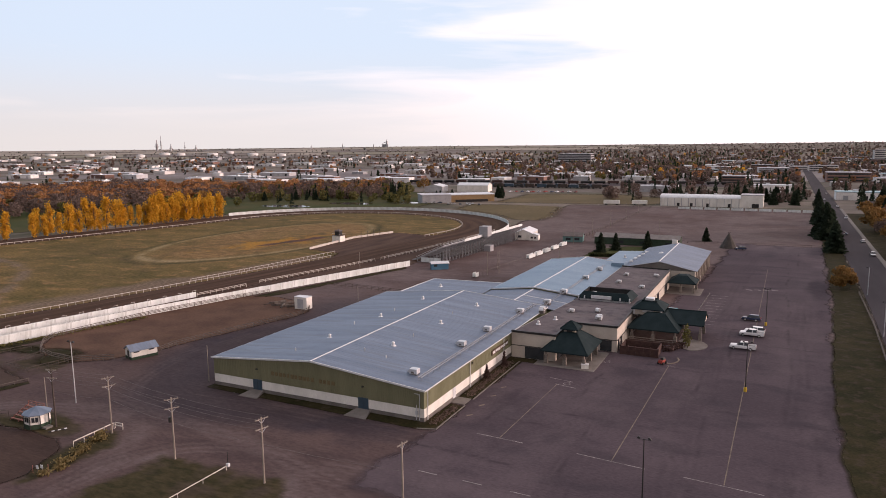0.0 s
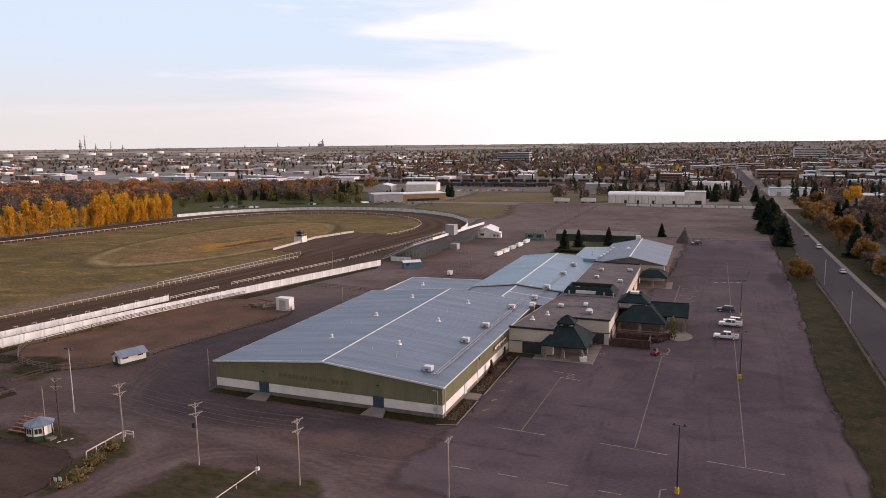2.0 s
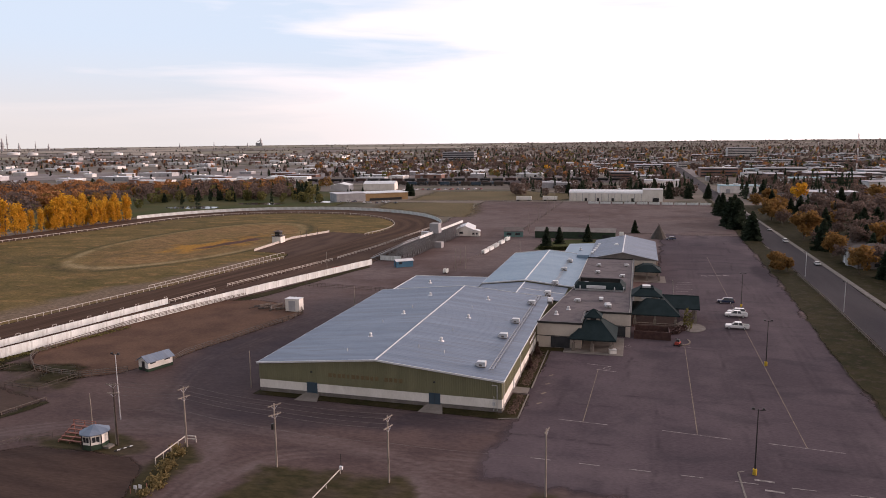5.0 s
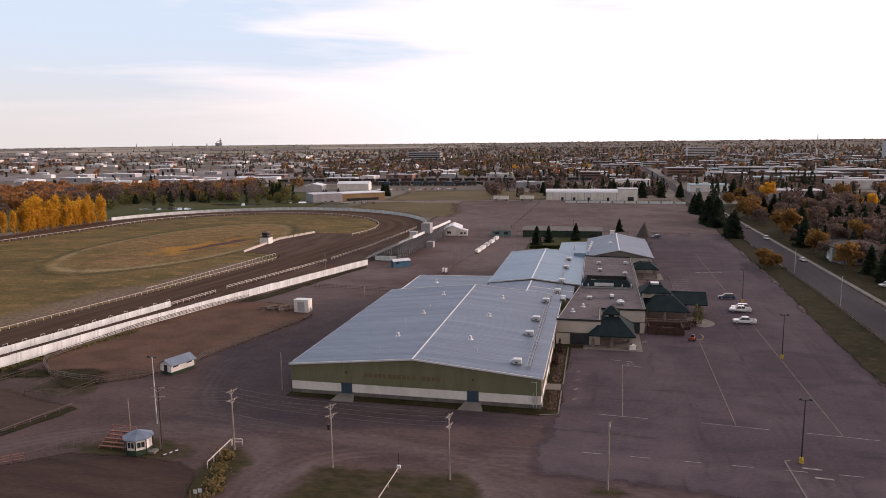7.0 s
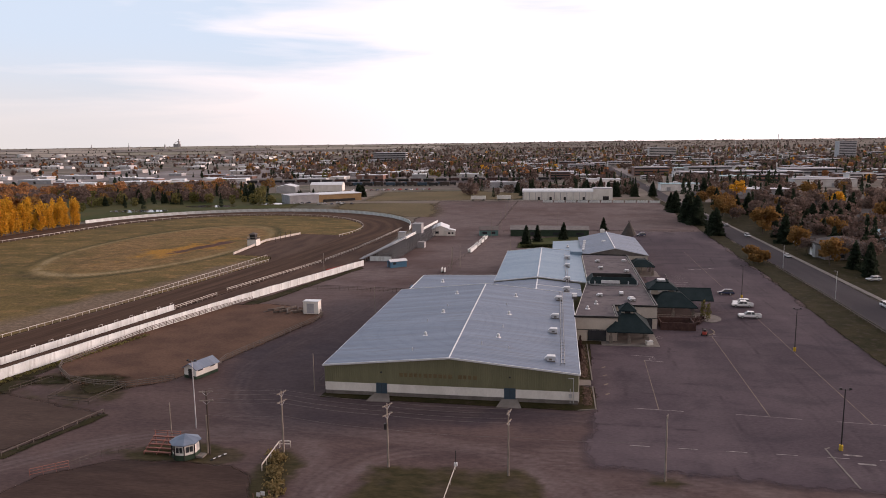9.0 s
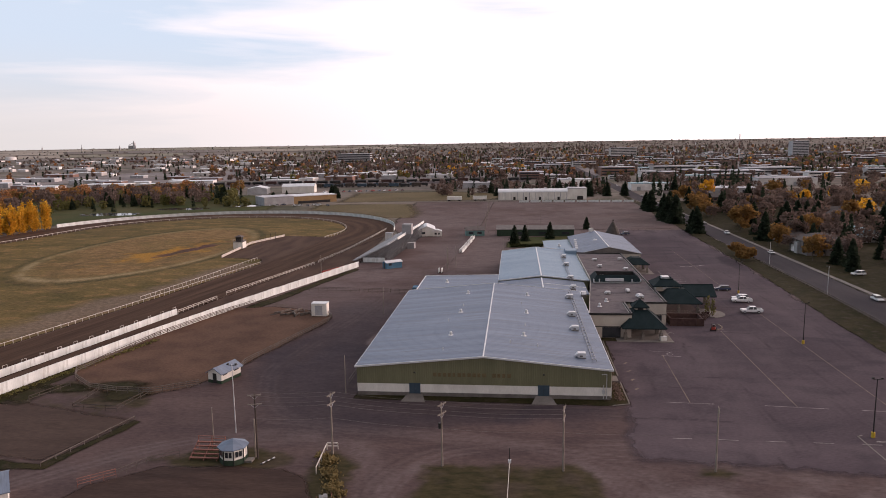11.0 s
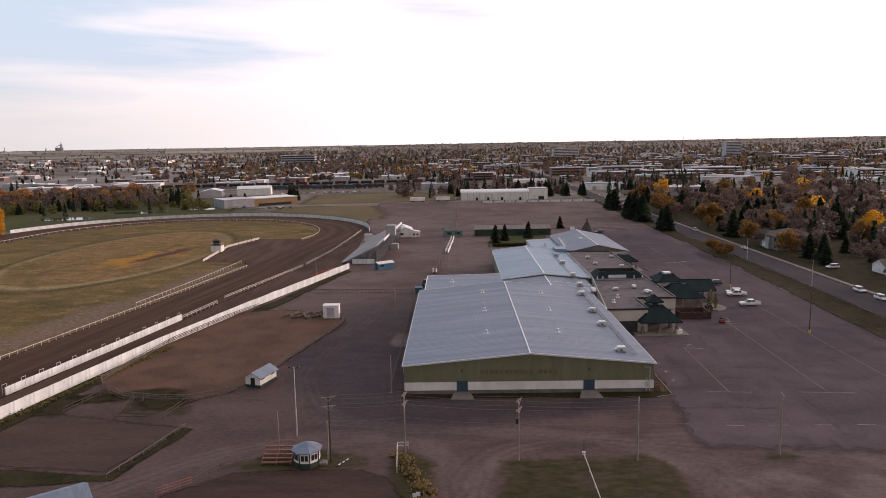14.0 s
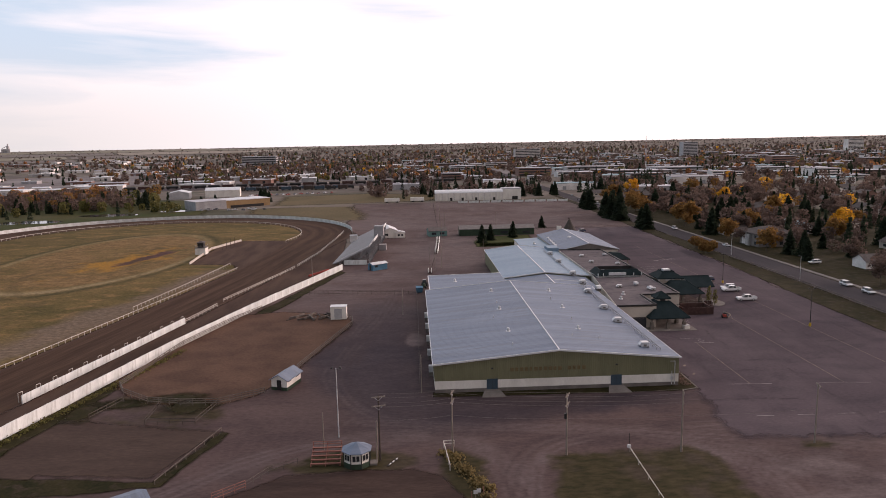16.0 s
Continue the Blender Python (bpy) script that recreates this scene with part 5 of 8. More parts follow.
first = roof_unit(pose(-61.6, 112.9, 6.6), 0.88)
for x, y, z, r in ((-61.2, 133.8, 6.6, 0), (-60.8, 147.4, 6.6, 0), (-59.9, 167.6, 6.6, 0), (-57.6, 183.4, 6.0, 0), (-57.2, 198.4, 6.1, 0), (-56.9, 222.6, 6.1, 0), (-56.6, 240, 6.1, 0), (-55.6, 172.5, 6.4, 90)):
    copy_thing(first, pose(x, y, z, 0, 0, r))
small = roof_unit(pose(-48.4, 175.2, 6.18), 0.7, "units on the flat roof")
for x, y, r, s in ((-42.3, 178.4, 90, 1), (-40.2, 171.8, 30, 1), (-39.9, 170, 0, 1), (-45.8, 232.9, 0, 1), (-45.5, 219.4, 0, 1), (-36.6, 234.4, 180, 1), (-37.4, 214, 0, 1), (-47.6, 196, 0, 1)):
    copy_thing(small, pose(x, y, 6.18 if y != 196 else 6.9, 0, 0, r))
for i in range(5):
    copy_thing(small, pose(-50.0 + 0.35 * i, 262 + 6 * i, 5.9, 0, 0, 90))


def turbine(m):
    v = thing("turbine_vent", m, "spun metal turbine vent on the steel roof", "roof vent", "turbine vents")
    part("flashing", Geo().tube((0, 0, -0.25), (0, 0, 0.08), 0.75, 0.6, 10), M_GALV, v)
    part("neck", Geo().tube((0, 0, 0.05), (0, 0, 0.55), 0.3, 0.3, 10), M_GALV, v)
    part("head", Geo().tube((0, 0, 0.45), (0, 0, 0.62), 0.27, 0.36, 10).dome((0, 0, 0.62), 0.36, 0.8), M_TRIM, v, "pale turbine head", True)
    return v


tv = turbine(pose(-89.2, 124.4, 7.75))
for x, y in ((-88.6, 145.4), (-88.2, 167.2), (-73.1, 124.7), (-72.2, 145.8), (-71.7, 166.5), (-92, 186), (-97, 196), (-48, 268), (-56, 280), (-52.5, 160), (-50, 166)):
    z = 8.5 - 0.0925 * abs(x - HR) - 0.0 if y < 175 and x < -57 else (5.35 if x < -80 else (4.9 if y > 250 else 6.2))
    copy_thing(tv, pose(x, y, z))
for x, y in ((-91, 137), (-88.5, 152), (-76, 118), (-72.7, 133), (-73.4, 155), (-89.8, 113), (-70.3, 117)):
    st = thing("vent_pipe", pose(x, y, 8.5 - 0.0925 * abs(x - HR)), "thin plumbing vent pipe on the roof", "vent pipe", "vent pipes")
    part("pipe", Geo().tube((0, 0, -0.1), (0, 0, 0.7), 0.09), M_GALV, st)

tray = thing("cable_tray", pose(0, 0, 0), "long grey pipe rack on posts along the roof", "pipe rack")
for xx in (-59.6, -59.0):
    part("pipe", Geo().tube((xx, 110.5, 7.0), (xx, 178, 7.0), 0.08, 0.08, 6).tube((xx + 2, 180, 6.4), (xx + 2, 250, 6.4), 0.08, 0.08, 6), M_RACK, tray)
leg = part("leg", Geo().box(-0.45, 0.45, -0.05, 0.05, 0.45, 0.55).box(-0.45, -0.37, -0.05, 0.05, -0.2, 0.5).box(0.37, 0.45, -0.05, 0.05, -0.2, 0.5), M_RACK, tray)
leg.matrix_basis = pose(-59.3, 110.8, 6.4)
for i in range(1, 28):
    share("leg", leg.data, tray, pose(-59.3, 110.8 + 2.45 * i, 6.4))

# ---- racecourse fences and stand ----
def board_wall(name, pts, h, label, step=4.9, material=None, group="white board walls"):
    """A wall of whitewashed panels set end to end, each one its own piece."""
    w = thing(name, pose(0, 0, 0), label, "wall", group)
    pts = resample(pts, step, closed=False)
    gg = Geo().box(0.02, step - 0.02, -0.06, 0.06, 0.05, h)
    for x in (0.0, step / 2):
        gg.box(x, x + 0.12, 0.06, 0.16, 0, h - 0.1)
    gg.box(0, step, -0.09, 0.1, h, h + 0.07)
    me = None
    for a, b in zip(pts, pts[1:]):
        d = b - a
        m = Matrix.Translation((a.x, a.y, 0)) @ Matrix.Rotation(math.atan2(d.y, d.x), 4, "Z") @ Matrix.Rotation(radians(RNG.normal(0, 0.8)), 4, "X") @ Matrix.Diagonal((d.length / step, 1, 1 + RNG.normal(0, 0.012), 1))
        if me is None:
            ob = part("panel", gg, material or M_BOARD, w)
            me, ob.matrix_basis = ob.data, m
        else:
            share("panel", me, w, m)
    return w


def rail_fence(name, pts, h, label, step=3.2, rails=(1.0,), w=0.11, material=None, lean=0.0, category="rail", double=0.0):
    material = material or M_RAIL
    f = thing(name, pose(0, 0, 0), label, category, "rail fences")
    pts = resample(pts, step, closed=False)
    gg = Geo().box(-w / 2, w / 2, -w / 2, w / 2, 0, h)
    if lean:
        gg.beam((0, 0, h * 0.95), (0, lean, h), w)
    me = None
    for i, a in enumerate(pts):
        b = pts[min(i + 1, len(pts) - 1)] if i < len(pts) - 1 else a + (a - pts[i - 1])
        d = b - a
        m = Matrix.Translation((a.x, a.y, 0)) @ Matrix.Rotation(math.atan2(d.y, d.x), 4, "Z")
        if me is None:
            ob = part("post", gg, material, f)
            me, ob.matrix_basis = ob.data, m
        else:
            share("post", me, f, m)
    for r in rails:
        path = []
        for i, q in enumerate(pts):
            d = (pts[min(i + 1, len(pts) - 1)] - pts[max(i - 1, 0)]).normalized()
            path.append((q.x - d.y * lean, q.y + d.x * lean, h * r))
        rg = Geo().sweep(path, w * 1.1, w * 1.3)
        part("rail", rg, material, f)
    return f


board_wall("track_wall", [(-186.5, 78), (-180, 106.5), (-172, 142), (-160, 186), (-139.4, 253)], 2.35, "tall whitewashed board wall beside the race track")
board_wall("inner_wall", [(-189.6, 109), (-183.2, 139), (-176.8, 171)], 1.75, "shorter whitewashed board wall along the track")
hoops = thing("gate_hoops", pose(0, 0, 0), "row of pale pipe hoops along the inner wall", "hoops")
hp = Geo().tube((-0.6, 0, 0), (-0.6, 0, 2.15), 0.06, 0.06, 6).tube((0.6, 0, 0), (0.6, 0, 2.15), 0.06, 0.06, 6).tube((-0.6, 0, 2.15), (0.6, 0, 2.15), 0.06, 0.06, 6)
hm = None
for p in resample([(-190.4, 110), (-184.0, 139), (-177.6, 171)], 5.2, False):
    if hm is None:
        ob = part("hoop", hp, M_RAIL, hoops)
        hm, ob.matrix_basis = ob.data, pose(p.x, p.y, 0, 0, 0, 78)
    else:
        share("hoop", hm, hoops, pose(p.x, p.y, 0, 0, 0, 78))
rail_fence("outer_rail", [(-176.8, 171.5), (-173.2, 191.5)], 1.2, "pale outer running rail of the track", 2.6, (0.6, 1.0))
rail_fence("outer_rail", [(-173.0, 198.5), (-166, 228.5), (-159.5, 258)], 1.2, "pale outer running rail of the track", 2.6, (0.6, 1.0))
rail_fence("outer_rail", [(-159, 262), (-154.6, 297), (-152, 340), (-150.5, 376)], 1.2, "pale outer running rail of the track", 2.8, (0.6, 1.0))
rail_fence("inner_rail", [(-214, 104), (-206, 136), (-194.3, 197), (-183.6, 259)], 1.15, "pale inner running rail on posts", 2.6, (1.0,), lean=-0.5)
rail_fence("chute_rail", [(-199.0, 190), (-193.5, 228), (-189, 270)], 1.15, "second pale rail along the infield", 2.6, (1.0,))
rail_fence("turn_rail", [(-177.5, 340)] + arc(*TC, R_IN, -6, A1, 48) + [(-349, 330), (-361, 270), (-373, 215), (-390, 130)], 1.15, "pale inner rail round the track's turn", 3.6, (1.0,), w=0.16)
board_wall("turn_wall", arc(*TC, R_OUT, 4, 165, 60), 2.1, "curved whitewashed wall round the far turn", 4.9)
board_wall("infield_wall", [(-208, 276), (-211, 320), (-203, 349)], 1.1, "low grey board wall in the infield", 4.9, M_RAIL)

judge = thing("judges_tower", pose(-211.5, 306, 0), "small white judges' tower with dark cabin", "tower")
part("base", Geo().box(-2.4, 2.4, -2.4, 2.4, 0, 3.2), M_WHITE, judge, "white lower room")
part("deck", Geo().box(-2.6, 2.6, -2.6, 2.6, 3.2, 3.4), M_CONC, judge)
part("cabin", Geo().box(-1.4, 1.4, -1.4, 1.4, 3.4, 5.6), M_DARK, judge, "dark glazed cabin")
part("cabin_roof", Geo().hip(-1.9, 1.9, -1.9, 1.9, 5.7, 6.5, 1.6, 1.6, 0.15), M_SHING, judge)
part("deck_rail", Geo().beam((-2.5, -2.5, 4.3), (2.5, -2.5, 4.3), 0.08).beam((2.5, -2.5, 4.3), (2.5, 2.5, 4.3), 0.08).beam((-2.5, -2.5, 4.3), (-2.5, 2.5, 4.3), 0.08), M_RAIL, judge)
for i in range(4):
    fr = thing("signal_frame", pose(-205 + 0.8 * i, 318 + 5 * i, 0), "thin dark post frame in the infield", "post", "infield posts")
    part("post", Geo().tube((0, 0, 0), (0, 0, 4.5), 0.12, 0.09, 6), M_DKWOOD, fr)

stand = thing("grandstand", pose(-137, 264, 0, 0, 0, -2.6), "open aluminium grandstand bleachers on braced steel frame", "grandstand")
ROWS_N, DEEP, LEN = 15, 0.80, 88
plank = part("bench", Geo().box(-0.38, 0.0, 0, LEN, 0.0, 0.06).box(0.05, 0.32, 0, LEN, 0.40, 0.46), M_BENCH, stand)
plank.matrix_basis = pose(-6, 0, 0.9)
for i in range(1, ROWS_N):
    share("bench", plank.data, stand, pose(-6 + DEEP * i, 0, 0.9 + 0.44 * i))
riser = part("riser", Geo().box(0.33, 0.37, 0, LEN, -0.02, 0.4), M_BENCH, stand)
riser.matrix_basis = pose(-6, 0, 0.9)
for i in range(1, ROWS_N):
    share("riser", riser.data, stand, pose(-6 + DEEP * i, 0, 0.9 + 0.44 * i))
truss = Geo()
for j in range(5):
    xx = -5 + j * 2.7
    truss.beam((xx, 0, 0), (xx, 0, 1.2 + 0.55 * (xx + 6)), 0.12)
truss.beam((-6, 0, 0.75), (6, 0, 7.0), 0.14).beam((-5, 0, 0.1), (5.8, 0, 0.1), 0.12).beam((0.4, 0, 0.2), (5.8, 0, 6.5), 0.1).beam((5.8, 0, 0.2), (0.4, 0, 3.8), 0.1)
tr = part("truss", truss, M_RACK, stand)
tr.matrix_basis = pose(0, 0, 0)
for i in range(1, 30):
    share("truss", tr.data, stand, pose(0, i * LEN / 29, 0))
br = part("back_brace", Geo().beam((5.9, 0, 0.3), (5.9, LEN / 29, 6.6), 0.08).beam((5.9, LEN / 29, 0.3), (5.9, 0, 6.6), 0.08), M_RACK, stand)
for i in range(1, 29):
    share("back_brace", br.data, stand, pose(0, i * LEN / 29, 0))
part("back_board", Geo().box(6.0, 6.1, 20, LEN, 7.0, 8.2), M_BOARD, stand, "white back board")
part("back_rail", Geo().beam((6, 0, 8.2), (6, 20, 8.2), 0.1).beam((6, 0, 7.6), (6, 20, 7.6), 0.1).beam((-6, -0.1, 1.9), (6, -0.1, 8.2), 0.1), M_GALV, stand)
part("end_panel", Geo().box(-3.2, 5.0, -0.5, -0.35, 0.2, 2.2), M_BOARD, stand, "white end panel")
booth_t = part("press_box", Geo().soft(4.6, 8.4, 38.5, 43, 7.2, 11.9), M_GREYW, stand, "grey press box")
part("press_window", Geo().box(4.55, 4.6, 39, 42.5, 9.4, 10.8), M_GLASS, booth_t)
part("stair_tower", Geo().box(6.3, 9.2, 39.5, 43.2, 0, 2.8), M_GREYW, stand, "small grey store")
part("front_walk", Geo().box(-7.4, -6.2, 0, LEN, 0.75, 0.85), M_BENCH, stand)
stand.scale, stand.location.x = (1.17, 1, 1), -136.0
sb2 = thing("stand_store", pose(-141.5, 336, 0), "small pale hut at the far end of the stand", "hut")
part("wall", Geo().box(-1.8, 1.8, -1.8, 1.8, 0, 3.4), M_WALLV, sb2)
part("roof", Geo().box(-2, 2, -2, 2, 3.4, 3.6), M_FLATR, sb2)
part("marquee_steps", Geo().box(1.8, 2.6, -0.6, 0.6, 0, 0.5), M_CONC, sb2)


def gabled(name, m, w, d, h, ridge, wall, roof, label, category, group="", windows=(), door=None, over=0.3, lower=None):
    """A gabled building, ridge along its depth d."""
    t = thing(name, m, label, category, group)
    part("wall", Geo().box(-w / 2, w / 2, -d / 2, d / 2, lower or 0, h), wall, t)
    if lower:
        part("plinth", Geo().box(-w / 2 - 0.03, w / 2 + 0.03, -d / 2 - 0.03, d / 2 + 0.03, 0, lower), M_DKGREEN, t, "dark green plinth")
    part("gable", Geo().face((-w / 2, -d / 2, h), (w / 2, -d / 2, h), (0, -d / 2, ridge)), wall, t)
    part("gable", Geo().face((w / 2, d / 2, h), (-w / 2, d / 2, h), (0, d / 2, ridge)), wall, t)
    k = (ridge - h) / (w / 2)
    for s in (-1, 1):
        xa, za = s * (w / 2 + over), h - over * k
        lo = [(xa, -d / 2 - over), (0, -d / 2 - over), (0, d / 2 + over), (xa, d / 2 + over)]
        zz = [za, ridge, ridge, za]
        if s > 0:
            lo, zz = [lo[1], lo[0], lo[3], lo[2]], [ridge, za, za, ridge]
        part("roof", Geo().hexa([(*p, z + 0.02) for p, z in zip(lo, zz)], [(*p, z + 0.16) for p, z in zip(lo, zz)]), roof, t)
    for x0, x1, z0, z1, side in windows:
        if side in "ns":
            y = (-d / 2 - 0.04) if side == "s" else d / 2
            part("window", Geo().box(x0, x1, y, y + 0.04, z0, z1), M_GLASS, t)
        else:
            x = w / 2 if side == "e" else -w / 2 - 0.04
            part("window", Geo().box(x, x + 0.04, x0, x1, z0, z1), M_GLASS, t)
    if door:
        x0, x1, z1 = door
        part("door", Geo().box(x0, x1, -d / 2 - 0.07, -d / 2 - 0.02, 0.05, z1), M_DARK, t)
    return t


gabled("concession", pose(-124, 356, 0, 0, 0, 8), 9, 17, 3.6, 5.4, M_WHITE, M_TRIM, "white gabled concession building behind the stand", "building", windows=((-3, -1, 1.2, 2.4, "s"), (-6, -4, 1.2, 2.4, "e")))
gabled("ticket_hut", pose(-117.6, 350, 0, 0, 0, 8), 5, 5, 2.8, 3.4, M_WHITE, M_TRIM, "small white ticket hut with a dark window", "hut", windows=((-1.4, -0.2, 1, 2, "s"), (0.5, 1.5, 1, 2, "s")))
gabled("teal_kiosk", pose(-97.2, 353, 0, 0, 0, 98), 8, 10, 3.0, 4.6, M_TEALW, M_SHING, "teal clapboard kiosk with dark shingle roof", "kiosk", windows=((-3.5, -1, 1, 2.2, "w"), (1, 3.5, 1, 2.2, "w")))
low = gabled("long_barn", pose(-64.5, 352.5, 0, 0, 0, 90), 9, 41, 3.6, 5.2, M_DKGREEN, M_ROCKY, "long low dark green barn with grey roof", "barn", windows=((-18, -14, 0.8, 2.2, "w"), (-6, -2, 0.8, 2.2, "w"), (6, 10, 0.8, 2.2, "w")))
gabled("portable_office", pose(-125, 251.7, 0, 0, 0, -53), 3.6, 7.0, 2.5, 3.1, M_PORTA, M_TRIM, "blue portable building with arched white roof", "portable office", windows=((-2.5, -1.2, 1.3, 2.2, "e"),), door=(-0.6, 0.5, 2.3))

for i, (x, y) in enumerate(((-99.5, 292), (-98.9, 301), (-98.4, 311), (-97.7, 322), (-97.2, 334), (-104, 240.6))):
    bw = thing("panel_barrier", pose(x, y, 0, 0, 0, 84), "white freestanding barrier boards", "barrier", "barriers")
    for k in range(2):
        part("board", Geo().box(-3.4, 3.4, -0.6 + k * 1.2, -0.5 + k * 1.2, 0.25, 1.9) if i < 5 else Geo().box(-1.3, 1.3, -0.6 + k * 1.2, -0.5 + k * 1.2, 0.25, 1.9), M_BOARD, bw)
    part("foot", Geo().box(-2.9, -2.7, -0.9, 0.9, 0, 0.25).box(2.7, 2.9, -0.9, 0.9, 0, 0.25) if i < 5 else Geo().box(-1, -0.8, -0.9, 0.9, 0, 0.25).box(0.8, 1, -0.9, 0.9, 0, 0.25), M_DKWOOD, bw)
rail_fence("pipe_fence", [(-146, 205.4), (-128, 204.2), (-109.2, 202)], 1.5, "rusty pipe corral fence across the yard", 1.6, (0.35, 0.7, 1.0), 0.07, M_DKWOOD, category="fence")
rail_fence("pipe_fence", [(-103.5, 246), (-100, 288)], 1.3, "low pipe fence in the yard", 3, (1.0,), 0.07, M_FENCE, category="fence")
rail_fence("lot_fence", [(-96, 362), (-93, 560)], 1.6, "wire fence on posts along the far lot", 6, (0.5, 1.0), 0.12, M_DKWOOD, category="fence")
rail_fence("lot_fence", [(-90, 363), (17, 372)], 1.0, "low cable fence across the lot", 4, (1.0,), 0.1, M_DKWOOD, category="fence")

# ---- yard: huts, poles, fences, vehicles ----
box_ = thing("shipping_shed", pose(-132.5, 171.5, 0), "tall white metal storage box", "storage box")
part("casing", Geo().soft(-2.3, 2.3, -1.4, 1.4, 0.15, 3.9), M_WHITE, box_)
part("door", Geo().box(-1.2, 1.0, -1.46, -1.4, 0.4, 3.3), M_GREYW, box_)
part("skids", Geo().box(-2.2, -1.9, -1.4, 1.4, 0, 0.15).box(1.9, 2.2, -1.4, 1.4, 0, 0.15), M_DKWOOD, box_)
part("roof_lip", Geo().box(-2.4, 2.4, -1.5, 1.5, 3.9, 3.98), M_TRIM, box_)

gabled("white_shed", pose(-137.9, 114.9, 0, 0, 0, -18), 3.6, 6.2, 2.3, 3.3, M_WHITE, M_ROOF, "white shed with grey metal gable roof and green base", "shed", windows=((-2.6, -1.2, 1.7, 2.1, "e"), (1.0, 2.4, 1.7, 2.1, "e")), door=(-0.5, 0.5, 2.2), lower=0.7, over=0.4)

oct_ = thing("judging_booth", pose(-120.0, 76.4, 0), "octagonal white judging booth with grey roof and green base", "booth")
ring8 = lambda r: [(r * math.cos(math.pi * (i + 0.5) / 4), r * math.sin(math.pi * (i + 0.5) / 4)) for i in range(8)]
part("plinth", Geo().prism(ring8(2.2), 0, 0.9), M_DKGREEN, oct_, "dark green plinth")
part("wall", Geo().prism(ring8(2.15), 0.9, 2.7), M_WHITE, oct_)
o8 = Geo()
for i in range(8):
    a, b = ring8(2.5)[i], ring8(2.5)[(i + 1) % 8]
    o8.face((*a, 2.7), (*b, 2.7), (0, 0, 3.8)).face((*b, 2.58), (*a, 2.58), (0, 0, 2.6)).face((*a, 2.58), (*b, 2.58), (*b, 2.7), (*a, 2.7))
part("roof", o8, M_ROOF, oct_, "grey metal roof")
for i in range(8):
    a, b = Vector(ring8(2.17)[i]), Vector(ring8(2.17)[(i + 1) % 8])
    part("corner_post", Geo().tube((a.x, a.y, 0), (a.x, a.y, 2.7), 0.09, 0.09, 5), M_BLACK, oct_, "black corner board")
    if i in (4, 5, 6, 3):
        for f in (0.32, 0.68):
            c = a.lerp(b, f)
            d = (b - a).normalized() * 0.24
            nn = Vector((d.y, -d.x)).normalized() * 0.05
            win = part("window", Geo().face((c.x - d.x + nn.x, c.y - d.y + nn.y, 1.35), (c.x + d.x + nn.x, c.y + d.y + nn.y, 1.35), (c.x + d.x + nn.x, c.y + d.y + nn.y, 2.25), (c.x - d.x + nn.x, c.y - d.y + nn.y, 2.25)), M_GLASS, oct_)
ramp8 = part("step", Geo().box(2.0, 3.2, -0.7, 0.7, 0, 0.35), M_CONC, oct_)

ble = thing("red_bleacher", pose(-125.0, 77.6, 0), "small faded red timber bleacher", "bleacher")
for i in range(5):
    part("bench", Geo().box(-2.4, 2.4, -1.6 + i * 0.75, -1.25 + i * 0.75, 0.4 + i * 0.34, 0.48 + i * 0.34), M_FADEDRED, ble)
    part("kick_board", Geo().box(-2.4, 2.4, -1.25 + i * 0.75, -1.2 + i * 0.75, 0.15 + i * 0.34, 0.4 + i * 0.34), M_FADEDRED, ble)
for x in (-2.3, 0, 2.3):
    part("stringer", Geo().beam((x, -1.7, 0.1), (x, 2.0, 1.9), 0.1, 0.2).beam((x, 2.0, 0), (x, 2.0, 2.6), 0.1), M_FADEDRED, ble)
part("guard_rail", Geo().beam((-2.4, 2.05, 2.6), (2.4, 2.05, 2.6), 0.08).beam((-2.4, 2.05, 2.2), (2.4, 2.05, 2.2), 0.08), M_FADEDRED, ble)


def utility_pole(x, y, h, arms=2, turn=0, material=None, label="grey timber utility pole with two crossarms"):
    p = thing("utility_pole", pose(x, y, 0, 0, 0, turn), label, "utility pole", "utility poles")
    part("shaft", Geo().tube((0, 0, 0), (0, 0, h), 0.17, 0.11, 8), material or M_WOOD, p)
    for k in range(arms):
        z = h - 0.35 - 1.5 * k
        arm = part("crossarm", Geo().box(-1.1, 1.1, -0.14, -0.02, z, z + 0.14), M_WOOD, p)
        for xx in (-1.0, -0.5, 0.5, 1.0):
            part("insulator", Geo().tube((xx, -0.08, z + 0.14), (xx, -0.08, z + 0.28), 0.04, 0.03, 6), M_WOOD, arm)
        part("brace", Geo().beam((-0.6, -0.1, z), (0, -0.1, z - 0.6), 0.04).beam((0.6, -0.1, z), (0, -0.1, z - 0.6), 0.04), M_GALV, p)
    return p


LINE = [(-116.4, 77.4, 11.0), (-104.6, 79.7, 10.5), (-86.3, 76.8, 10.4), (-67.6, 76.4, 10.4), (-44.6, 77.8, 10.2)]
for i, (x, y, h) in enumerate(LINE):
    p = utility_pole(x, y, h, 2 if i < 4 else 1, (15, 70, 60, 75, 80)[i], M_DKWOOD if i == 0 else None, "dark creosoted utility pole with crossarms" if i == 0 else "grey timber utility pole with crossarms")
    if i == 2:
        part("transformer", Geo().tube((-0.35, 0.1, 6.3), (-0.35, 0.1, 7.2), 0.24, 0.24, 10), M_BLACK, p, "black transformer can")
stub = thing("pole_stub", pose(-116.9, 77.7, 0), "pale timber pole beside the dark one", "pole")
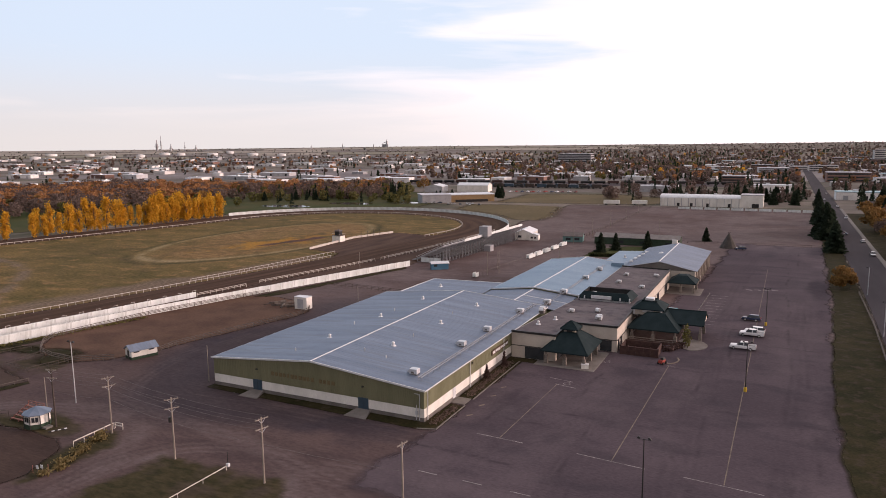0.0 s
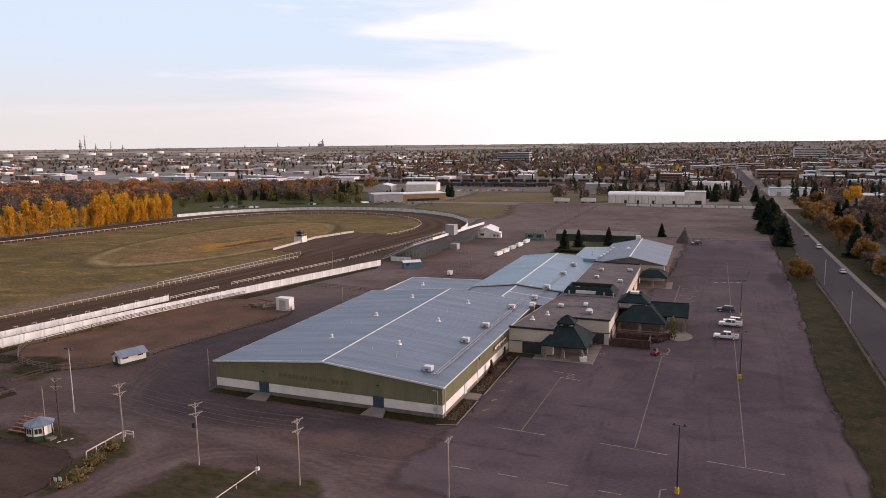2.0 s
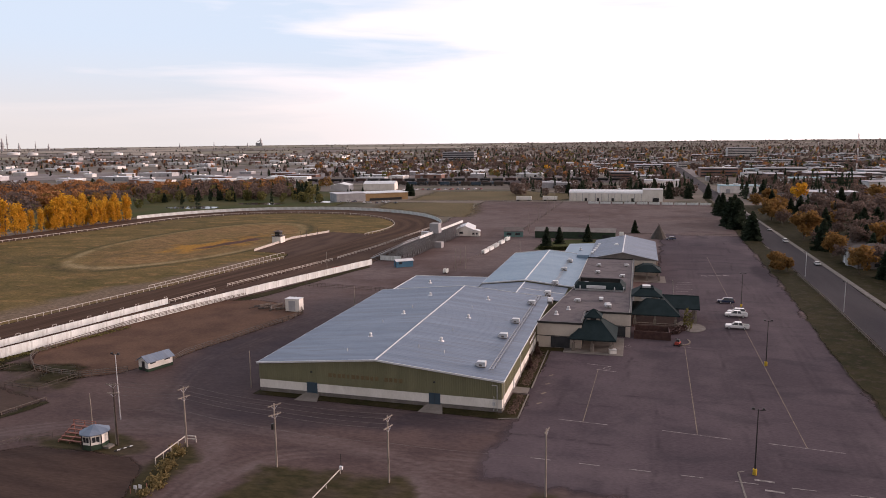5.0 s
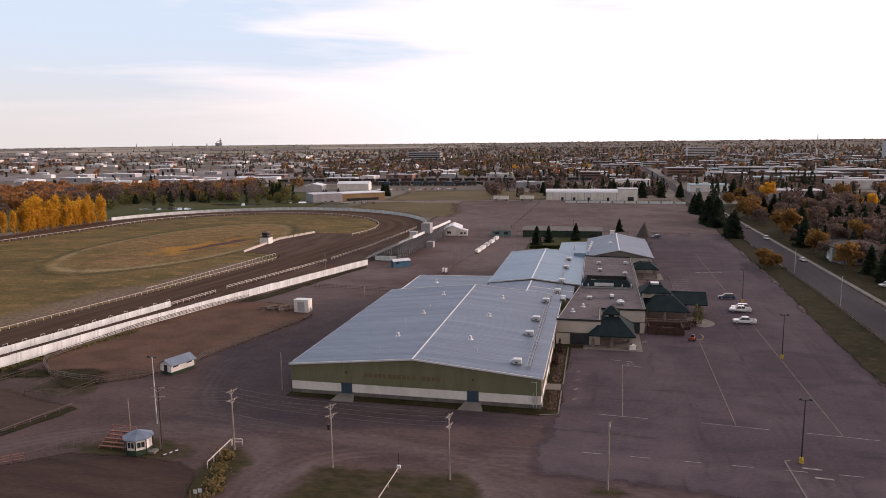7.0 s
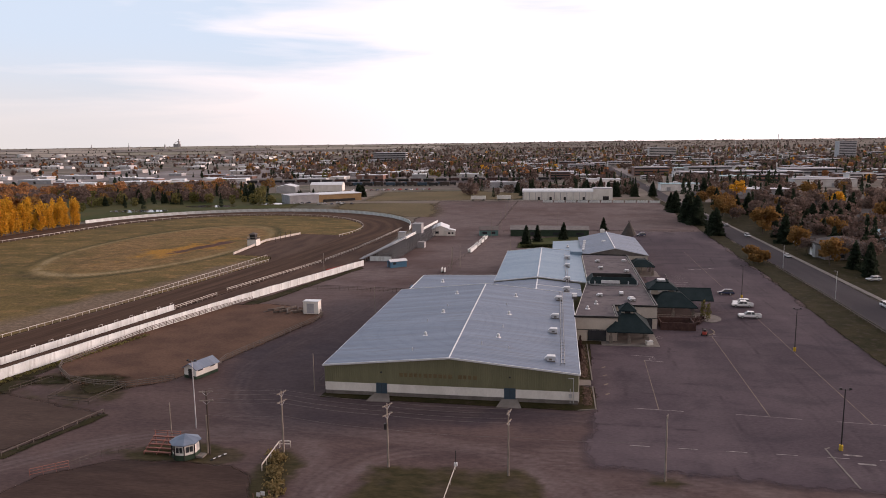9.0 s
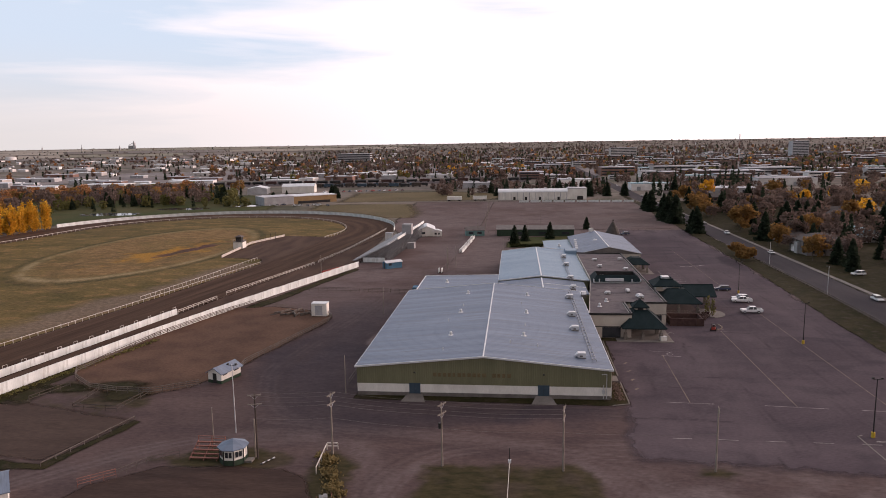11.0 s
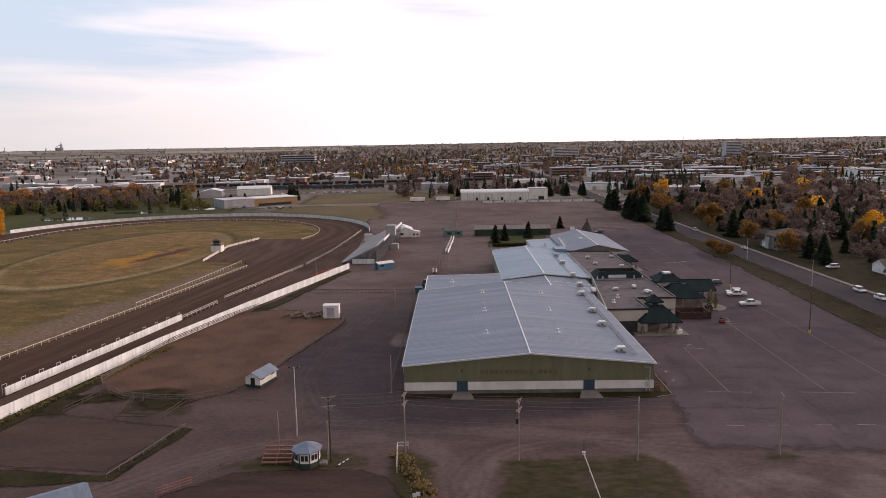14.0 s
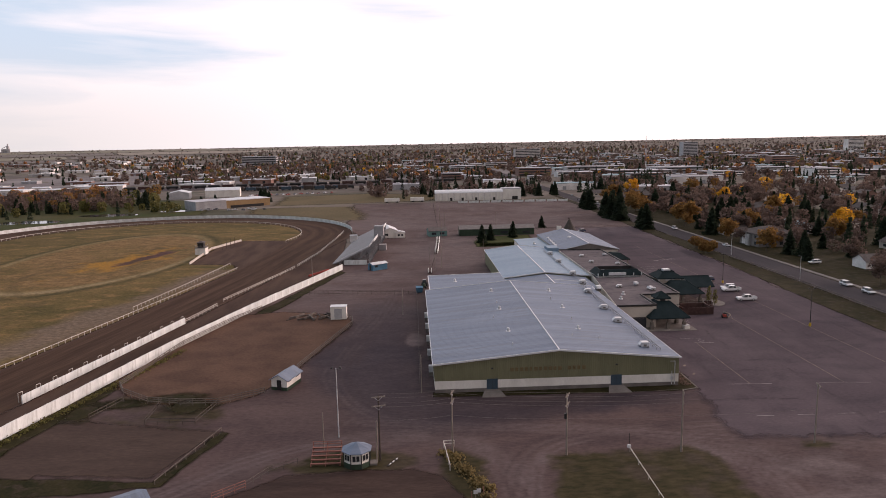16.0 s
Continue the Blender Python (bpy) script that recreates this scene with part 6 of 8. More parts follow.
part("shaft", Geo().tube((0, 0, 0), (0.1, 0, 6.6), 0.15, 0.13, 8), M_WOOD, stub)
for k, (dz, ox) in enumerate(((-0.1, 0.9), (-0.1, -0.9), (-1.6, 0.8), (-1.6, -0.8), (-4.2, 0))):
    wires = thing("overhead_cable", pose(0, 0, 0), "thin sagging overhead cable between poles", "cable", "overhead cables")
    for j, ((x0, y0, h0), (x1, y1, h1)) in enumerate(zip(LINE, LINE[1:])):
        if j == 3 and dz > -4:
            continue
        path = []
        for s in range(9):
            f = s / 8
            q = (x0 + (x1 - x0) * f, y0 + (y1 - y0) * f + ox, h0 + (h1 - h0) * f + dz - 0.8 * 4 * f * (1 - f) * 0.35)
            path.append(q)
        part("span", Geo().sweep(path, 0.026, 0.026), M_CONC, wires)


def lamp_pole(x, y, h, heads=2, base=False, material=None, turn=0, name="lamp_post", label="tall slender lamp post with two floodlights"):
    p = thing(name, pose(x, y, 0, 0, 0, turn), label, "lamp post", "lamp posts")
    part("shaft", Geo().tube((0, 0, 0), (0, 0, h), 0.12, 0.07, 8), material or M_GALV, p)
    if base:
        part("base", Geo().tube((0, 0, 0), (0, 0, 0.95), 0.33, 0.3, 12), M_YEL, p, "yellow concrete base")
    if heads:
        part("bracket", Geo().beam((-0.7, 0, h - 0.1), (0.7, 0, h - 0.1), 0.08), M_BLACK, p)
        for s in (-1, 1)[:heads]:
            part("floodlight", Geo().hexa([(s * 0.8 - 0.2, -0.18, h - 0.05), (s * 0.8 + 0.2, -0.18, h - 0.05), (s * 0.8 + 0.2, 0.18, h - 0.05), (s * 0.8 - 0.2, 0.18, h - 0.05)],
                                            [(s * 0.65 - 0.14, -0.14, h + 0.25), (s * 0.65 + 0.14, -0.14, h + 0.25), (s * 0.65 + 0.14, 0.14, h + 0.25), (s * 0.65 - 0.14, 0.14, h + 0.25)]), M_BLACK, p)
    return p


lamp_pole(-124, 87, 12.5)
for x, y, h in ((-126, 82.3, 6.5), (-109.3, 107.8, 8.0), (-113.9, 174, 8.0), (-117, 160, 0.1)):
    if h > 1:
        lamp_pole(x, y, h, 0, name="plain_pole", label="plain grey timber pole", material=M_WOOD)
for x, y in ((-4.9, 147.9), (-15.2, 92.2), (-2.6, 206)):
    lamp_pole(x, y, 10.3, 2, True, M_BLACK, label="dark parking lot lamp post with yellow base")
for x, y, h in ((-148, 228, 9), (-103.5, 262, 7), (-101.8, 247, 9), (-99, 252, 9), (-80, 270, 9), (-69, 330, 10), (-95, 345, 9), (-92, 372, 11), (-93, 420, 11), (-94, 470, 11), (-95, 520, 11), (-60, 390, 9), (26.3, 262, 9), (25.0, 206, 9)):
    lamp_pole(x, y, h, 1 if x > 0 else 0, name="yard_pole", label="thin grey yard pole", material=M_WOOD if x < 0 else M_GALV)

# fences of the near paddocks
rail_fence("paddock_fence", [(-173.6, 117), (-171, 112.5), (-164, 106.8), (-157, 105), (-149.5, 104.6), (-141.5, 110)], 1.4, "weathered plank paddock fence", 2.6, (0.4, 0.7, 1.0), 0.1, M_FENCE, category="fence")
rail_fence("paddock_fence", [(-133.6, 140), (-128, 163), (-128.3, 168.5), (-133, 176)], 1.4, "weathered plank paddock fence", 2.6, (0.4, 0.7, 1.0), 0.1, M_FENCE, category="fence")
rail_fence("paddock_fence", [(-136.6, 119.5), (-137.2, 125), (-133.6, 140)], 1.4, "weathered plank paddock fence", 2.6, (0.4, 0.7, 1.0), 0.1, M_FENCE, category="fence")
rail_fence("paddock_fence", [(-173.6, 117), (-170, 148), (-164, 170), (-158, 186)], 1.3, "dark plank fence beside the white wall", 2.6, (0.4, 0.7, 1.0), 0.1, M_FENCE, category="fence")
for pts in (((-172, 99), (-169.2, 108)), ((-160.5, 95.8), (-160.9, 106)), ((-151.1, 95.1), (-149.6, 104)), ((-160.5, 95.8), (-151.1, 95.1))):
    rail_fence("pen_fence", list(pts), 1.2, "dark low plank fence of the small pens", 2.4, (0.5, 1.0), 0.08, M_DKWOOD, category="fence")
rail_fence("pen_fence", [(-150.2, 72), (-145.4, 91.5)], 0.8, "low pale plank edging of the paddock", 3, (0.9,), 0.1, M_FENCE, category="fence")
rail_fence("ring_fence", [(-140, 66), (-136, 69.5)], 1.4, "red pipe gate of the riding ring", 1.6, (0.35, 0.7, 1.0), 0.07, M_FADEDRED, category="fence")
rail_fence("ring_fence", [(-136, 69.5), (-133.5, 74), (-129.5, 77)], 1.2, "grey pipe fence of the riding ring", 2, (0.55, 1.0), 0.06, M_FENCE, category="fence")
rail_fence("corner_rail", [(-105.4, 72.8), (-106.0, 81.2)], 1.1, "white corner rail beside the lane", 1.9, (1.0,), 0.12, M_RAIL, category="fence")
rail_fence("corner_rail", [(-106.0, 81.5), (-104.2, 81.6)], 1.1, "white corner rail beside the lane", 1.5, (0.55, 1.0), 0.12, M_RAIL, category="fence")
rail_fence("lawn_rail", [(-75.8, 77.2), (-76.2, 58)], 0.7, "long white pipe rail across the lawn", 4.5, (1.0,), 0.09, M_RAIL, category="fence")
sig = thing("gate_post", pose(-75.8, 77.6, 0), "thin dark gate post with white box", "post")
part("shaft", Geo().tube((0, 0, 0), (0, 0, 3.0), 0.06, 0.05, 6), M_BLACK, sig)
part("box", Geo().box(-0.25, 0.25, -0.2, 0.2, 0.5, 1.0), M_TRIM, sig)
stick = thing("striped_bar", pose(-114.4, 76.3, 0, 0, 0, 60), "black and white striped barrier bar", "barrier")
for i in range(6):
    part("stripe", Geo().box(-1.5 + i * 0.5, -1.0 + i * 0.5, -0.06, 0.06, 0.12, 0.26), M_TRIM if i % 2 else M_BLACK, stick)
part("feet", Geo().box(-1.3, -1.15, -0.2, 0.2, 0, 0.12).box(1.15, 1.3, -0.2, 0.2, 0, 0.12), M_BLACK, stick)
for x, y in ((-102.2, 64.3), (-101.7, 64.7)):
    sg = thing("notice_sign", pose(x, y, 0), "small white notice on a post", "sign", "notice signs")
    part("post", Geo().box(-0.04, 0.04, -0.04, 0.04, 0, 1.1), M_WOOD, sg)
    part("board", Geo().box(-0.3, 0.3, -0.07, -0.04, 0.6, 1.2), M_TRIM, sg)
for x, y in ((-102.8, 63.9), (-101.0, 65.2)):
    sg = thing("red_stake", pose(x, y, 0), "short red marker stake", "stake", "marker stakes")
    part("stake", Geo().tube((0, 0, 0), (0, 0, 1.2), 0.06, 0.05, 6), M_FADEDRED, sg)
for i in range(16):
    lg = thing("timber_beam", pose(-146 + 0.8 * i + RNG.normal(0, 0.6), 174 + RNG.uniform(-3.2, 4.0), 0.02 + 0.0 * i, 0, 0, RNG.uniform(20, 150)), "discarded weathered timber in a loose pile", "timber", "scrap timbers")
    part("plank", Geo().box(-2.0, 2.0, -0.16, 0.16, 0, 0.28 + 0.25 * (i % 3)), M_FENCE if i % 3 else M_DKWOOD, lg)
for i in range(5):
    rp = thing("red_barrier", pose(-150.5 + i * 1.25, 241 + i * 2.6, 0, 0, 0, 64), "stack of red barrier panels by the wall", "barrier", "red barriers")
    part("panel", Geo().box(-1.4, 1.4, -0.35, 0.35, 0, 0.7, 0.08), M_RED, rp)

# equipment against the hall's far side
dump = thing("waste_skip", pose(-108.6, 206, 0), "blue steel waste skip beside the hall", "skip")
part("bin", Geo().hexa([(-1, -1.6, 0.1), (1, -1.6, 0.1), (1, 1.6, 0.1), (-1, 1.6, 0.1)], [(-1.2, -1.9, 1.7), (1.2, -1.9, 1.7), (1.2, 1.9, 1.7), (-1.2, 1.9, 1.7)]), M_PORTA, dump)
part("rim", Geo().beam((-1.25, -1.9, 1.72), (1.25, -1.9, 1.72), 0.12).beam((-1.25, 1.9, 1.72), (1.25, 1.9, 1.72), 0.12), M_BLUE, dump)
rail_fence("side_fence", [(-109.6, 112), (-109.4, 168), (-109.6, 200)], 1.5, "thin wire fence along the hall", 3.5, (0.5, 1.0), 0.07, M_FENCE, category="fence")
for i in range(5):
    au = thing("wall_unit", pose(HX0 - 0.5, 118 + i * 12, 0), "grey wall-mounted air unit", "air unit", "wall units")
    part("casing", Geo().soft(-0.45, 0.5, -0.6, 0.6, 1.0, 2.4), M_GALV, au)
    part("bracket", Geo().box(-0.4, 0.5, -0.5, 0.5, 0.0, 1.0), M_CONC, au)


def tractor(x, y):
    t = thing("tractor", pose(x, y, 0, 0, 0, 80), "dark tractor parked behind the hall", "tractor")
    part("body", Geo().box(-1.6, 0.6, -0.45, 0.45, 0.7, 1.5, 0.06).box(-1.9, -1.6, -0.35, 0.35, 0.5, 1.3), M_DKGREEN, t)
    part("cab", Geo().hexa([(0.2, -0.7, 1.2), (1.7, -0.7, 1.2), (1.7, 0.7, 1.2), (0.2, 0.7, 1.2)], [(0.35, -0.6, 2.7), (1.6, -0.6, 2.7), (1.6, 0.6, 2.7), (0.35, 0.6, 2.7)]), M_GLASS, t)
    for xx, r in ((1.2, 0.85), (-1.3, 0.5)):
        for s in (-1, 1):
            part("wheel", Geo().tube((xx, s * 0.65, r), (xx, s * 1.05, r), r, r, 14), M_TYRE, t)


tractor(-106.8, 213)


def vehicle(m, paint, kind, label, group="parked cars"):
    """A road vehicle, front towards -x: pickup, suv or car."""
    v = thing(kind if kind != "suv" else "sport_utility_car", m, label, "pickup" if kind == "pickup" else "car", group)
    ln_, hw = (5.9, 1.0) if kind == "pickup" else ((4.9, 0.95) if kind == "suv" else (4.5, 0.9))
    x0 = -ln_ / 2
    hood, belt, top = {"pickup": (1.15, 1.2, 1.92), "suv": (1.05, 1.1, 1.78), "car": (0.9, 0.95, 1.45)}[kind]
    cab0, cab1, cab2, cab3 = {"pickup": (-1.35, -0.55, 1.05, 1.25), "suv": (-1.2, -0.5, 1.9, 2.35), "car": (-1.1, -0.2, 1.1, 1.9)}[kind]
    gg = Geo()
    gg.hexa([(x0, -hw + 0.08, 0.42), (ln_ / 2, -hw + 0.04, 0.45), (ln_ / 2, hw - 0.04, 0.45), (x0, hw - 0.08, 0.42)],
            [(x0 + 0.05, -hw + 0.04, 0.8), (ln_ / 2, -hw, 0.85), (ln_ / 2, hw, 0.85), (x0 + 0.05, hw - 0.04, 0.8)])
    if kind == "pickup":
        gg.hexa([(x0 + 0.05, -hw + 0.04, 0.8), (cab3, -hw, 0.84), (cab3, hw, 0.84), (x0 + 0.05, hw - 0.04, 0.8)],
                [(x0 + 0.2, -hw + 0.14, hood - 0.05), (cab3, -hw + 0.06, belt), (cab3, hw - 0.06, belt), (x0 + 0.2, hw - 0.14, hood - 0.05)])
        gg.box(cab3, ln_ / 2, -hw, -hw + 0.12, 0.85, 1.25).box(cab3, ln_ / 2, hw - 0.12, hw, 0.85, 1.25).box(ln_ / 2 - 0.1, ln_ / 2, -hw + 0.12, hw - 0.12, 0.85, 1.25)
    else:
        gg.hexa([(x0 + 0.05, -hw + 0.04, 0.8), (ln_ / 2, -hw, 0.84), (ln_ / 2, hw, 0.84), (x0 + 0.05, hw - 0.04, 0.8)],
                [(x0 + 0.25, -hw + 0.14, hood - 0.08), (ln_ / 2 - 0.08, -hw + 0.08, belt), (ln_ / 2 - 0.08, hw - 0.08, belt), (x0 + 0.25, hw - 0.14, hood - 0.08)])
    body = part("body", gg, paint, v)
    part("glasshouse", Geo().hexa([(cab0, -hw + 0.1, belt - 0.02), (cab3, -hw + 0.1, belt - 0.02), (cab3, hw - 0.1, belt - 0.02), (cab0, hw - 0.1, belt - 0.02)],
                                  [(cab1, -hw + 0.26, top - 0.06), (cab2, -hw + 0.26, top - 0.06), (cab2, hw - 0.26, top - 0.06), (cab1, hw - 0.26, top - 0.06)]), M_GLASS, v, "dark window band")
    part("cab_roof", Geo().box(cab1 - 0.04, cab2 + 0.04, -hw + 0.24, hw - 0.24, top - 0.06, top, 0.05), paint, v)
    for s in (-1, 1):
        part("pillar", Geo().beam(((cab1 + cab2) / 2, s * (hw - 0.1), belt), ((cab1 + cab2) / 2, s * (hw - 0.25), top - 0.05), 0.12, 0.06), paint, v)
        part("headlight", Geo().box(x0 - 0.01, x0 + 0.12, s * (hw - 0.3) - 0.18, s * (hw - 0.3) + 0.18, 0.66, 0.82), M_LAMP_W, v)
        part("tail_light", Geo().box(ln_ / 2 - 0.05, ln_ / 2 + 0.02, s * (hw - 0.15) - 0.09, s * (hw - 0.15) + 0.09, 0.8, 1.1), M_LAMP_R, v)
        part("mirror", Geo().box(cab0 + 0.35, cab0 + 0.5, s * (hw + 0.1) - 0.1, s * (hw + 0.1) + 0.1, belt, belt + 0.2), M_BLACK, v)
        for xx in (x0 + 0.95, ln_ / 2 - 1.15):
            r = 0.38 if kind != "car" else 0.32
            w = part("wheel", Geo().tube((xx, s * (hw - 0.2), r), (xx, s * (hw + 0.03), r), r, r, 16), M_TYRE, v)
            part("rim", Geo().tube((xx, s * (hw + 0.025), r), (xx, s * (hw + 0.045), r), r * 0.6, r * 0.55, 12), M_GALV, w)
    part("bumper", Geo().box(x0 - 0.08, x0 + 0.1, -hw + 0.1, hw - 0.1, 0.42, 0.62).box(ln_ / 2 - 0.05, ln_ / 2 + 0.1, -hw + 0.1, hw - 0.1, 0.45, 0.62), M_BLACK, v)
    if kind == "pickup":
        part("bed_floor", Geo().box(cab3 + 0.02, ln_ / 2 - 0.1, -hw + 0.12, hw - 0.12, 0.86, 0.9), M_BLACK, v, "black bed liner")
    return v


vehicle(pose(-7.0, 179.4, 0.05, 0, 0, -3), M_CARW, "pickup", "white crew cab pickup parked on the lot")
vehicle(pose(-5.6, 192.9, 0.05, 0, 0, -4), M_CARW, "pickup", "white pickup parked on the lot")
vehicle(pose(-5.0, 196.4, 0.05, 0, 0, -4), M_CARW, "suv", "white sport utility car on the lot")
vehicle(pose(-6.4, 210.3, 0.05, 0, 0, -5), M_CARB, "suv", "navy blue car parked on the lot")
vehicle(pose(-28.6, 206, 0.05, 0, 0, 3), M_CARW, "car", "white car beside the entrance")
vehicle(pose(-28.2, 209.6, 0.05, 0, 0, 3), M_CART, "suv", "teal car beside the entrance")
for x, y, pt, k, r in ((36.0, 288, M_CARW, "car", 90), (36.4, 354, M_CARW, "suv", 90), (35.4, 196, M_CARW, "suv", 90), (35.2, 184, M_CARW, "suv", 90), (36.5, 400, M_CARG, "car", 92), (49, 238, M_CARW, "suv", 10), (31, 430, M_CARB, "car", 90), (37, 520, M_CARG, "suv", 90), (31, 560, M_CARB, "suv", 90), (37, 610, M_CARW, "car", 90), (31, 680, M_CARG, "car", 90), (36, 760, M_CARW, "car", 90), (31, 820, M_CARB, "car", 90)):
    vehicle(pose(x, y, 0.075, 0, 0, r), pt, k, "car standing on the street", "cars on the street")
vehicle(pose(-17, 352, 0.05, 0, 0, 20), M_CARB, "suv", "dark car beside the timber tipi")

tip = thing("tipi", pose(-22.6, 357, 0), "dark weathered timber tipi frame", "tipi")
part("cover", Geo().tube((0, 0, 0), (0, 0, 6.6), 4.2, 0.5, 12), M_CANVAS, tip)
for i in range(6):
    a = i * math.pi / 3
    part("pole", Geo().tube((4.1 * math.cos(a), 4.1 * math.sin(a), 0), (-0.7 * math.cos(a), -0.7 * math.sin(a), 7.7), 0.09, 0.06, 5), M_DKWOOD, tip)

rq = thing("red_utility_cart", pose(-22.9, 159.6, 0.05, 0, 0, 70), "small red machine parked by the kerb", "machine")
part("body", Geo().box(-0.9, 0.9, -0.55, 0.55, 0.35, 1.0, 0.1), M_RED, rq)
part("engine", Geo().box(-0.2, 0.8, -0.4, 0.4, 1.0, 1.5, 0.1), M_BLACK, rq)
part("roll_bar", Geo().beam((-0.6, -0.5, 0.9), (-0.6, -0.5, 1.9), 0.07).beam((-0.6, 0.5, 0.9), (-0.6, 0.5, 1.9), 0.07).beam((-0.6, -0.5, 1.9), (-0.6, 0.5, 1.9), 0.07), M_BLACK, rq)
for xx in (-0.6, 0.6):
    for s in (-1, 1):
        part("wheel", Geo().tube((xx, s * 0.5, 0.33), (xx, s * 0.75, 0.33), 0.33, 0.33, 10), M_TYRE, rq)
cb = thing("white_crate", pose(-38.0, 149.2, 0.16, 0, 0, 15), "white crate beside the pavilion", "crate")
part("crate", Geo().soft(-0.8, 0.8, -0.6, 0.6, 0, 0.9), M_WHITE, cb)
part("lid", Geo().box(-0.85, 0.85, -0.65, 0.65, 0.9, 0.97), M_TRIM, cb)

# painted markings: each a thin strip on the asphalt
def stripe(x0, y0, x1, y1, w, material, z=0.068, what="faded painted parking line"):
    d = Vector((x1 - x0, y1 - y0)).normalized()
    o = Vector((-d.y, d.x)) * w / 2
    s = part("road_marking", Geo().face((x0 - o.x, y0 - o.y, z), (x0 + o.x, y0 + o.y, z), (x1 + o.x, y1 + o.y, z), (x1 - o.x, y1 - o.y, z)), material)
    me = s.data
    me.flip_normals() if me.polygons[0].normal.z < 0 else None
    return tagged(s, what, "road marking", "road markings", "structure")


stripe(-41.6, 106.1, -40.6, 136.8, 0.17, M_PAINT_Y)
stripe(-22.3, 105.3, -21.3, 158.6, 0.17, M_PAINT_Y)
stripe(-5.6, 104.2, -4.2, 300, 0.17, M_PAINT_Y)
for x0, y0, x1, y1 in ((-46, 106.4, -37.2, 105.9), (-28, 105.7, -17, 104.7), (-11.3, 104.4, -0.2, 103.4), (-43.2, 140.1, -38.0, 139.2), (-41, 136.6, -36.4, 135.7), (-22, 159, -19.8, 158.4), (-22.4, 161, -20.0, 160.6)):
    stripe(x0, y0, x1, y1, 0.2, M_PAINT_W)
for i in range(8):
    x = -48.5 + i * 7.55
    stripe(x, 89.6 - 0.12 * i, x + 3.2, 89.5 - 0.12 * i, 0.2, M_PAINT_W, 0.09)
stripe(-17.6, 92.3, -16.6, 92.9, 0.25, M_PAVE, 0.09)
stripe(-17.5, 92.4, -17.4, 79, 0.28, M_PAVE, 0.09)
stripe(-15.5, 90.4, -12.8, 90.2, 0.5, M_PAINT_W, 0.092)
stripe(-14.5, 87.4, -12.0, 87.2, 0.5, M_PAINT_W, 0.092)
for i in range(11):
    stripe(-21.0 + 0.12 * i, 201 + 4.0 * i, -15.6 + 0.12 * i, 201.1 + 4.0 * i, 0.24, M_PAINT_W)
    tagged(part("wheel_stop", Geo().box(-21.9 + 0.12 * i, -21.6 + 0.12 * i, 201.5 + 4.0 * i, 204.2 + 4.0 * i, 0.05, 0.2, 0.04), M_PAVE), "pale concrete wheel stop", "wheel stop", "wheel stops")
for i in range(4):
    stripe(-8 + i * 2.6, 255 + 0.8 * i, -10 + i * 2.6, 255.5 + 0.8 * i, 0.9, M_PAINT_W)
    stripe(-50.8 + 0.1 * i, 113 + 5.6 * i, -50.0 + 0.1 * i, 114 + 5.6 * i, 0.5, M_PAINT_Y)


def wheel_mark(x, y, s):
    ring_ = [(x + s * math.cos(a * math.pi / 6), y + s * math.sin(a * math.pi / 6)) for a in range(12)]
    for a, b in zip(ring_, ring_[1:] + ring_[:1]):
        stripe(*a, *b, 0.16, M_PAINT_W, 0.07, "worn white accessible-parking symbol")
    stripe(x + 0.2 * s, y + s, x + 0.5 * s, y + 2.4 * s, 0.18, M_PAINT_W, 0.07, "worn white accessible-parking symbol")


wheel_mark(-38.8, 137.6, 0.7)
wheel_mark(-34.6, 156.0, 0.7)
for x0, x1, y0, y1 in ((-53.3, -53.0, 104.8, 117.4), (-53.2, -52.9, 121.2, 148)):
    k = part("kerb", Geo().box(x0, x1, y0, y1, 0, 0.16, 0.03), M_PAVE)
    tagged(k, "pale concrete kerb of the planting bed", "kerb", kind="structure")
k = part("kerb", Geo().hexa([(-56.5, 104.0, 0), (-56.5, 103.7, 0), (-53.0, 104.8, 0), (-53.3, 105.0, 0)][::-1], [(-56.5, 104.0, 0.16), (-56.5, 103.7, 0.16), (-53.0, 104.8, 0.16), (-53.3, 105.0, 0.16)][::-1]), M_PAVE)
tagged(k, "pale concrete kerb at the hall's corner", "kerb", kind="structure")
for x in (37.7, 38.2):
    k = part("kerb" if x < 37.9 else "pavement", Geo().box(x - (0.1 if x < 37.9 else 0.3), x + (0.1 if x < 37.9 else 1.3), 60, 600, 0, 0.14 if x < 37.9 else 0.12), M_CONC)
    tagged(k, "grey concrete street kerb" if x < 37.9 else "pale concrete pavement slab", "kerb" if x < 37.9 else "pavement", kind="structure")
rail_fence("street_fence", [(21.6, 84), (22.3, 162), (23.8, 217), (23.8, 262)], 1.1, "pale wooden rail fence along the street", 3.0, (0.55, 1.0), 0.13, M_FENCE, category="fence")

gabled("grey_roofed_shed", pose(-151.5, 58.5, 0, 0, 0, -52), 7.5, 10, 3.0, 4.4, M_WHITE, M_ROOF, "white shed with grey metal roof by the paddock", "shed")

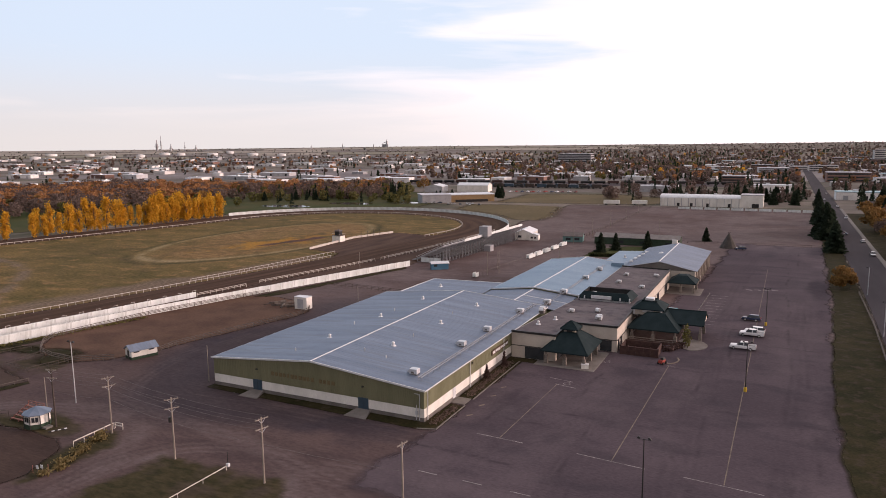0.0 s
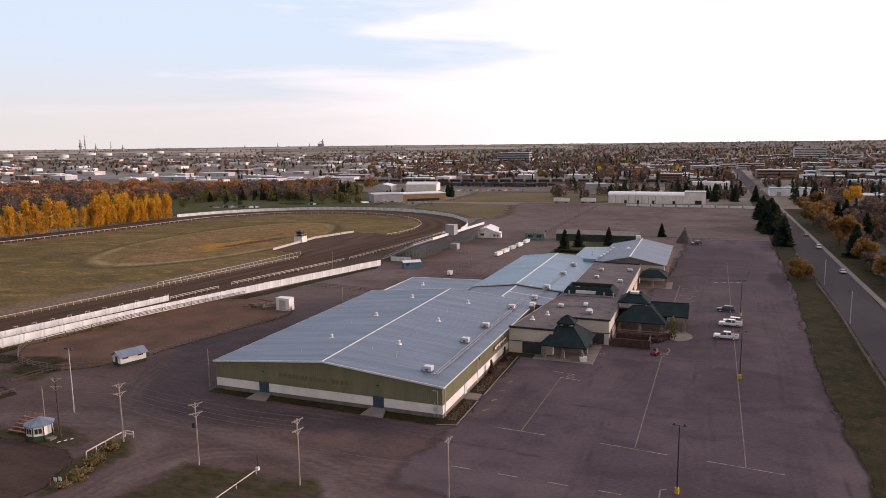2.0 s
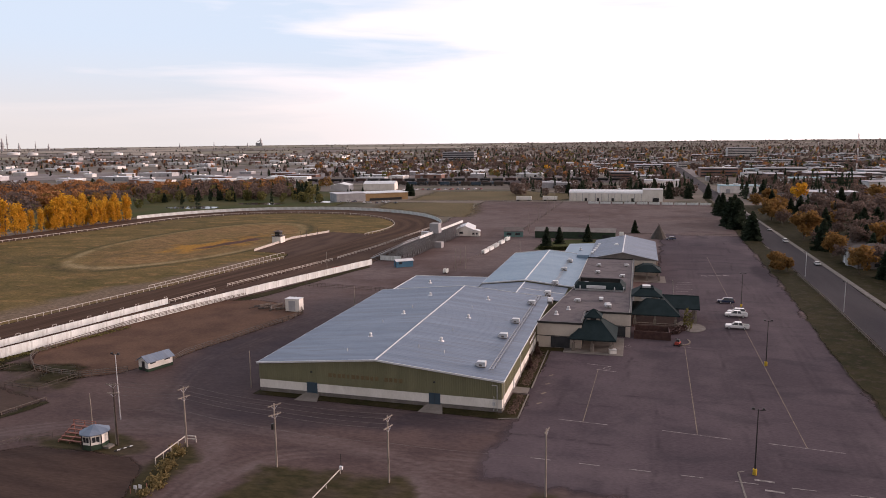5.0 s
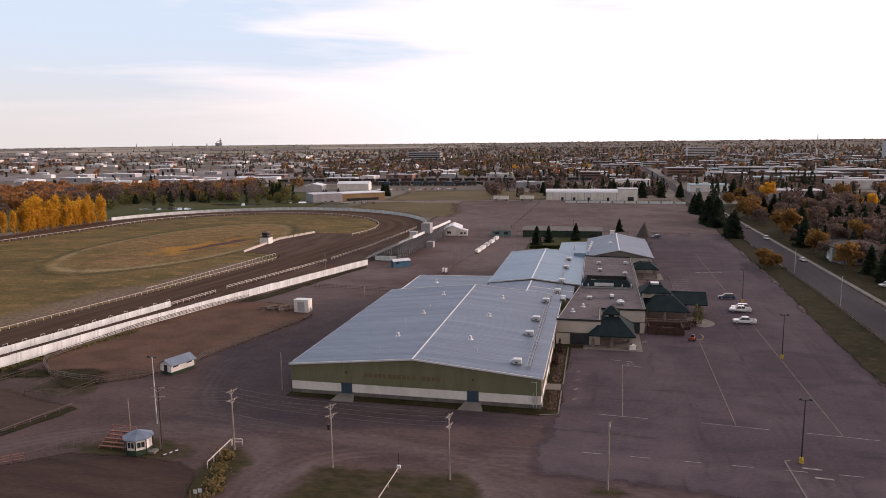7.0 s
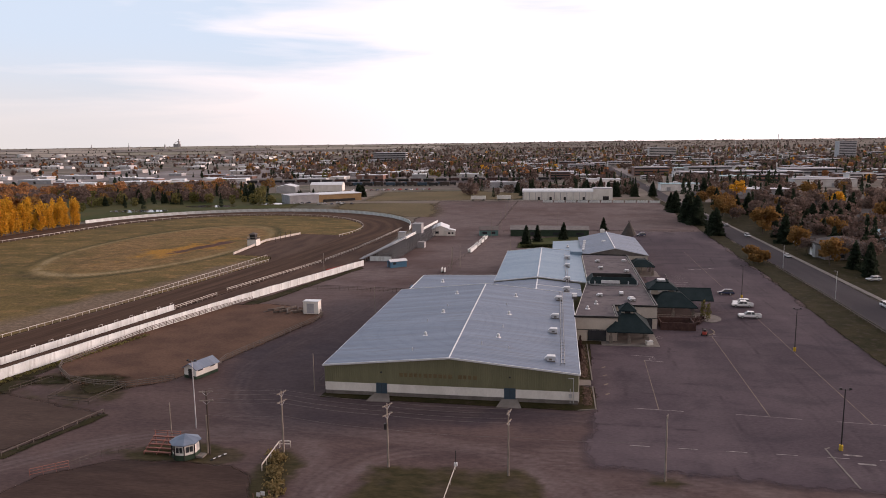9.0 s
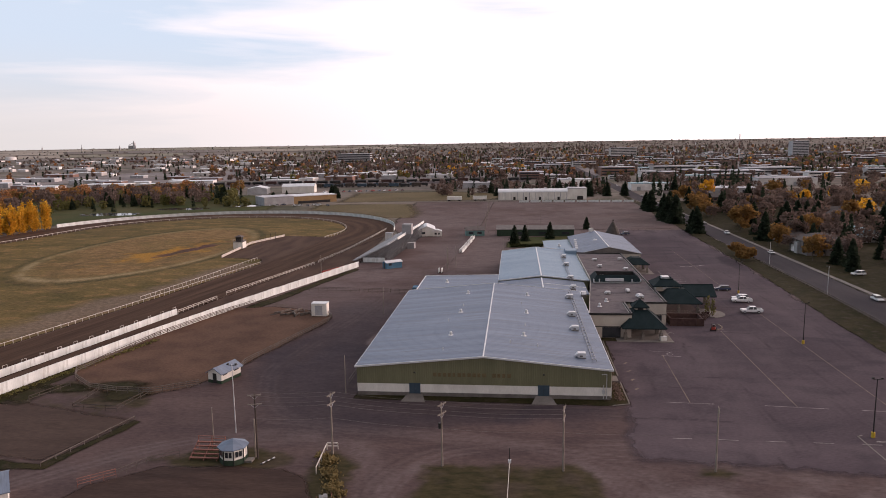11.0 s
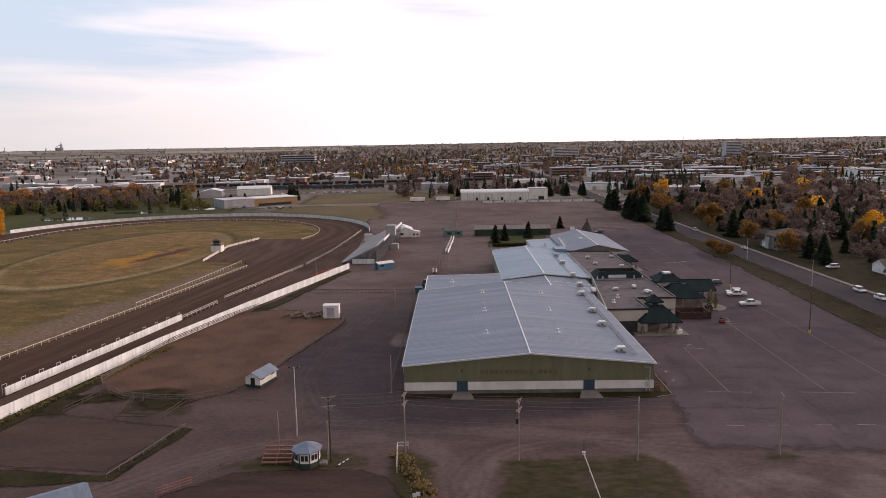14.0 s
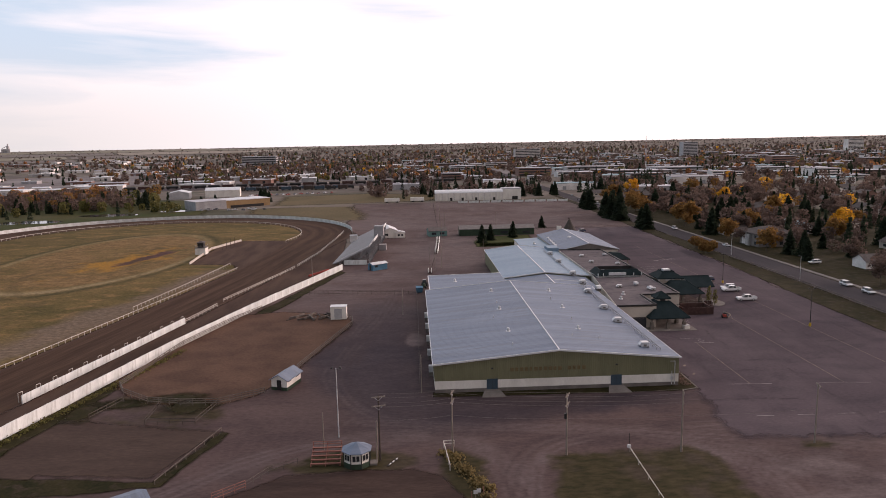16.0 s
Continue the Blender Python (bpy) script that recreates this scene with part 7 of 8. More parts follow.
# ---- trees ----
def quads(centres, sizes, rng, flat=0.0):
    """Small leaf clumps: crooked four-cornered leaves at the given centres."""
    n = len(centres)
    a = rng.normal(size=(n, 3))
    a /= np.linalg.norm(a, axis=1)[:, None]
    b = np.cross(a, rng.normal(size=(n, 3)))
    b /= np.linalg.norm(b, axis=1)[:, None]
    a[:, 2] *= 1 - flat
    s = sizes[:, None]
    v = np.stack([centres - a * s - b * s * 0.6, centres + a * s * 0.9 - b * s * 0.8, centres + a * s * 1.1 + b * s * 0.7, centres - a * s * 0.8 + b * s], axis=1)
    return v.reshape(-1, 3)


def quad_mesh(name, v, material):
    n = len(v) // 4
    me = bpy.data.meshes.new(name)
    me.vertices.add(len(v))
    me.vertices.foreach_set("co", np.asarray(v, dtype=np.float32).ravel())
    me.loops.add(len(v))
    me.loops.foreach_set("vertex_index", np.arange(len(v), dtype=np.int32))
    me.polygons.add(n)
    me.polygons.foreach_set("loop_start", np.arange(0, 4 * n, 4, dtype=np.int32))
    me.update(calc_edges=True)
    me.materials.append(material)
    return me


def crown_points(shape, n, rng):
    """Clump centres of a crown in a unit box: z from 0 to 1, radius about 0.5."""
    if shape == "spruce":
        z = rng.beta(1.0, 1.5, n)
        tier = np.abs(((z * 9) % 1) - 0.35)
        r = (1 - z) ** 0.85 * (0.52 - 0.22 * tier) * np.sqrt(rng.uniform(0.25, 1, n))
        a = rng.uniform(0, 2 * math.pi, n)
        ph = rng.uniform(0, 2 * math.pi, 12)[np.clip((z * 11).astype(int), 0, 11)]
        r = r * (0.92 + 0.24 * np.sin(3 * a + ph) + 0.16 * np.sin(5 * a + 2 * ph)) * (1 - z + 0.02) ** -0.12
        lean = rng.normal(0, 0.02, 2)
        return np.stack([r * np.cos(a) + lean[0] * z, r * np.sin(a) + lean[1] * z, z - 0.12 * r + 0.02 * np.sin(2 * a + ph)], 1)
    if shape == "poplar":
        k = 20
        cz = rng.uniform(0.16, 0.95, k)
        cr = 0.30 * np.sin(np.clip(cz * 1.05, 0, 1) * math.pi) ** 0.5 * rng.uniform(0.2, 1, k)
        ca = rng.uniform(0, 2 * math.pi, k)
        c = np.stack([cr * np.cos(ca), cr * np.sin(ca), cz], 1)
        i = rng.integers(0, k, n)
        return c[i] + rng.normal(size=(n, 3)) * np.array([0.085, 0.085, 0.075])
    k = 26
    u = rng.normal(size=(k, 3))
    u /= np.linalg.norm(u, axis=1)[:, None]
    c = u * rng.uniform(0.45, 1.0, (k, 1)) * np.array([0.42, 0.42, 0.34]) * rng.uniform(0.8, 1.15, (k, 1)) + np.array([0, 0, 0.6])
    i = rng.integers(0, k, n)
    d = rng.normal(size=(n, 3))
    d /= np.linalg.norm(d, axis=1)[:, None]
    return c[i] + d * rng.uniform(0.3, 1.0, (n, 1)) ** 0.5 * 0.14


def make_tree(name, shape, material, h, w, n, size, label, seed, group):
    rng = np.random.default_rng(seed)
    t = thing(name, pose(0, 0, 0), label, "tree", group)
    tk = Geo()
    bend = Vector((rng.normal(0, 0.02) * h, rng.normal(0, 0.02) * h, 0))
    top = 0.97 if shape == "spruce" else 0.7
    tk.tube((0, 0, -0.1), (bend.x, bend.y, h * 0.35), 0.018 * h, 0.012 * h, 7).tube((bend.x, bend.y, h * 0.35), (bend.x * 1.4, bend.y * 1.4, h * top), 0.012 * h, 0.003 * h, 7)
    if shape != "spruce":
        for i in range(9):
            a, z = rng.uniform(0, 2 * math.pi), rng.uniform(0.22, 0.5)
            up = rng.uniform(0.2, 0.4) if shape != "poplar" else rng.uniform(0.3, 0.45)
            out = w * (rng.uniform(0.22, 0.4) if shape != "poplar" else 0.15)
            p = Vector((bend.x, bend.y, h * z))
            q = Vector((bend.x + out * math.cos(a), bend.y + out * math.sin(a), h * min(z + up, 0.92)))
            tk.tube(p, q, 0.007 * h, 0.002 * h, 5)
            for _ in range(2):
                f = rng.uniform(0.4, 0.8)
                e = q + Vector(rng.normal(0, 0.09, 3)) * w + Vector((0, 0, 0.05 * h))
                tk.tube(p.lerp(q, f), e, 0.003 * h, 0.001 * h, 4)
    part("trunk", tk, M_BARK, t)
    c = crown_points(shape, n, rng) * np.array([w, w, h])
    c[:, 2] = np.maximum(c[:, 2], 0.25)
    me = quad_mesh("crown", quads(c, rng.uniform(0.6, 1.3, n) * size, rng, 0.35 if shape == "spruce" else 0.0), material)
    ob = new("crown", me)
    ob.parent = t
    return t


def stand_of(protos, places, rng, smin=0.8, smax=1.2):
    """Copies of a few grown trees at the given places; the first ones take the originals themselves."""
    for i, (x, y) in enumerate(places):
        p = protos[i % len(protos)]
        s = rng.uniform(smin, smax)
        m = pose(x, y, 0, 0, 0, rng.uniform(0, 360))
        if i < len(protos):
            p.matrix_basis = m
        else:
            q = copy_thing(p, m)
            q.scale = (s, s, s * rng.uniform(0.92, 1.1))


rt = np.random.default_rng(21)
gold = [make_tree("poplar_tree", "poplar", M_GOLD, 17, 8.2, 1500, 0.30, "tall golden autumn poplar beside the race track", 30 + i, "golden poplars") for i in range(5)]
spots = []
for i in range(40):
    f = i / 39
    x, y = -393 + 23 * f + rt.normal(0, 1.3), 218 + 168 * f + rt.normal(0, 1.0)
    if not (0.16 < f < 0.2):
        spots.append((x, y))
for i in range(14):
    f = i / 13
    spots.append((-372 - 10 * rt.uniform() - 3, 330 + 60 * f))
for i in range(16):
    spots.append((-408 - 1.4 * i, 212 - 9 * i))
order = rt.permutation(len(spots))
stand_of(gold, [spots[i] for i in order], rt, 0.62, 1.15)

spruce = [make_tree("spruce_tree", "spruce", M_SPRUCE, 11.5, 7.6, 1900, 0.42, "tall dark green spruce tree", 60 + i, "spruces") for i in range(4)]
sp = []
for _ in range(46):
    sp.append((rt.uniform(50, 210), rt.uniform(190, 560)))
sp += [(52, 262), (55, 256), (50.5, 246), (58, 300), (60, 306), (72, 250), (47, 330), (49.5, 352), (76, 226), (85, 236)]
for _ in range(26):
    sp.append((-100 + rt.uniform(0, 130), rt.uniform(615, 680)))
for _ in range(20):
    f = rt.uniform()
    sp.append((-470 + 230 * f, 545 + 80 * f + rt.normal(0, 18)))
stand_of(spruce, sp, rt, 0.6, 1.15)
for i, (x, y, k) in enumerate(((21.8, 359, 1.25), (22.8, 363, 1.1), (21.4, 367, 1.0), (21, 405, 1.5), (22.6, 410, 1.35), (18.6, 416, 1.4), (20.4, 421, 1.55), (22, 428, 1.45), (19.6, 434, 1.35), (21.4, 442, 1.3), (20.4, 478, 1.3), (21, 487, 1.2), (19.5, 494, 1.1), (65, 468, 1.25), (63, 396, 1.15), (80, 393, 1.2), (87, 395, 1.25), (85, 368, 1.15), (68, 625, 1.4), (107, 546, 1.3))):
    q = copy_thing(spruce[i % 4], pose(x, y, 0, 0, 0, 77 * i))
    q.scale = (k * 1.05, k * 1.05, k)
for i, (x, y, k) in enumerate(((-75.5, 321, 0.8), (-70.2, 329, 0.72), (-57.2, 338, 0.75), (-34.6, 377, 0.62))):
    q = copy_thing(spruce[i], pose(x, y, 0, 0, 0, 90 * i))
    q.scale = (k, k, k)

amber = [make_tree("elm_tree", "broad", M_AMBER, 11, 12, 1500, 0.36, "broad amber autumn elm", 80 + i, "street elms") for i in range(3)]
ab = [(52, 388), (47, 312), (46, 270), (58, 498), (49, 440), (50, 540), (96, 300), (120, 260), (70, 420), (140, 350), (90, 480), (128, 420), (160, 300), (74, 345), (104, 380)]
stand_of(amber, ab, rt, 0.8, 1.1)
for i, (x, y, k) in enumerate(((46.5, 365, 1.35), (46.5, 455, 1.35), (61, 560, 1.2), (146, 600, 1.3))):
    q = copy_thing(amber[i % 3], pose(x, y, 0, 0, 0, 60 * i))
    q.scale = (k * 1.15, k * 1.15, k)
yellow = [make_tree("maple_tree", "broad", M_GOLD, 12, 13, 1500, 0.36, "broad yellow autumn maple among the houses", 88, "yellow maples")]
stand_of(yellow, [(139, 520), (118, 330), (92, 610)], rt, 0.9, 1.2)
bare = [make_tree("ash_tree", "broad", M_TWIG, 10.5, 11, 1300, 0.26, "half-bare brown ash tree", 100 + i, "bare street trees") for i in range(4)]
bb = [(47.5, 196), (51, 186), (46, 172), (60, 210), (56, 282), (46, 296), (66, 240), (78, 200), (88, 215), (48, 340), (55, 360), (47, 420), (52, 470), (62, 330), (70, 290), (58, 176), (70, 168)]
for _ in range(60):
    bb.append((rt.uniform(62, 230), rt.uniform(170, 570)))
stand_of(bare, bb, rt, 0.75, 1.15)
bush = [make_tree("shrub", "broad", M_AMBER, 4.6, 4.8, 700, 0.24, "rust-orange autumn shrub on the verge", 120 + i, "verge shrubs") for i in range(2)]
stand_of(bush, [(17.4, 271), (18.6, 268.5), (20.4, 283), (21.6, 279), (22.0, 271), (20.6, 286)], rt, 0.9, 1.4)
thin = [make_tree("young_aspen", "poplar", M_OLEAF, 5.2, 2.4, 200, 0.16, "thin young aspen in the island planting", 130, "young aspens")]
stand_of(thin, [(-20.0, 177), (-31.4, 201), (-19.2, 174.6)], rt, 0.8, 1.1)
cone = [make_tree("cypress_shrub", "spruce", M_RUST, 3.4, 1.6, 500, 0.16, "rust-brown columnar shrub by the hall wall", 140, "columnar shrubs")]
stand_of(cone, [(-55.2, 133.4), (-54.9, 143)], rt, 0.8, 1.0)


def scrub(name, pts, h, n, size, material, label, category="shrubs"):
    rng = np.random.default_rng(len(name) + n)
    c = np.array([pts[rng.integers(0, len(pts))] for _ in range(n)], dtype=float)
    c = np.concatenate([c + rng.normal(0, 0.5, c.shape), rng.uniform(0.05, h, (n, 1))], 1)
    ob = new(name, quad_mesh(name, quads(c, rng.uniform(0.6, 1.3, n) * size, rng), material))
    return tagged(ob, label, category, kind="stuff")


scrub("hedge", [(-77 + i * 0.6, 308 + 0.07 * i) for i in range(32)], 1.5, 2600, 0.2, M_HEDGE, "clipped dark green hedge by the lawn", "hedge")
scrub("dry_grass", [(-106 + 0.45 * i + 0.5 * (i % 3), 78.5 - 1.2 * i + 0.4 * (i % 4)) for i in range(13)], 0.7, 1500, 0.16, M_DRYTUFT, "clumps of long dry grass at the corner", "grass")
scrub("bed_plants", [(-54.6, 123 + i) for i in range(24)] + [(-54.5, 107 + i) for i in range(9)], 0.45, 1500, 0.12, M_TWIG, "withered plants in the bed", "plants")
scrub("patio_plants", [(-23.5 + 0.3 * i, 170 + 0.6 * i) for i in range(10)] + [(-32 + i, 171.5) for i in range(8)], 1.1, 1600, 0.16, M_RUST, "dark red-brown shrubs by the patio", "shrubs")
scrub("wall_weeds", [(-184 + 0.265 * (i * 2.0) - 0.0, 84 + i * 2.0) for i in range(30)], 0.5, 1600, 0.16, M_OLEAF, "weeds along the white wall", "weeds")
lawn = region("tree_lawn", [(-80, 306), (-78, 330), (-66, 345), (-48, 346), (-50, 308)], 0.08, M_GOLF, "green lawn among the spruces", "grass", feather=2, wobble=1)

# far woods: one object for each colour
def far_woods(name, material, label, zones, size, parts_n, seed, dense=3.6):
    """zones: bearing from, to (degrees right of +y), nearest and farthest radius, number, height, spread power."""
    rng = np.random.default_rng(seed)
    allv = []
    for a0, a1, r0, r1, n, h, power in zones:
        az = np.radians(rng.uniform(a0, a1, n))
        r = r0 + (r1 - r0) * rng.uniform(0, 1, n) ** power
        x, y = -50 + r * np.sin(az), r * np.cos(az)
        keep = ~((x > 20) & (x < 46) & (y < 1500)) & ~((x > -160) & (x < 62) & (y < 606)) & ~((x > -560) & (x < -40) & (y > 790) & (y < 945)) & ~((x > -310) & (x < -225) & (y > 540) & (y < 720))
        clear = np.array([noise.noise((px * 0.006, py * 0.006, seed)) for px, py in zip(x, y)]) > -0.22
        keep &= clear | (r < 900)
        x, y = x[keep], y[keep]
        z = np.array([rise(px, py) for px, py in zip(x, y)])
        n = len(x)
        hh = h * rng.uniform(0.65, 1.25, n)
        dist = np.hypot(x + 50, y)
        for i in range(n):
            k = int(parts_n * dense) if dist[i] < 1000 else parts_n if dist[i] < 1300 else (parts_n * 2 // 3 if dist[i] < 2000 else parts_n // 3)
            if name.startswith("far_spruces"):
                u = rng.uniform(0, 1, k) ** 1.3
                rad = (1 - u) * hh[i] * 0.2 * np.sqrt(rng.uniform(0.2, 1, k))
            else:
                u = 0.12 + 0.85 * rng.uniform(0, 1, k)
                rad = np.sqrt(np.clip(1 - (2 * u - 1.1) ** 2, 0.05, 1)) * hh[i] * 0.48 * np.sqrt(rng.uniform(0.15, 1, k))
            ang = rng.uniform(0, 2 * math.pi, k)
            c = np.stack([x[i] + rad * np.cos(ang), y[i] + rad * np.sin(ang), z[i] + u * hh[i]], 1)
            s = rng.uniform(0.7, 1.3, k) * size * hh[i] / h * (0.53 if k > parts_n else 1.0 if k == parts_n else (1.2 if k > parts_n // 2 else 1.7))
            allv.append(quads(c, s, rng))
    ob = new(name, quad_mesh(name, np.concatenate(allv), material))
    return tagged(ob, label, "trees", kind="stuff")


far_woods("far_russet_woods", M_OAK, "dense russet autumn woods", [(-64, -41, 640, 930, 750, 10, 1.0), (-41, -28, 760, 900, 110, 9, 1.0), (-24, 62, 1000, 3000, 420, 7.5, 1.3), (-22, 60, 950, 1900, 160, 8, 1.0), (-62, -24, 1200, 2800, 120, 7, 1.0)], 1.25, 46, 201)
far_woods("far_bare_woods", M_TWIG, "greyish brown half-bare woods", [(-66, -46, 560, 980, 480, 11, 1.0), (-44, -27, 640, 860, 160, 10, 1.0), (-26, 62, 960, 3100, 2400, 7.5, 1.3), (-22, 60, 950, 1900, 1000, 8, 1.0), (-9, 14, 640, 900, 120, 9, 1.0), (14, 62, 230, 1000, 620, 9, 0.8), (-62, -24, 1300, 2800, 260, 7, 1.0)], 1.15, 46, 202)
far_woods("far_amber_woods", M_AMBER, "scattered amber trees over the town", [(-46, -24, 620, 840, 30, 10, 1.0), (-26, 62, 980, 3000, 260, 7.5, 1.3), (-22, 60, 950, 1800, 80, 8, 1.0), (12, 62, 480, 1000, 60, 9, 1.0), (-60, -42, 600, 800, 26, 9, 1.0)], 1.15, 46, 203)
far_woods("far_gold_trees", M_GOLD, "a few golden trees over the town", [(-24, 62, 900, 3000, 45, 8, 1.2), (16, 62, 420, 900, 24, 9, 1.0), (-58, -40, 560, 640, 8, 10, 1.0)], 1.1, 40, 204)
far_woods("far_olive_woods", M_OLEAF, "olive and dull green trees", [(-62, -24, 580, 880, 170, 8, 1.0), (-26, 62, 980, 3000, 700, 7.5, 1.3)], 1.15, 40, 205)
far_woods("far_spruces", M_SPRUCE, "dark spruces scattered through the town", [(-37, -25, 600, 760, 38, 11, 1.0), (-24, 62, 950, 3000, 1300, 9, 1.2), (-10, 60, 950, 1800, 360, 10, 1.0), (-8, 16, 620, 900, 120, 13, 1.0), (14, 62, 240, 1000, 330, 12, 0.9), (-62, -26, 900, 2400, 120, 10, 1.0)], 1.1, 34, 206)
far_woods("far_town_canopy", M_TOWNLEAF, "dull brown canopy of trees over the far town", [(-16, 62, 1600, 3200, 3900, 6.5, 1.0), (-14, 62, 3100, 4500, 2600, 4.5, 1.0), (-62, -16, 1900, 3300, 600, 6, 1.0), (-66, -12, 3300, 4700, 420, 4, 1.0), (-24, 62, 960, 1600, 450, 7.5, 1.0)], 1.1, 36, 207)
far_woods("far_spruces_beyond", M_SPRUCE, "dark spruces in the far town", [(-24, 62, 1500, 3100, 1300, 8, 1.0), (-14, 62, 3100, 4400, 500, 5, 1.0), (-66, -20, 2600, 4300, 160, 7, 1.0), (-50, -24, 1700, 2800, 160, 7, 1.0)], 1.0, 30, 208)

# ---- town and distance ----
rb = np.random.default_rng(55)
M_STUBBLE = mat("pale_stubble_field", (0.27, 0.235, 0.195), (0.33, 0.285, 0.24), scale=0.01, fine=0.08, grain=0.12, spec=0.04)
M_FALLOW = mat("dark_fallow_field", (0.17, 0.148, 0.132), (0.21, 0.18, 0.16), scale=0.01, fine=0.08, grain=0.12, spec=0.04)
M_PASTURE = mat("dull_pasture", (0.21, 0.19, 0.145), (0.25, 0.225, 0.175), scale=0.01, fine=0.08, grain=0.12, spec=0.04)


def field(az0, az1, r0, r1, material, label):
    """One farm field between two bearings and two distances, lying on the far rise."""
    fg = Geo()
    for j in range(7):
        for i in range(9):
            az, r = radians(az0 + (az1 - az0) * i / 8), r0 + (r1 - r0) * j / 6
            x, y = -50 + r * math.sin(az), r * math.cos(az)
            fg.v.append((x, y, rise(x, y) + 1.6))
    fg.f += [(j * 9 + i, j * 9 + i + 1, (j + 1) * 9 + i + 1, (j + 1) * 9 + i) for j in range(6) for i in range(8)]
    tagged(part("field", fg, material, smooth=True), label, "field", kind="structure")


for r0, r1 in ((2650, 2950), (2990, 3350), (3390, 3800), (3840, 4300), (4340, 4899)):
    az = -66.0
    while az < -12:
        wide = rb.uniform(5, 15)
        c = rb.integers(0, 4)
        if az < (-24 if r0 < 3200 else -12):
            field(az, az + wide, r0 + rb.uniform(0, 60), r1, (M_STUBBLE, M_STUBBLE, M_FALLOW, M_PASTURE)[c], ("pale stubble field out on the prairie", "pale stubble field out on the prairie", "dark fallow field out on the prairie", "dull pasture out on the prairie")[c])
        az += wide + 0.25


def block(x, y, w, d, h, turn, wall, roof, label, name="warehouse", bands=0, group="town buildings", z=None):
    """A flat-roofed commercial building with parapet, window bands and roof plant."""
    t = thing(name, pose(x, y, rise(x, y) - 0.2 if z is None else z, 0, 0, turn), label, "building", group)
    part("wall", Geo().box(-w / 2, w / 2, -d / 2, d / 2, 0, h), wall, t)
    part("roof", Geo().box(-w / 2 - 0.3, w / 2 + 0.3, -d / 2 - 0.3, d / 2 + 0.3, h, h + 0.5, 0.1), roof, t)
    for i in range(bands):
        z0 = (i + 0.35) * h / bands
        part("window_band", Geo().box(-w / 2 + 1, w / 2 - 1, -d / 2 - 0.12, -d / 2, z0, z0 + h / bands * 0.45).box(w / 2, w / 2 + 0.12, -d / 2 + 1, d / 2 - 1, z0, z0 + h / bands * 0.45), M_GLASS, t)
    if not bands:
        k = max(1, int(w // 14))
        for i in range(k):
            x0 = -w / 2 + (i + 0.5) * w / k
            part("loading_door", Geo().box(x0 - 1.8, x0 + 1.8, -d / 2 - 0.1, -d / 2, 0, min(4, h * 0.7)), M_DARK if i % 2 else M_GREYW, t)
    if w > 18:
        part("roof_plant", Geo().box(-w * 0.2, -w * 0.1, -1.5, 1.5, h + 0.5, h + 2.0, 0.1), M_GALV, t)
    return t


def polar(az, r):
    return -50 + r * math.sin(radians(az)), r * math.cos(radians(az))


def free(x, y, rad):
    if 14 < x < 52 and y < 1500:
        return False
    if all(math.hypot(x - a, y - b) > rad + c for a, b, c in TAKEN):
        TAKEN.append((x, y, rad))
        return True
    return False


TAKEN = [(-260, 590, 45), (-320, 690, 40), (-50, 592, 60)]

# the nearer landmarks beyond the lots
arena = thing("white_arena", pose(-52, 594, 0), "long white metal building with arched roof", "building")
part("wall", Geo().box(-38, 22, -9, 9, 0, 6.6), M_WHITE, arena)
sl = Geo()
bow = [(-9.2 * math.cos(math.pi * i / 10), 6.6 + 2.6 * math.sin(math.pi * i / 10)) for i in range(11)]
nb = len(bow)
sl.v += [(-38.3, y, z) for y, z in bow] + [(22, y, z) for y, z in bow]
sl.f += [(i, nb + i, nb + i + 1, i + 1) for i in range(nb - 1)] + [tuple(range(nb)), tuple(range(2 * nb - 1, nb - 1, -1))]
part("arched_roof", sl, M_TRIM, arena, "pale arched roof")
for i in range(12):
    part("bay_post", Geo().box(-37.6 + i * 5.3, -37.2 + i * 5.3, -9.35, -9, 0, 6.4), M_GREYW, arena)
for x in (-24, -14, -2, 14):
    part("door", Geo().box(x - 1, x + 1, -9.1, -8.98, 0, 2.6), M_DARK, arena)
ah = part("head_block", Geo().box(22, 38, -8, 9, 0, 9.4), M_WHITE, arena, "taller cream head block")
part("head_roof", Geo().box(21.8, 38.2, -8.2, 9.2, 9.4, 9.9), M_FLATR, arena)
part("head_opening", Geo().box(30, 35, -8.1, -7.98, 0, 3), M_DARK, arena)
for i in range(3):
    part("roof_vent", Geo().box(-20 + i * 22, -18 + i * 22, -0.8, 0.8, 9.0, 10.1), M_GALV, arena)
for i in range(10):
    x = -68 + i * 9.4
    bd = thing("advert_board", pose(x, 556.5 - 0.3 * i, 0), "low white board fence along the far lot", "board", "far white boards")
    part("board", Geo().box(-4.1, 4.1, -0.08, 0.08, 0.3, 2.0), M_BOARD, bd)
    part("foot", Geo().box(-3.5, -3.3, -0.4, 0.4, 0, 0.35).box(3.3, 3.5, -0.4, 0.4, 0, 0.35), M_DKWOOD, bd)
for x, y, l in ((-128, 580, 13), (-106, 583, 12)):
    tr_ = thing("semi_trailer", pose(x, y, 0), "white box trailer on the far lot", "trailer", "trailers")
    part("box", Geo().soft(-l / 2, l / 2, -1.3, 1.3, 1.0, 3.9), M_WHITE, tr_)
    part("axle", Geo().box(-l / 2 + 1, -l / 2 + 3, -1.2, 1.2, 0, 1.0).box(l / 2 - 3, l / 2 - 1, -1.2, 1.2, 0, 1.0), M_TYRE, tr_)
tan = thing("tan_hall", pose(-262, 578, 0, 0, 0, 38), "low tan and grey commercial hall with white roof", "building")
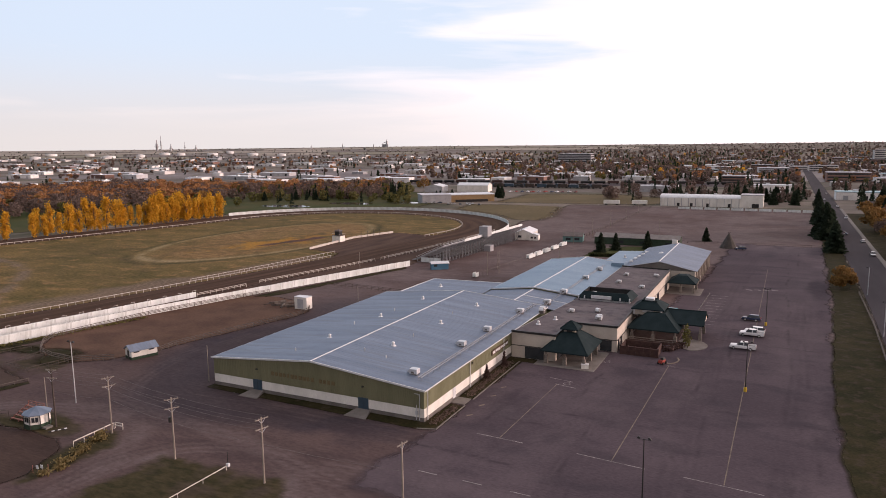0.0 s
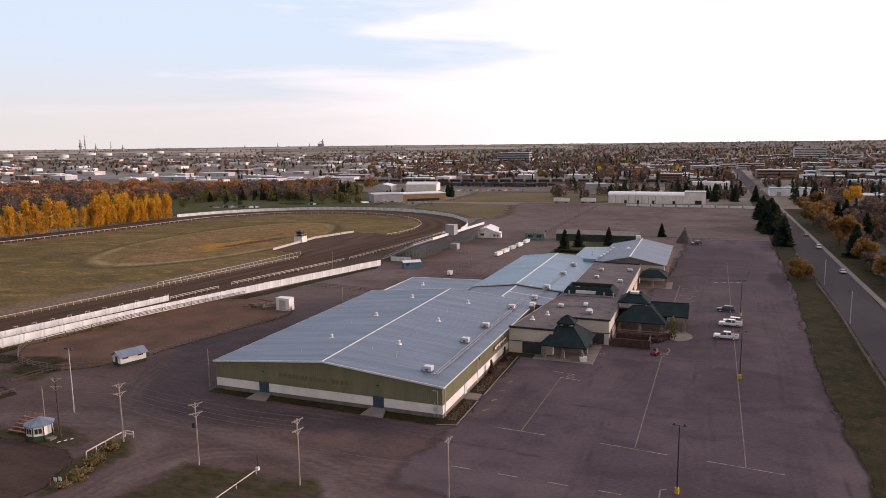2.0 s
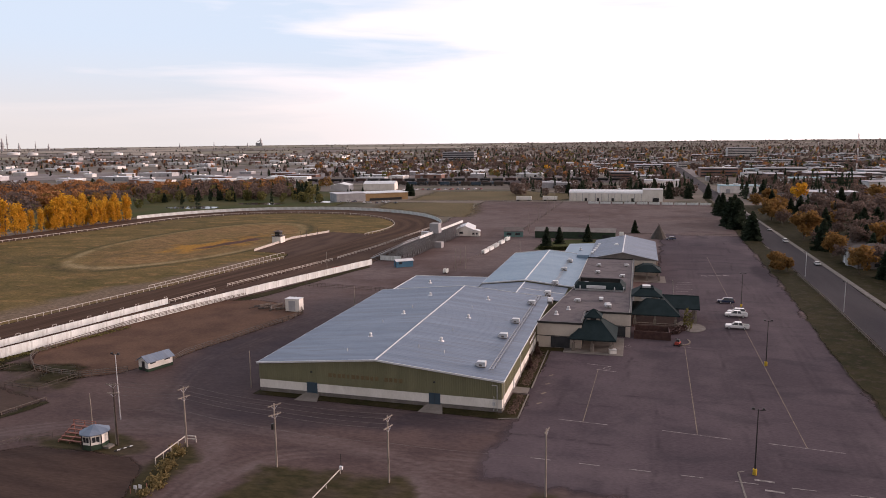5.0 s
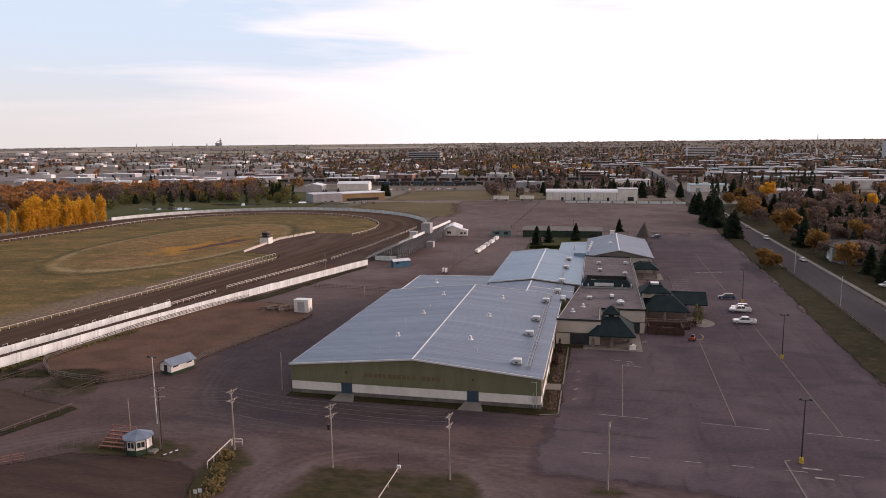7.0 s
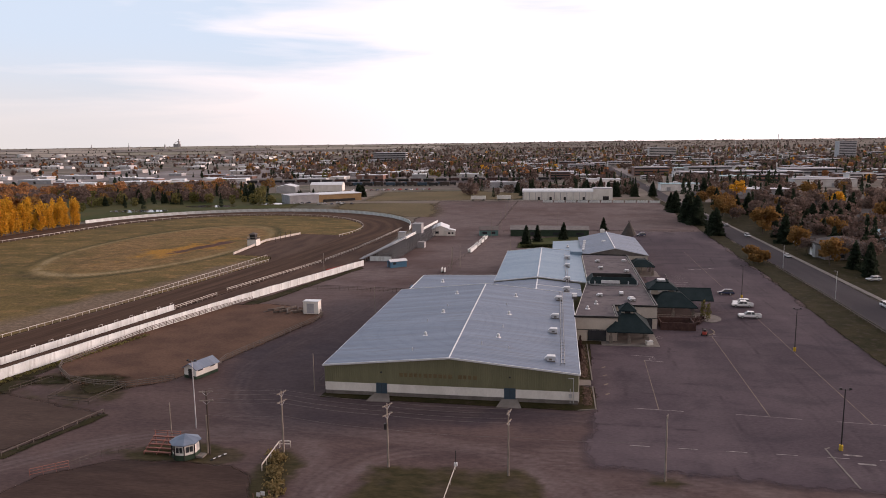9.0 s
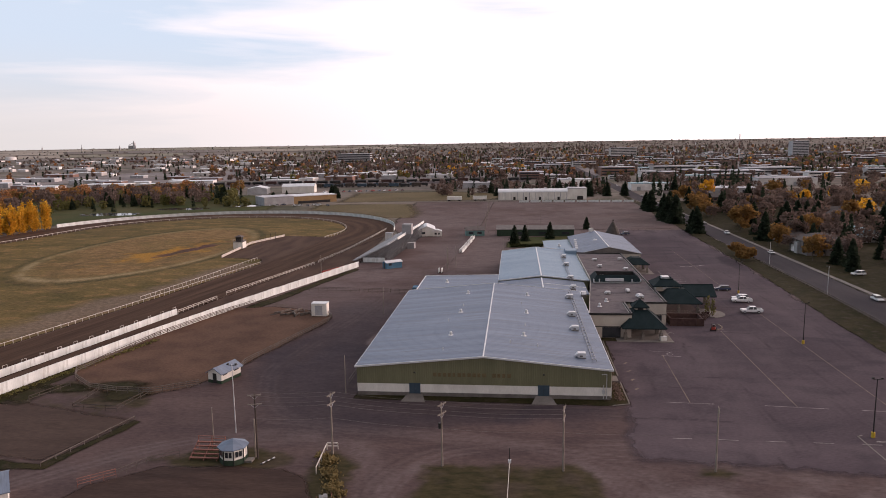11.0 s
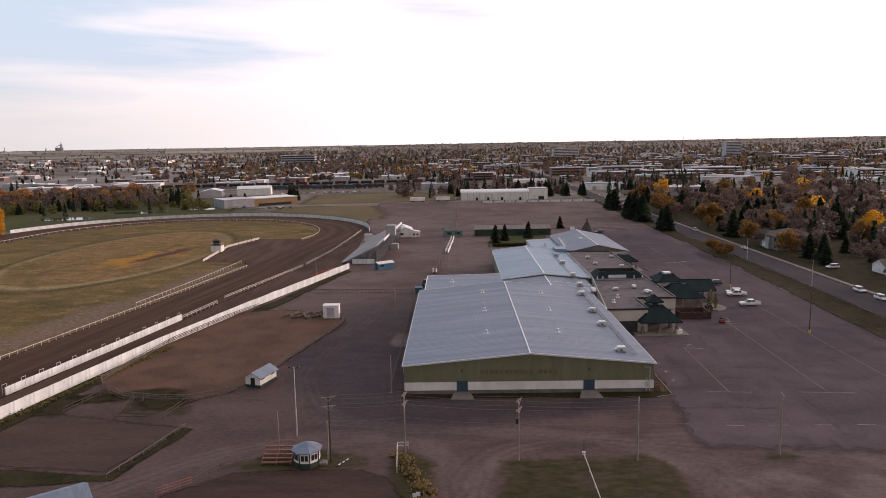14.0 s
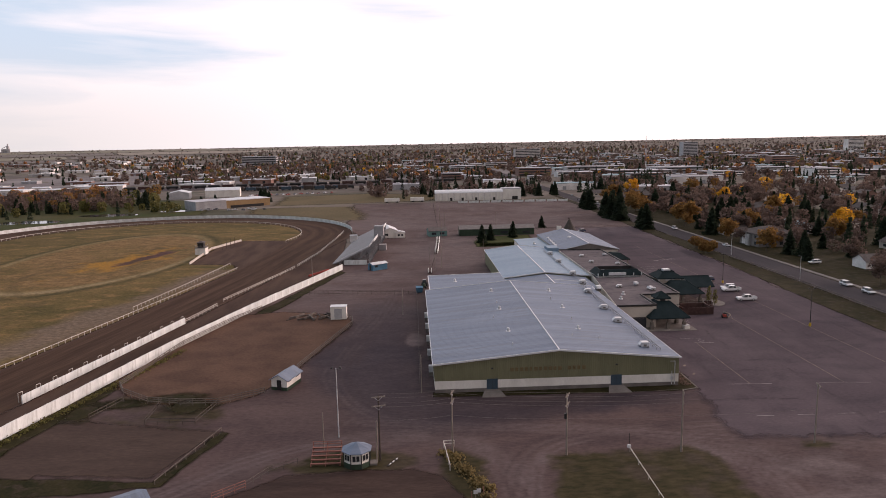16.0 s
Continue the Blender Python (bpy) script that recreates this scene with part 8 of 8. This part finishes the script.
part("wall", Geo().box(-14, 26, -12, 12, 0, 6.2), M_TAN, tan, "tan panel wall")
part("grey_wing", Geo().box(-40, -14, -13, 11, 0, 6.8), M_GREYW, tan, "grey wing")
part("roof", Geo().box(-14, 26.3, -12.3, 12.3, 6.2, 6.8), M_TRIM, tan)
part("wing_roof", Geo().box(-40.3, -14, -13.3, 11.3, 6.8, 7.2), M_FLATR, tan)
# long dark strip along the lower part of the tan wall
part("shadow_door", Geo().box(-10, 20, -12.1, -11.98, 0, 2.2), M_DARK, tan)
gabled("metal_shed", pose(-306, 706, 0, 0, 0, 100), 22, 34, 7, 9.5, M_WHITE, M_TRIM, "white metal shed with shallow gable", "shed", "metal sheds")
gabled("metal_shed", pose(-345, 690, 0, 0, 0, 12), 20, 26, 6, 8.2, M_GREYW, M_TRIM, "grey metal shed with pale roof", "shed", "metal sheds")
for i in range(16):
    x, y = -300 + rb.uniform(0, 75), 545 + rb.uniform(-8, 8) + (i % 2) * 0
    if math.hypot(x + 262, y - 578) > 30:
        vehicle(pose(x, y, 0.05, 0, 0, rb.choice([35, 125])), (M_CARW, M_CARB, M_CARG)[i % 3], "car", "car parked by the tan hall", "far parked cars")

# rail yard
for i in range(30):
    x = -540 + i * 16.5
    y = 838 + 0.13 * (x + 540)
    c = thing("rail_car", pose(x, y, 0, 0, 0, 7.4), "dark railway wagon in the yard", "railway wagon", "railway wagons")
    part("body", Geo().tube((-7, 0, 2.6), (7, 0, 2.6), 1.6, 1.6, 10) if i % 3 else Geo().box(-7, 7, -1.5, 1.5, 1.1, 4.2, 0.15), M_BLACK if i % 3 else M_RUST, c)
    part("bogie", Geo().box(-6, -3.6, -1.2, 1.2, 0, 1.1).box(3.6, 6, -1.2, 1.2, 0, 1.1), M_BLACK, c)

for i in range(22):
    row = i % 2
    x, y = -322 + 6.6 * i + rb.uniform(-1, 1), 786 + 9 * row
    c = thing("rail_car", pose(x, y, 0, 0, 0, 1.5), "dark railway wagon in the yard", "railway wagon", "railway wagons")
    part("body", Geo().box(-5.6, 5.6, -1.5, 1.5, 1.1, 3.9 + 0.5 * (i % 3), 0.15), (M_BLACK, M_BLUE, M_DKWOOD)[i % 3], c)
    part("bogie", Geo().box(-5, -3, -1.2, 1.2, 0, 1.1).box(3, 5, -1.2, 1.2, 0, 1.1), M_BLACK, c)
for i in range(14):
    vehicle(pose(-276 + 6.1 * i + rb.uniform(-1, 1), 700 + 1.2 * i + rb.uniform(-2, 2), 0.05, 0, 0, 80 + rb.uniform(-12, 12)), (M_CARW, M_RED, M_CARG, M_RED, M_CARB)[i % 5], ("pickup", "suv")[i % 2], "vehicle parked in the yard before the railway", "vehicles by the railway")

# industrial belt
for i in range(210):
    az, r = rb.uniform(-63, -18), 1000 + 1900 * rb.uniform() ** 1.1
    if i < 46:
        az, r = rb.uniform(-40, 6), rb.uniform(960, 1150)
    x, y = polar(az, r)
    w, d, h = rb.uniform(16, 60), rb.uniform(14, 30), rb.uniform(3.8, 6.6)
    if free(x, y, w * 0.55):
        c = rb.integers(0, 10)
        wall, roof = (M_WALLV, M_TRIM) if c < 6 else ((M_GREYW, M_TRIM) if c < 8 else (M_BRICK, M_FLATR))
        block(x, y, w, d, h, rb.uniform(-8, 14), wall, roof, "pale metal industrial building in the distance", group="industrial buildings")
for i in range(130):
    az, r = rb.uniform(-62, 40), 1000 + 1700 * rb.uniform()
    x, y = polar(az, r)
    w, d, h = rb.uniform(9, 22), rb.uniform(8, 14), rb.uniform(3.5, 6)
    if free(x, y, w * 0.6):
        t = thing("small_shed", pose(x, y, rise(x, y) - 0.2, 0, 0, rb.uniform(-8, 14)), "small pale metal shed in the distance", "shed", "small sheds")
        part("wall", Geo().box(-w / 2, w / 2, -d / 2, d / 2, 0, h), M_WALLV if i % 3 else M_GREYW, t)
        part("roof", Geo().hip(-w / 2 - 0.3, w / 2 + 0.3, -d / 2 - 0.3, d / 2 + 0.3, h + 0.1, h + 1.2, 0.3, d * 0.45, 0.2), M_TRIM if i % 2 else M_FLATR, t)
# town centre
for i in range(300):
    az, r = rb.uniform(-4, 50), 880 + 1400 * rb.uniform() ** 1.3
    x, y = polar(az, r)
    w, d, h = rb.uniform(14, 48), rb.uniform(12, 30), rb.uniform(4.5, 10)
    if free(x, y, w * 0.5):
        c = rb.integers(0, 10)
        wall = M_WALLV if c < 5 else (M_GREYW if c < 7 else M_BRICK)
        block(x, y, w, d, h, rb.uniform(-6, 6), wall, M_FLATR if c != 3 else M_TEALR, "flat-roofed commercial building in the town", "town_block", 2 if h < 9 else 3, "town blocks")
for x, y, w, d, h, wall, n, lab in ((232, 2050, 74, 30, 27, M_WALLV, 6, "large pale office block over the town"), (640, 1850, 40, 26, 40, M_GREYW, 10, "tall grey apartment block"), (505, 1120, 40, 20, 19, M_BRICK, 5, "red and white banded office block"), (1260, 2100, 50, 24, 32, M_WALLV, 8, "pale apartment slab in the distance"), (150, 1020, 60, 30, 12, M_WALLV, 3, "white two-storey commercial block"), (265, 960, 70, 34, 11, M_GREYW, 3, "long grey parking structure"), (30, 1010, 48, 26, 12, M_BRICK, 3, "dark office block with window bands"), (-520, 1900, 90, 40, 24, M_GREYW, 4, "blue-grey office building beyond the trees")):
    if not (14 < x < 52):
        TAKEN.append((x, y, w * 0.6))
    block(x + (40 if 14 < x < 52 else 0), y, w, d, h, 2, wall, M_FLATR, lab, "office_block", n, "office blocks")
for x, y, w, d, h in ((62, 700, 44, 20, 7), (-10, 770, 36, 22, 8), (-120, 760, 40, 22, 6), (120, 640, 40, 24, 6), (210, 760, 60, 30, 8), (330, 700, 50, 28, 7), (150, 850, 60, 26, 7)):
    block(x, y, w, d, h, 1, M_WALLV if w != 40 else M_GREYW, M_TEALR if h == 7 else M_FLATR, "white commercial building behind the trees", "town_block", 0, "town blocks")


def house(m, w, d, h, wall, roof, label, group="houses"):
    t = gabled("house", m, w, d, h, h + w * 0.27, wall, roof, label, "house", group, windows=((-w * 0.3, -w * 0.08, 1.0, 2.2, "s"), (w * 0.1, w * 0.3, 1.0, 2.2, "s"), (-d * 0.3, -d * 0.1, 1.0, 2.2, "w"), (d * 0.1, d * 0.3, 1.0, 2.2, "w")), over=0.5)
    part("chimney", Geo().box(w * 0.12, w * 0.12 + 0.6, d * 0.15, d * 0.15 + 0.6, h, h + w * 0.27 + 0.8), M_BRICK, t)
    part("front_door", Geo().box(-0.5, 0.5, -d / 2 - 0.08, -d / 2 - 0.02, 0.1, 2.1), M_RUST, t)
    return t


four = thing("fourplex", pose(57, 291, 0, 0, 0, 4), "two-storey stucco apartment house with dark hip roof", "house", "houses")
part("wall", Geo().box(-9, 9, -8, 8, 0, 6), M_ROCKY, four)
part("hip_roof", Geo().hip(-9.8, 9.8, -8.8, 8.8, 6.1, 8.8, 7.5, 8.0), M_SHING, four, "dark shingle hip roof")
for x in (-6, -2.2, 2.2, 6):
    for z in (0.9, 3.8):
        part("window", Geo().box(x - 0.8, x + 0.8, -8.06, -8, z, z + 1.4), M_GLASS, four)
for y in (-5, 0, 5):
    for z in (0.9, 3.8):
        part("window", Geo().box(-9.06, -9, y - 0.8, y + 0.8, z, z + 1.4), M_GLASS, four)
part("porch", Geo().box(-10.2, -9, -1.4, 1.4, 0, 5.2), M_WALLV, four, "pale stair porch")
part("bay_panel", Geo().box(-9.25, -9.0, 2.6, 6.2, 0.2, 5.8), M_WALLV, four)
house(pose(66, 228, 0, 0, 0, 92), 8, 11, 3, M_WALLV, M_SHING, "small pale bungalow with dark shingle roof")
house(pose(58, 330, 0, 0, 0, 88), 9, 12, 3.4, M_CREAM, M_SHING, "bungalow with dark shingle roof behind trees")
house(pose(92, 330, 0, 0, 0, 5), 10, 16, 3.6, M_WALLV, M_TEALR, "house with pale blue metal roof")
for i in range(70):
    x, y = rb.uniform(58, 330), rb.uniform(190, 640)
    if free(x, y, 9) and math.hypot(x - 57, y - 291) > 20:
        house(pose(x, y, 0, 0, 0, rb.choice([0, 90]) + rb.uniform(-5, 5)), rb.uniform(8, 11), rb.uniform(10, 14), rb.uniform(2.8, 3.6), (M_WALLV, M_CREAM, M_BRICK)[i % 3], M_SHING, "bungalow among autumn trees")
for i in range(120):
    az, r = rb.uniform(-24, 58), 1000 + 2400 * rb.uniform() ** 1.3
    x, y = polar(az, r)
    if free(x, y, 9):
        t = thing("far_house", pose(x, y, rise(x, y) - 0.3, 0, 0, rb.choice([0, 90])), "distant house among trees", "house", "far houses")
        w, d, h = 10, 13, 3.4
        part("wall", Geo().box(-w / 2, w / 2, -d / 2, d / 2, 0, h), M_WALLV, t)
        part("roof", Geo().hexa([(-w / 2 - 0.4, -d / 2 - 0.4, h), (w / 2 + 0.4, -d / 2 - 0.4, h), (w / 2 + 0.4, d / 2 + 0.4, h), (-w / 2 - 0.4, d / 2 + 0.4, h)], [(-0.1, -d / 2 - 0.4, h + 2.8), (0.1, -d / 2 - 0.4, h + 2.8), (0.1, d / 2 + 0.4, h + 2.8), (-0.1, d / 2 + 0.4, h + 2.8)]), M_SHING if i % 4 else M_FLATR, t)

# refinery, elevator and masts on the skyline
for i in range(15):
    az, r = -63 + i * 1.75 + rb.uniform(-0.5, 0.5), rb.uniform(2900, 3400)
    x, y = polar(az, r)
    if az < -33:
        tk_ = thing("storage_tank", pose(x, y, rise(x, y) - 0.5), "white cylindrical oil storage tank", "tank", "storage tanks")
        part("shell", Geo().tube((0, 0, 0), (0, 0, 11), 17 + 5 * (i % 2), 17 + 5 * (i % 2), 20), M_TANKW, tk_)
        part("roof", Geo().tube((0, 0, 11), (0, 0, 12.5), 17 + 5 * (i % 2), 2, 20), M_TANKW, tk_)
for i, (az, h, w) in enumerate(((-47.6, 62, 12), (-47.3, 84, 5), (-46.6, 40, 8), (-45.6, 50, 4), (-44.8, 34, 8), (-31, 27, 8), (-33.5, 32, 5), (-36, 28, 6))):
    x, y = polar(az, 4000)
    rf = thing("refinery_tower", pose(x, y, rise(x, y) - 1), "grey refinery column on the skyline", "tower", "refinery towers")
    part("column", Geo().tube((0, 0, 0), (0, 0, h * 0.7), w / 2, w / 2, 8), M_GREYW, rf)
    part("stack", Geo().tube((0, 0, h * 0.7), (0, 0, h), w / 4, w / 5, 8), M_GREYW, rf)
    part("platform", Geo().box(-w * 0.8, w * 0.8, -w * 0.8, w * 0.8, h * 0.4, h * 0.43), M_CONC, rf)
ex, ey = polar(-30.1, 4300)
el = thing("grain_elevator", pose(ex, ey, rise(ex, ey) - 1), "concrete grain elevator on the horizon", "grain elevator")
for i in range(5):
    part("silo", Geo().tube((-26 + i * 12, 0, 0), (-26 + i * 12, 0, 30), 6, 6, 10), M_GREYW, el)
part("head_house", Geo().box(8, 22, -7, 7, 0, 52), M_GREYW, el)
part("leg_tower", Geo().box(12, 17, -3, 3, 52, 66), M_GREYW, el)
part("conveyor", Geo().beam((-26, 0, 34), (12, 0, 52), 3), M_GREYW, el)
el.scale = (0.74, 0.74, 0.74)
for x, y, h in ((232, 985, 56), (150, 1010, 40), (118, 1650, 52), (300, 1500, 44)):
    ms = thing("radio_mast", pose(x, y, 0), "red and white lattice radio mast", "mast", "radio masts")
    for k in range(6):
        z0, z1 = h * k / 6, h * (k + 1) / 6
        mg = Geo()
        for a in (0, 2.09, 4.19):
            mg.tube((0.9 * math.cos(a), 0.9 * math.sin(a), z0), (0.9 * math.cos(a), 0.9 * math.sin(a), z1), 0.14, 0.14, 5)
            mg.tube((0.9 * math.cos(a), 0.9 * math.sin(a), z0), (0.9 * math.cos(a + 2.09), 0.9 * math.sin(a + 2.09), z1), 0.09, 0.09, 4)
        part("section", mg, M_FADEDRED if k % 2 == 0 else M_TRIM, ms)
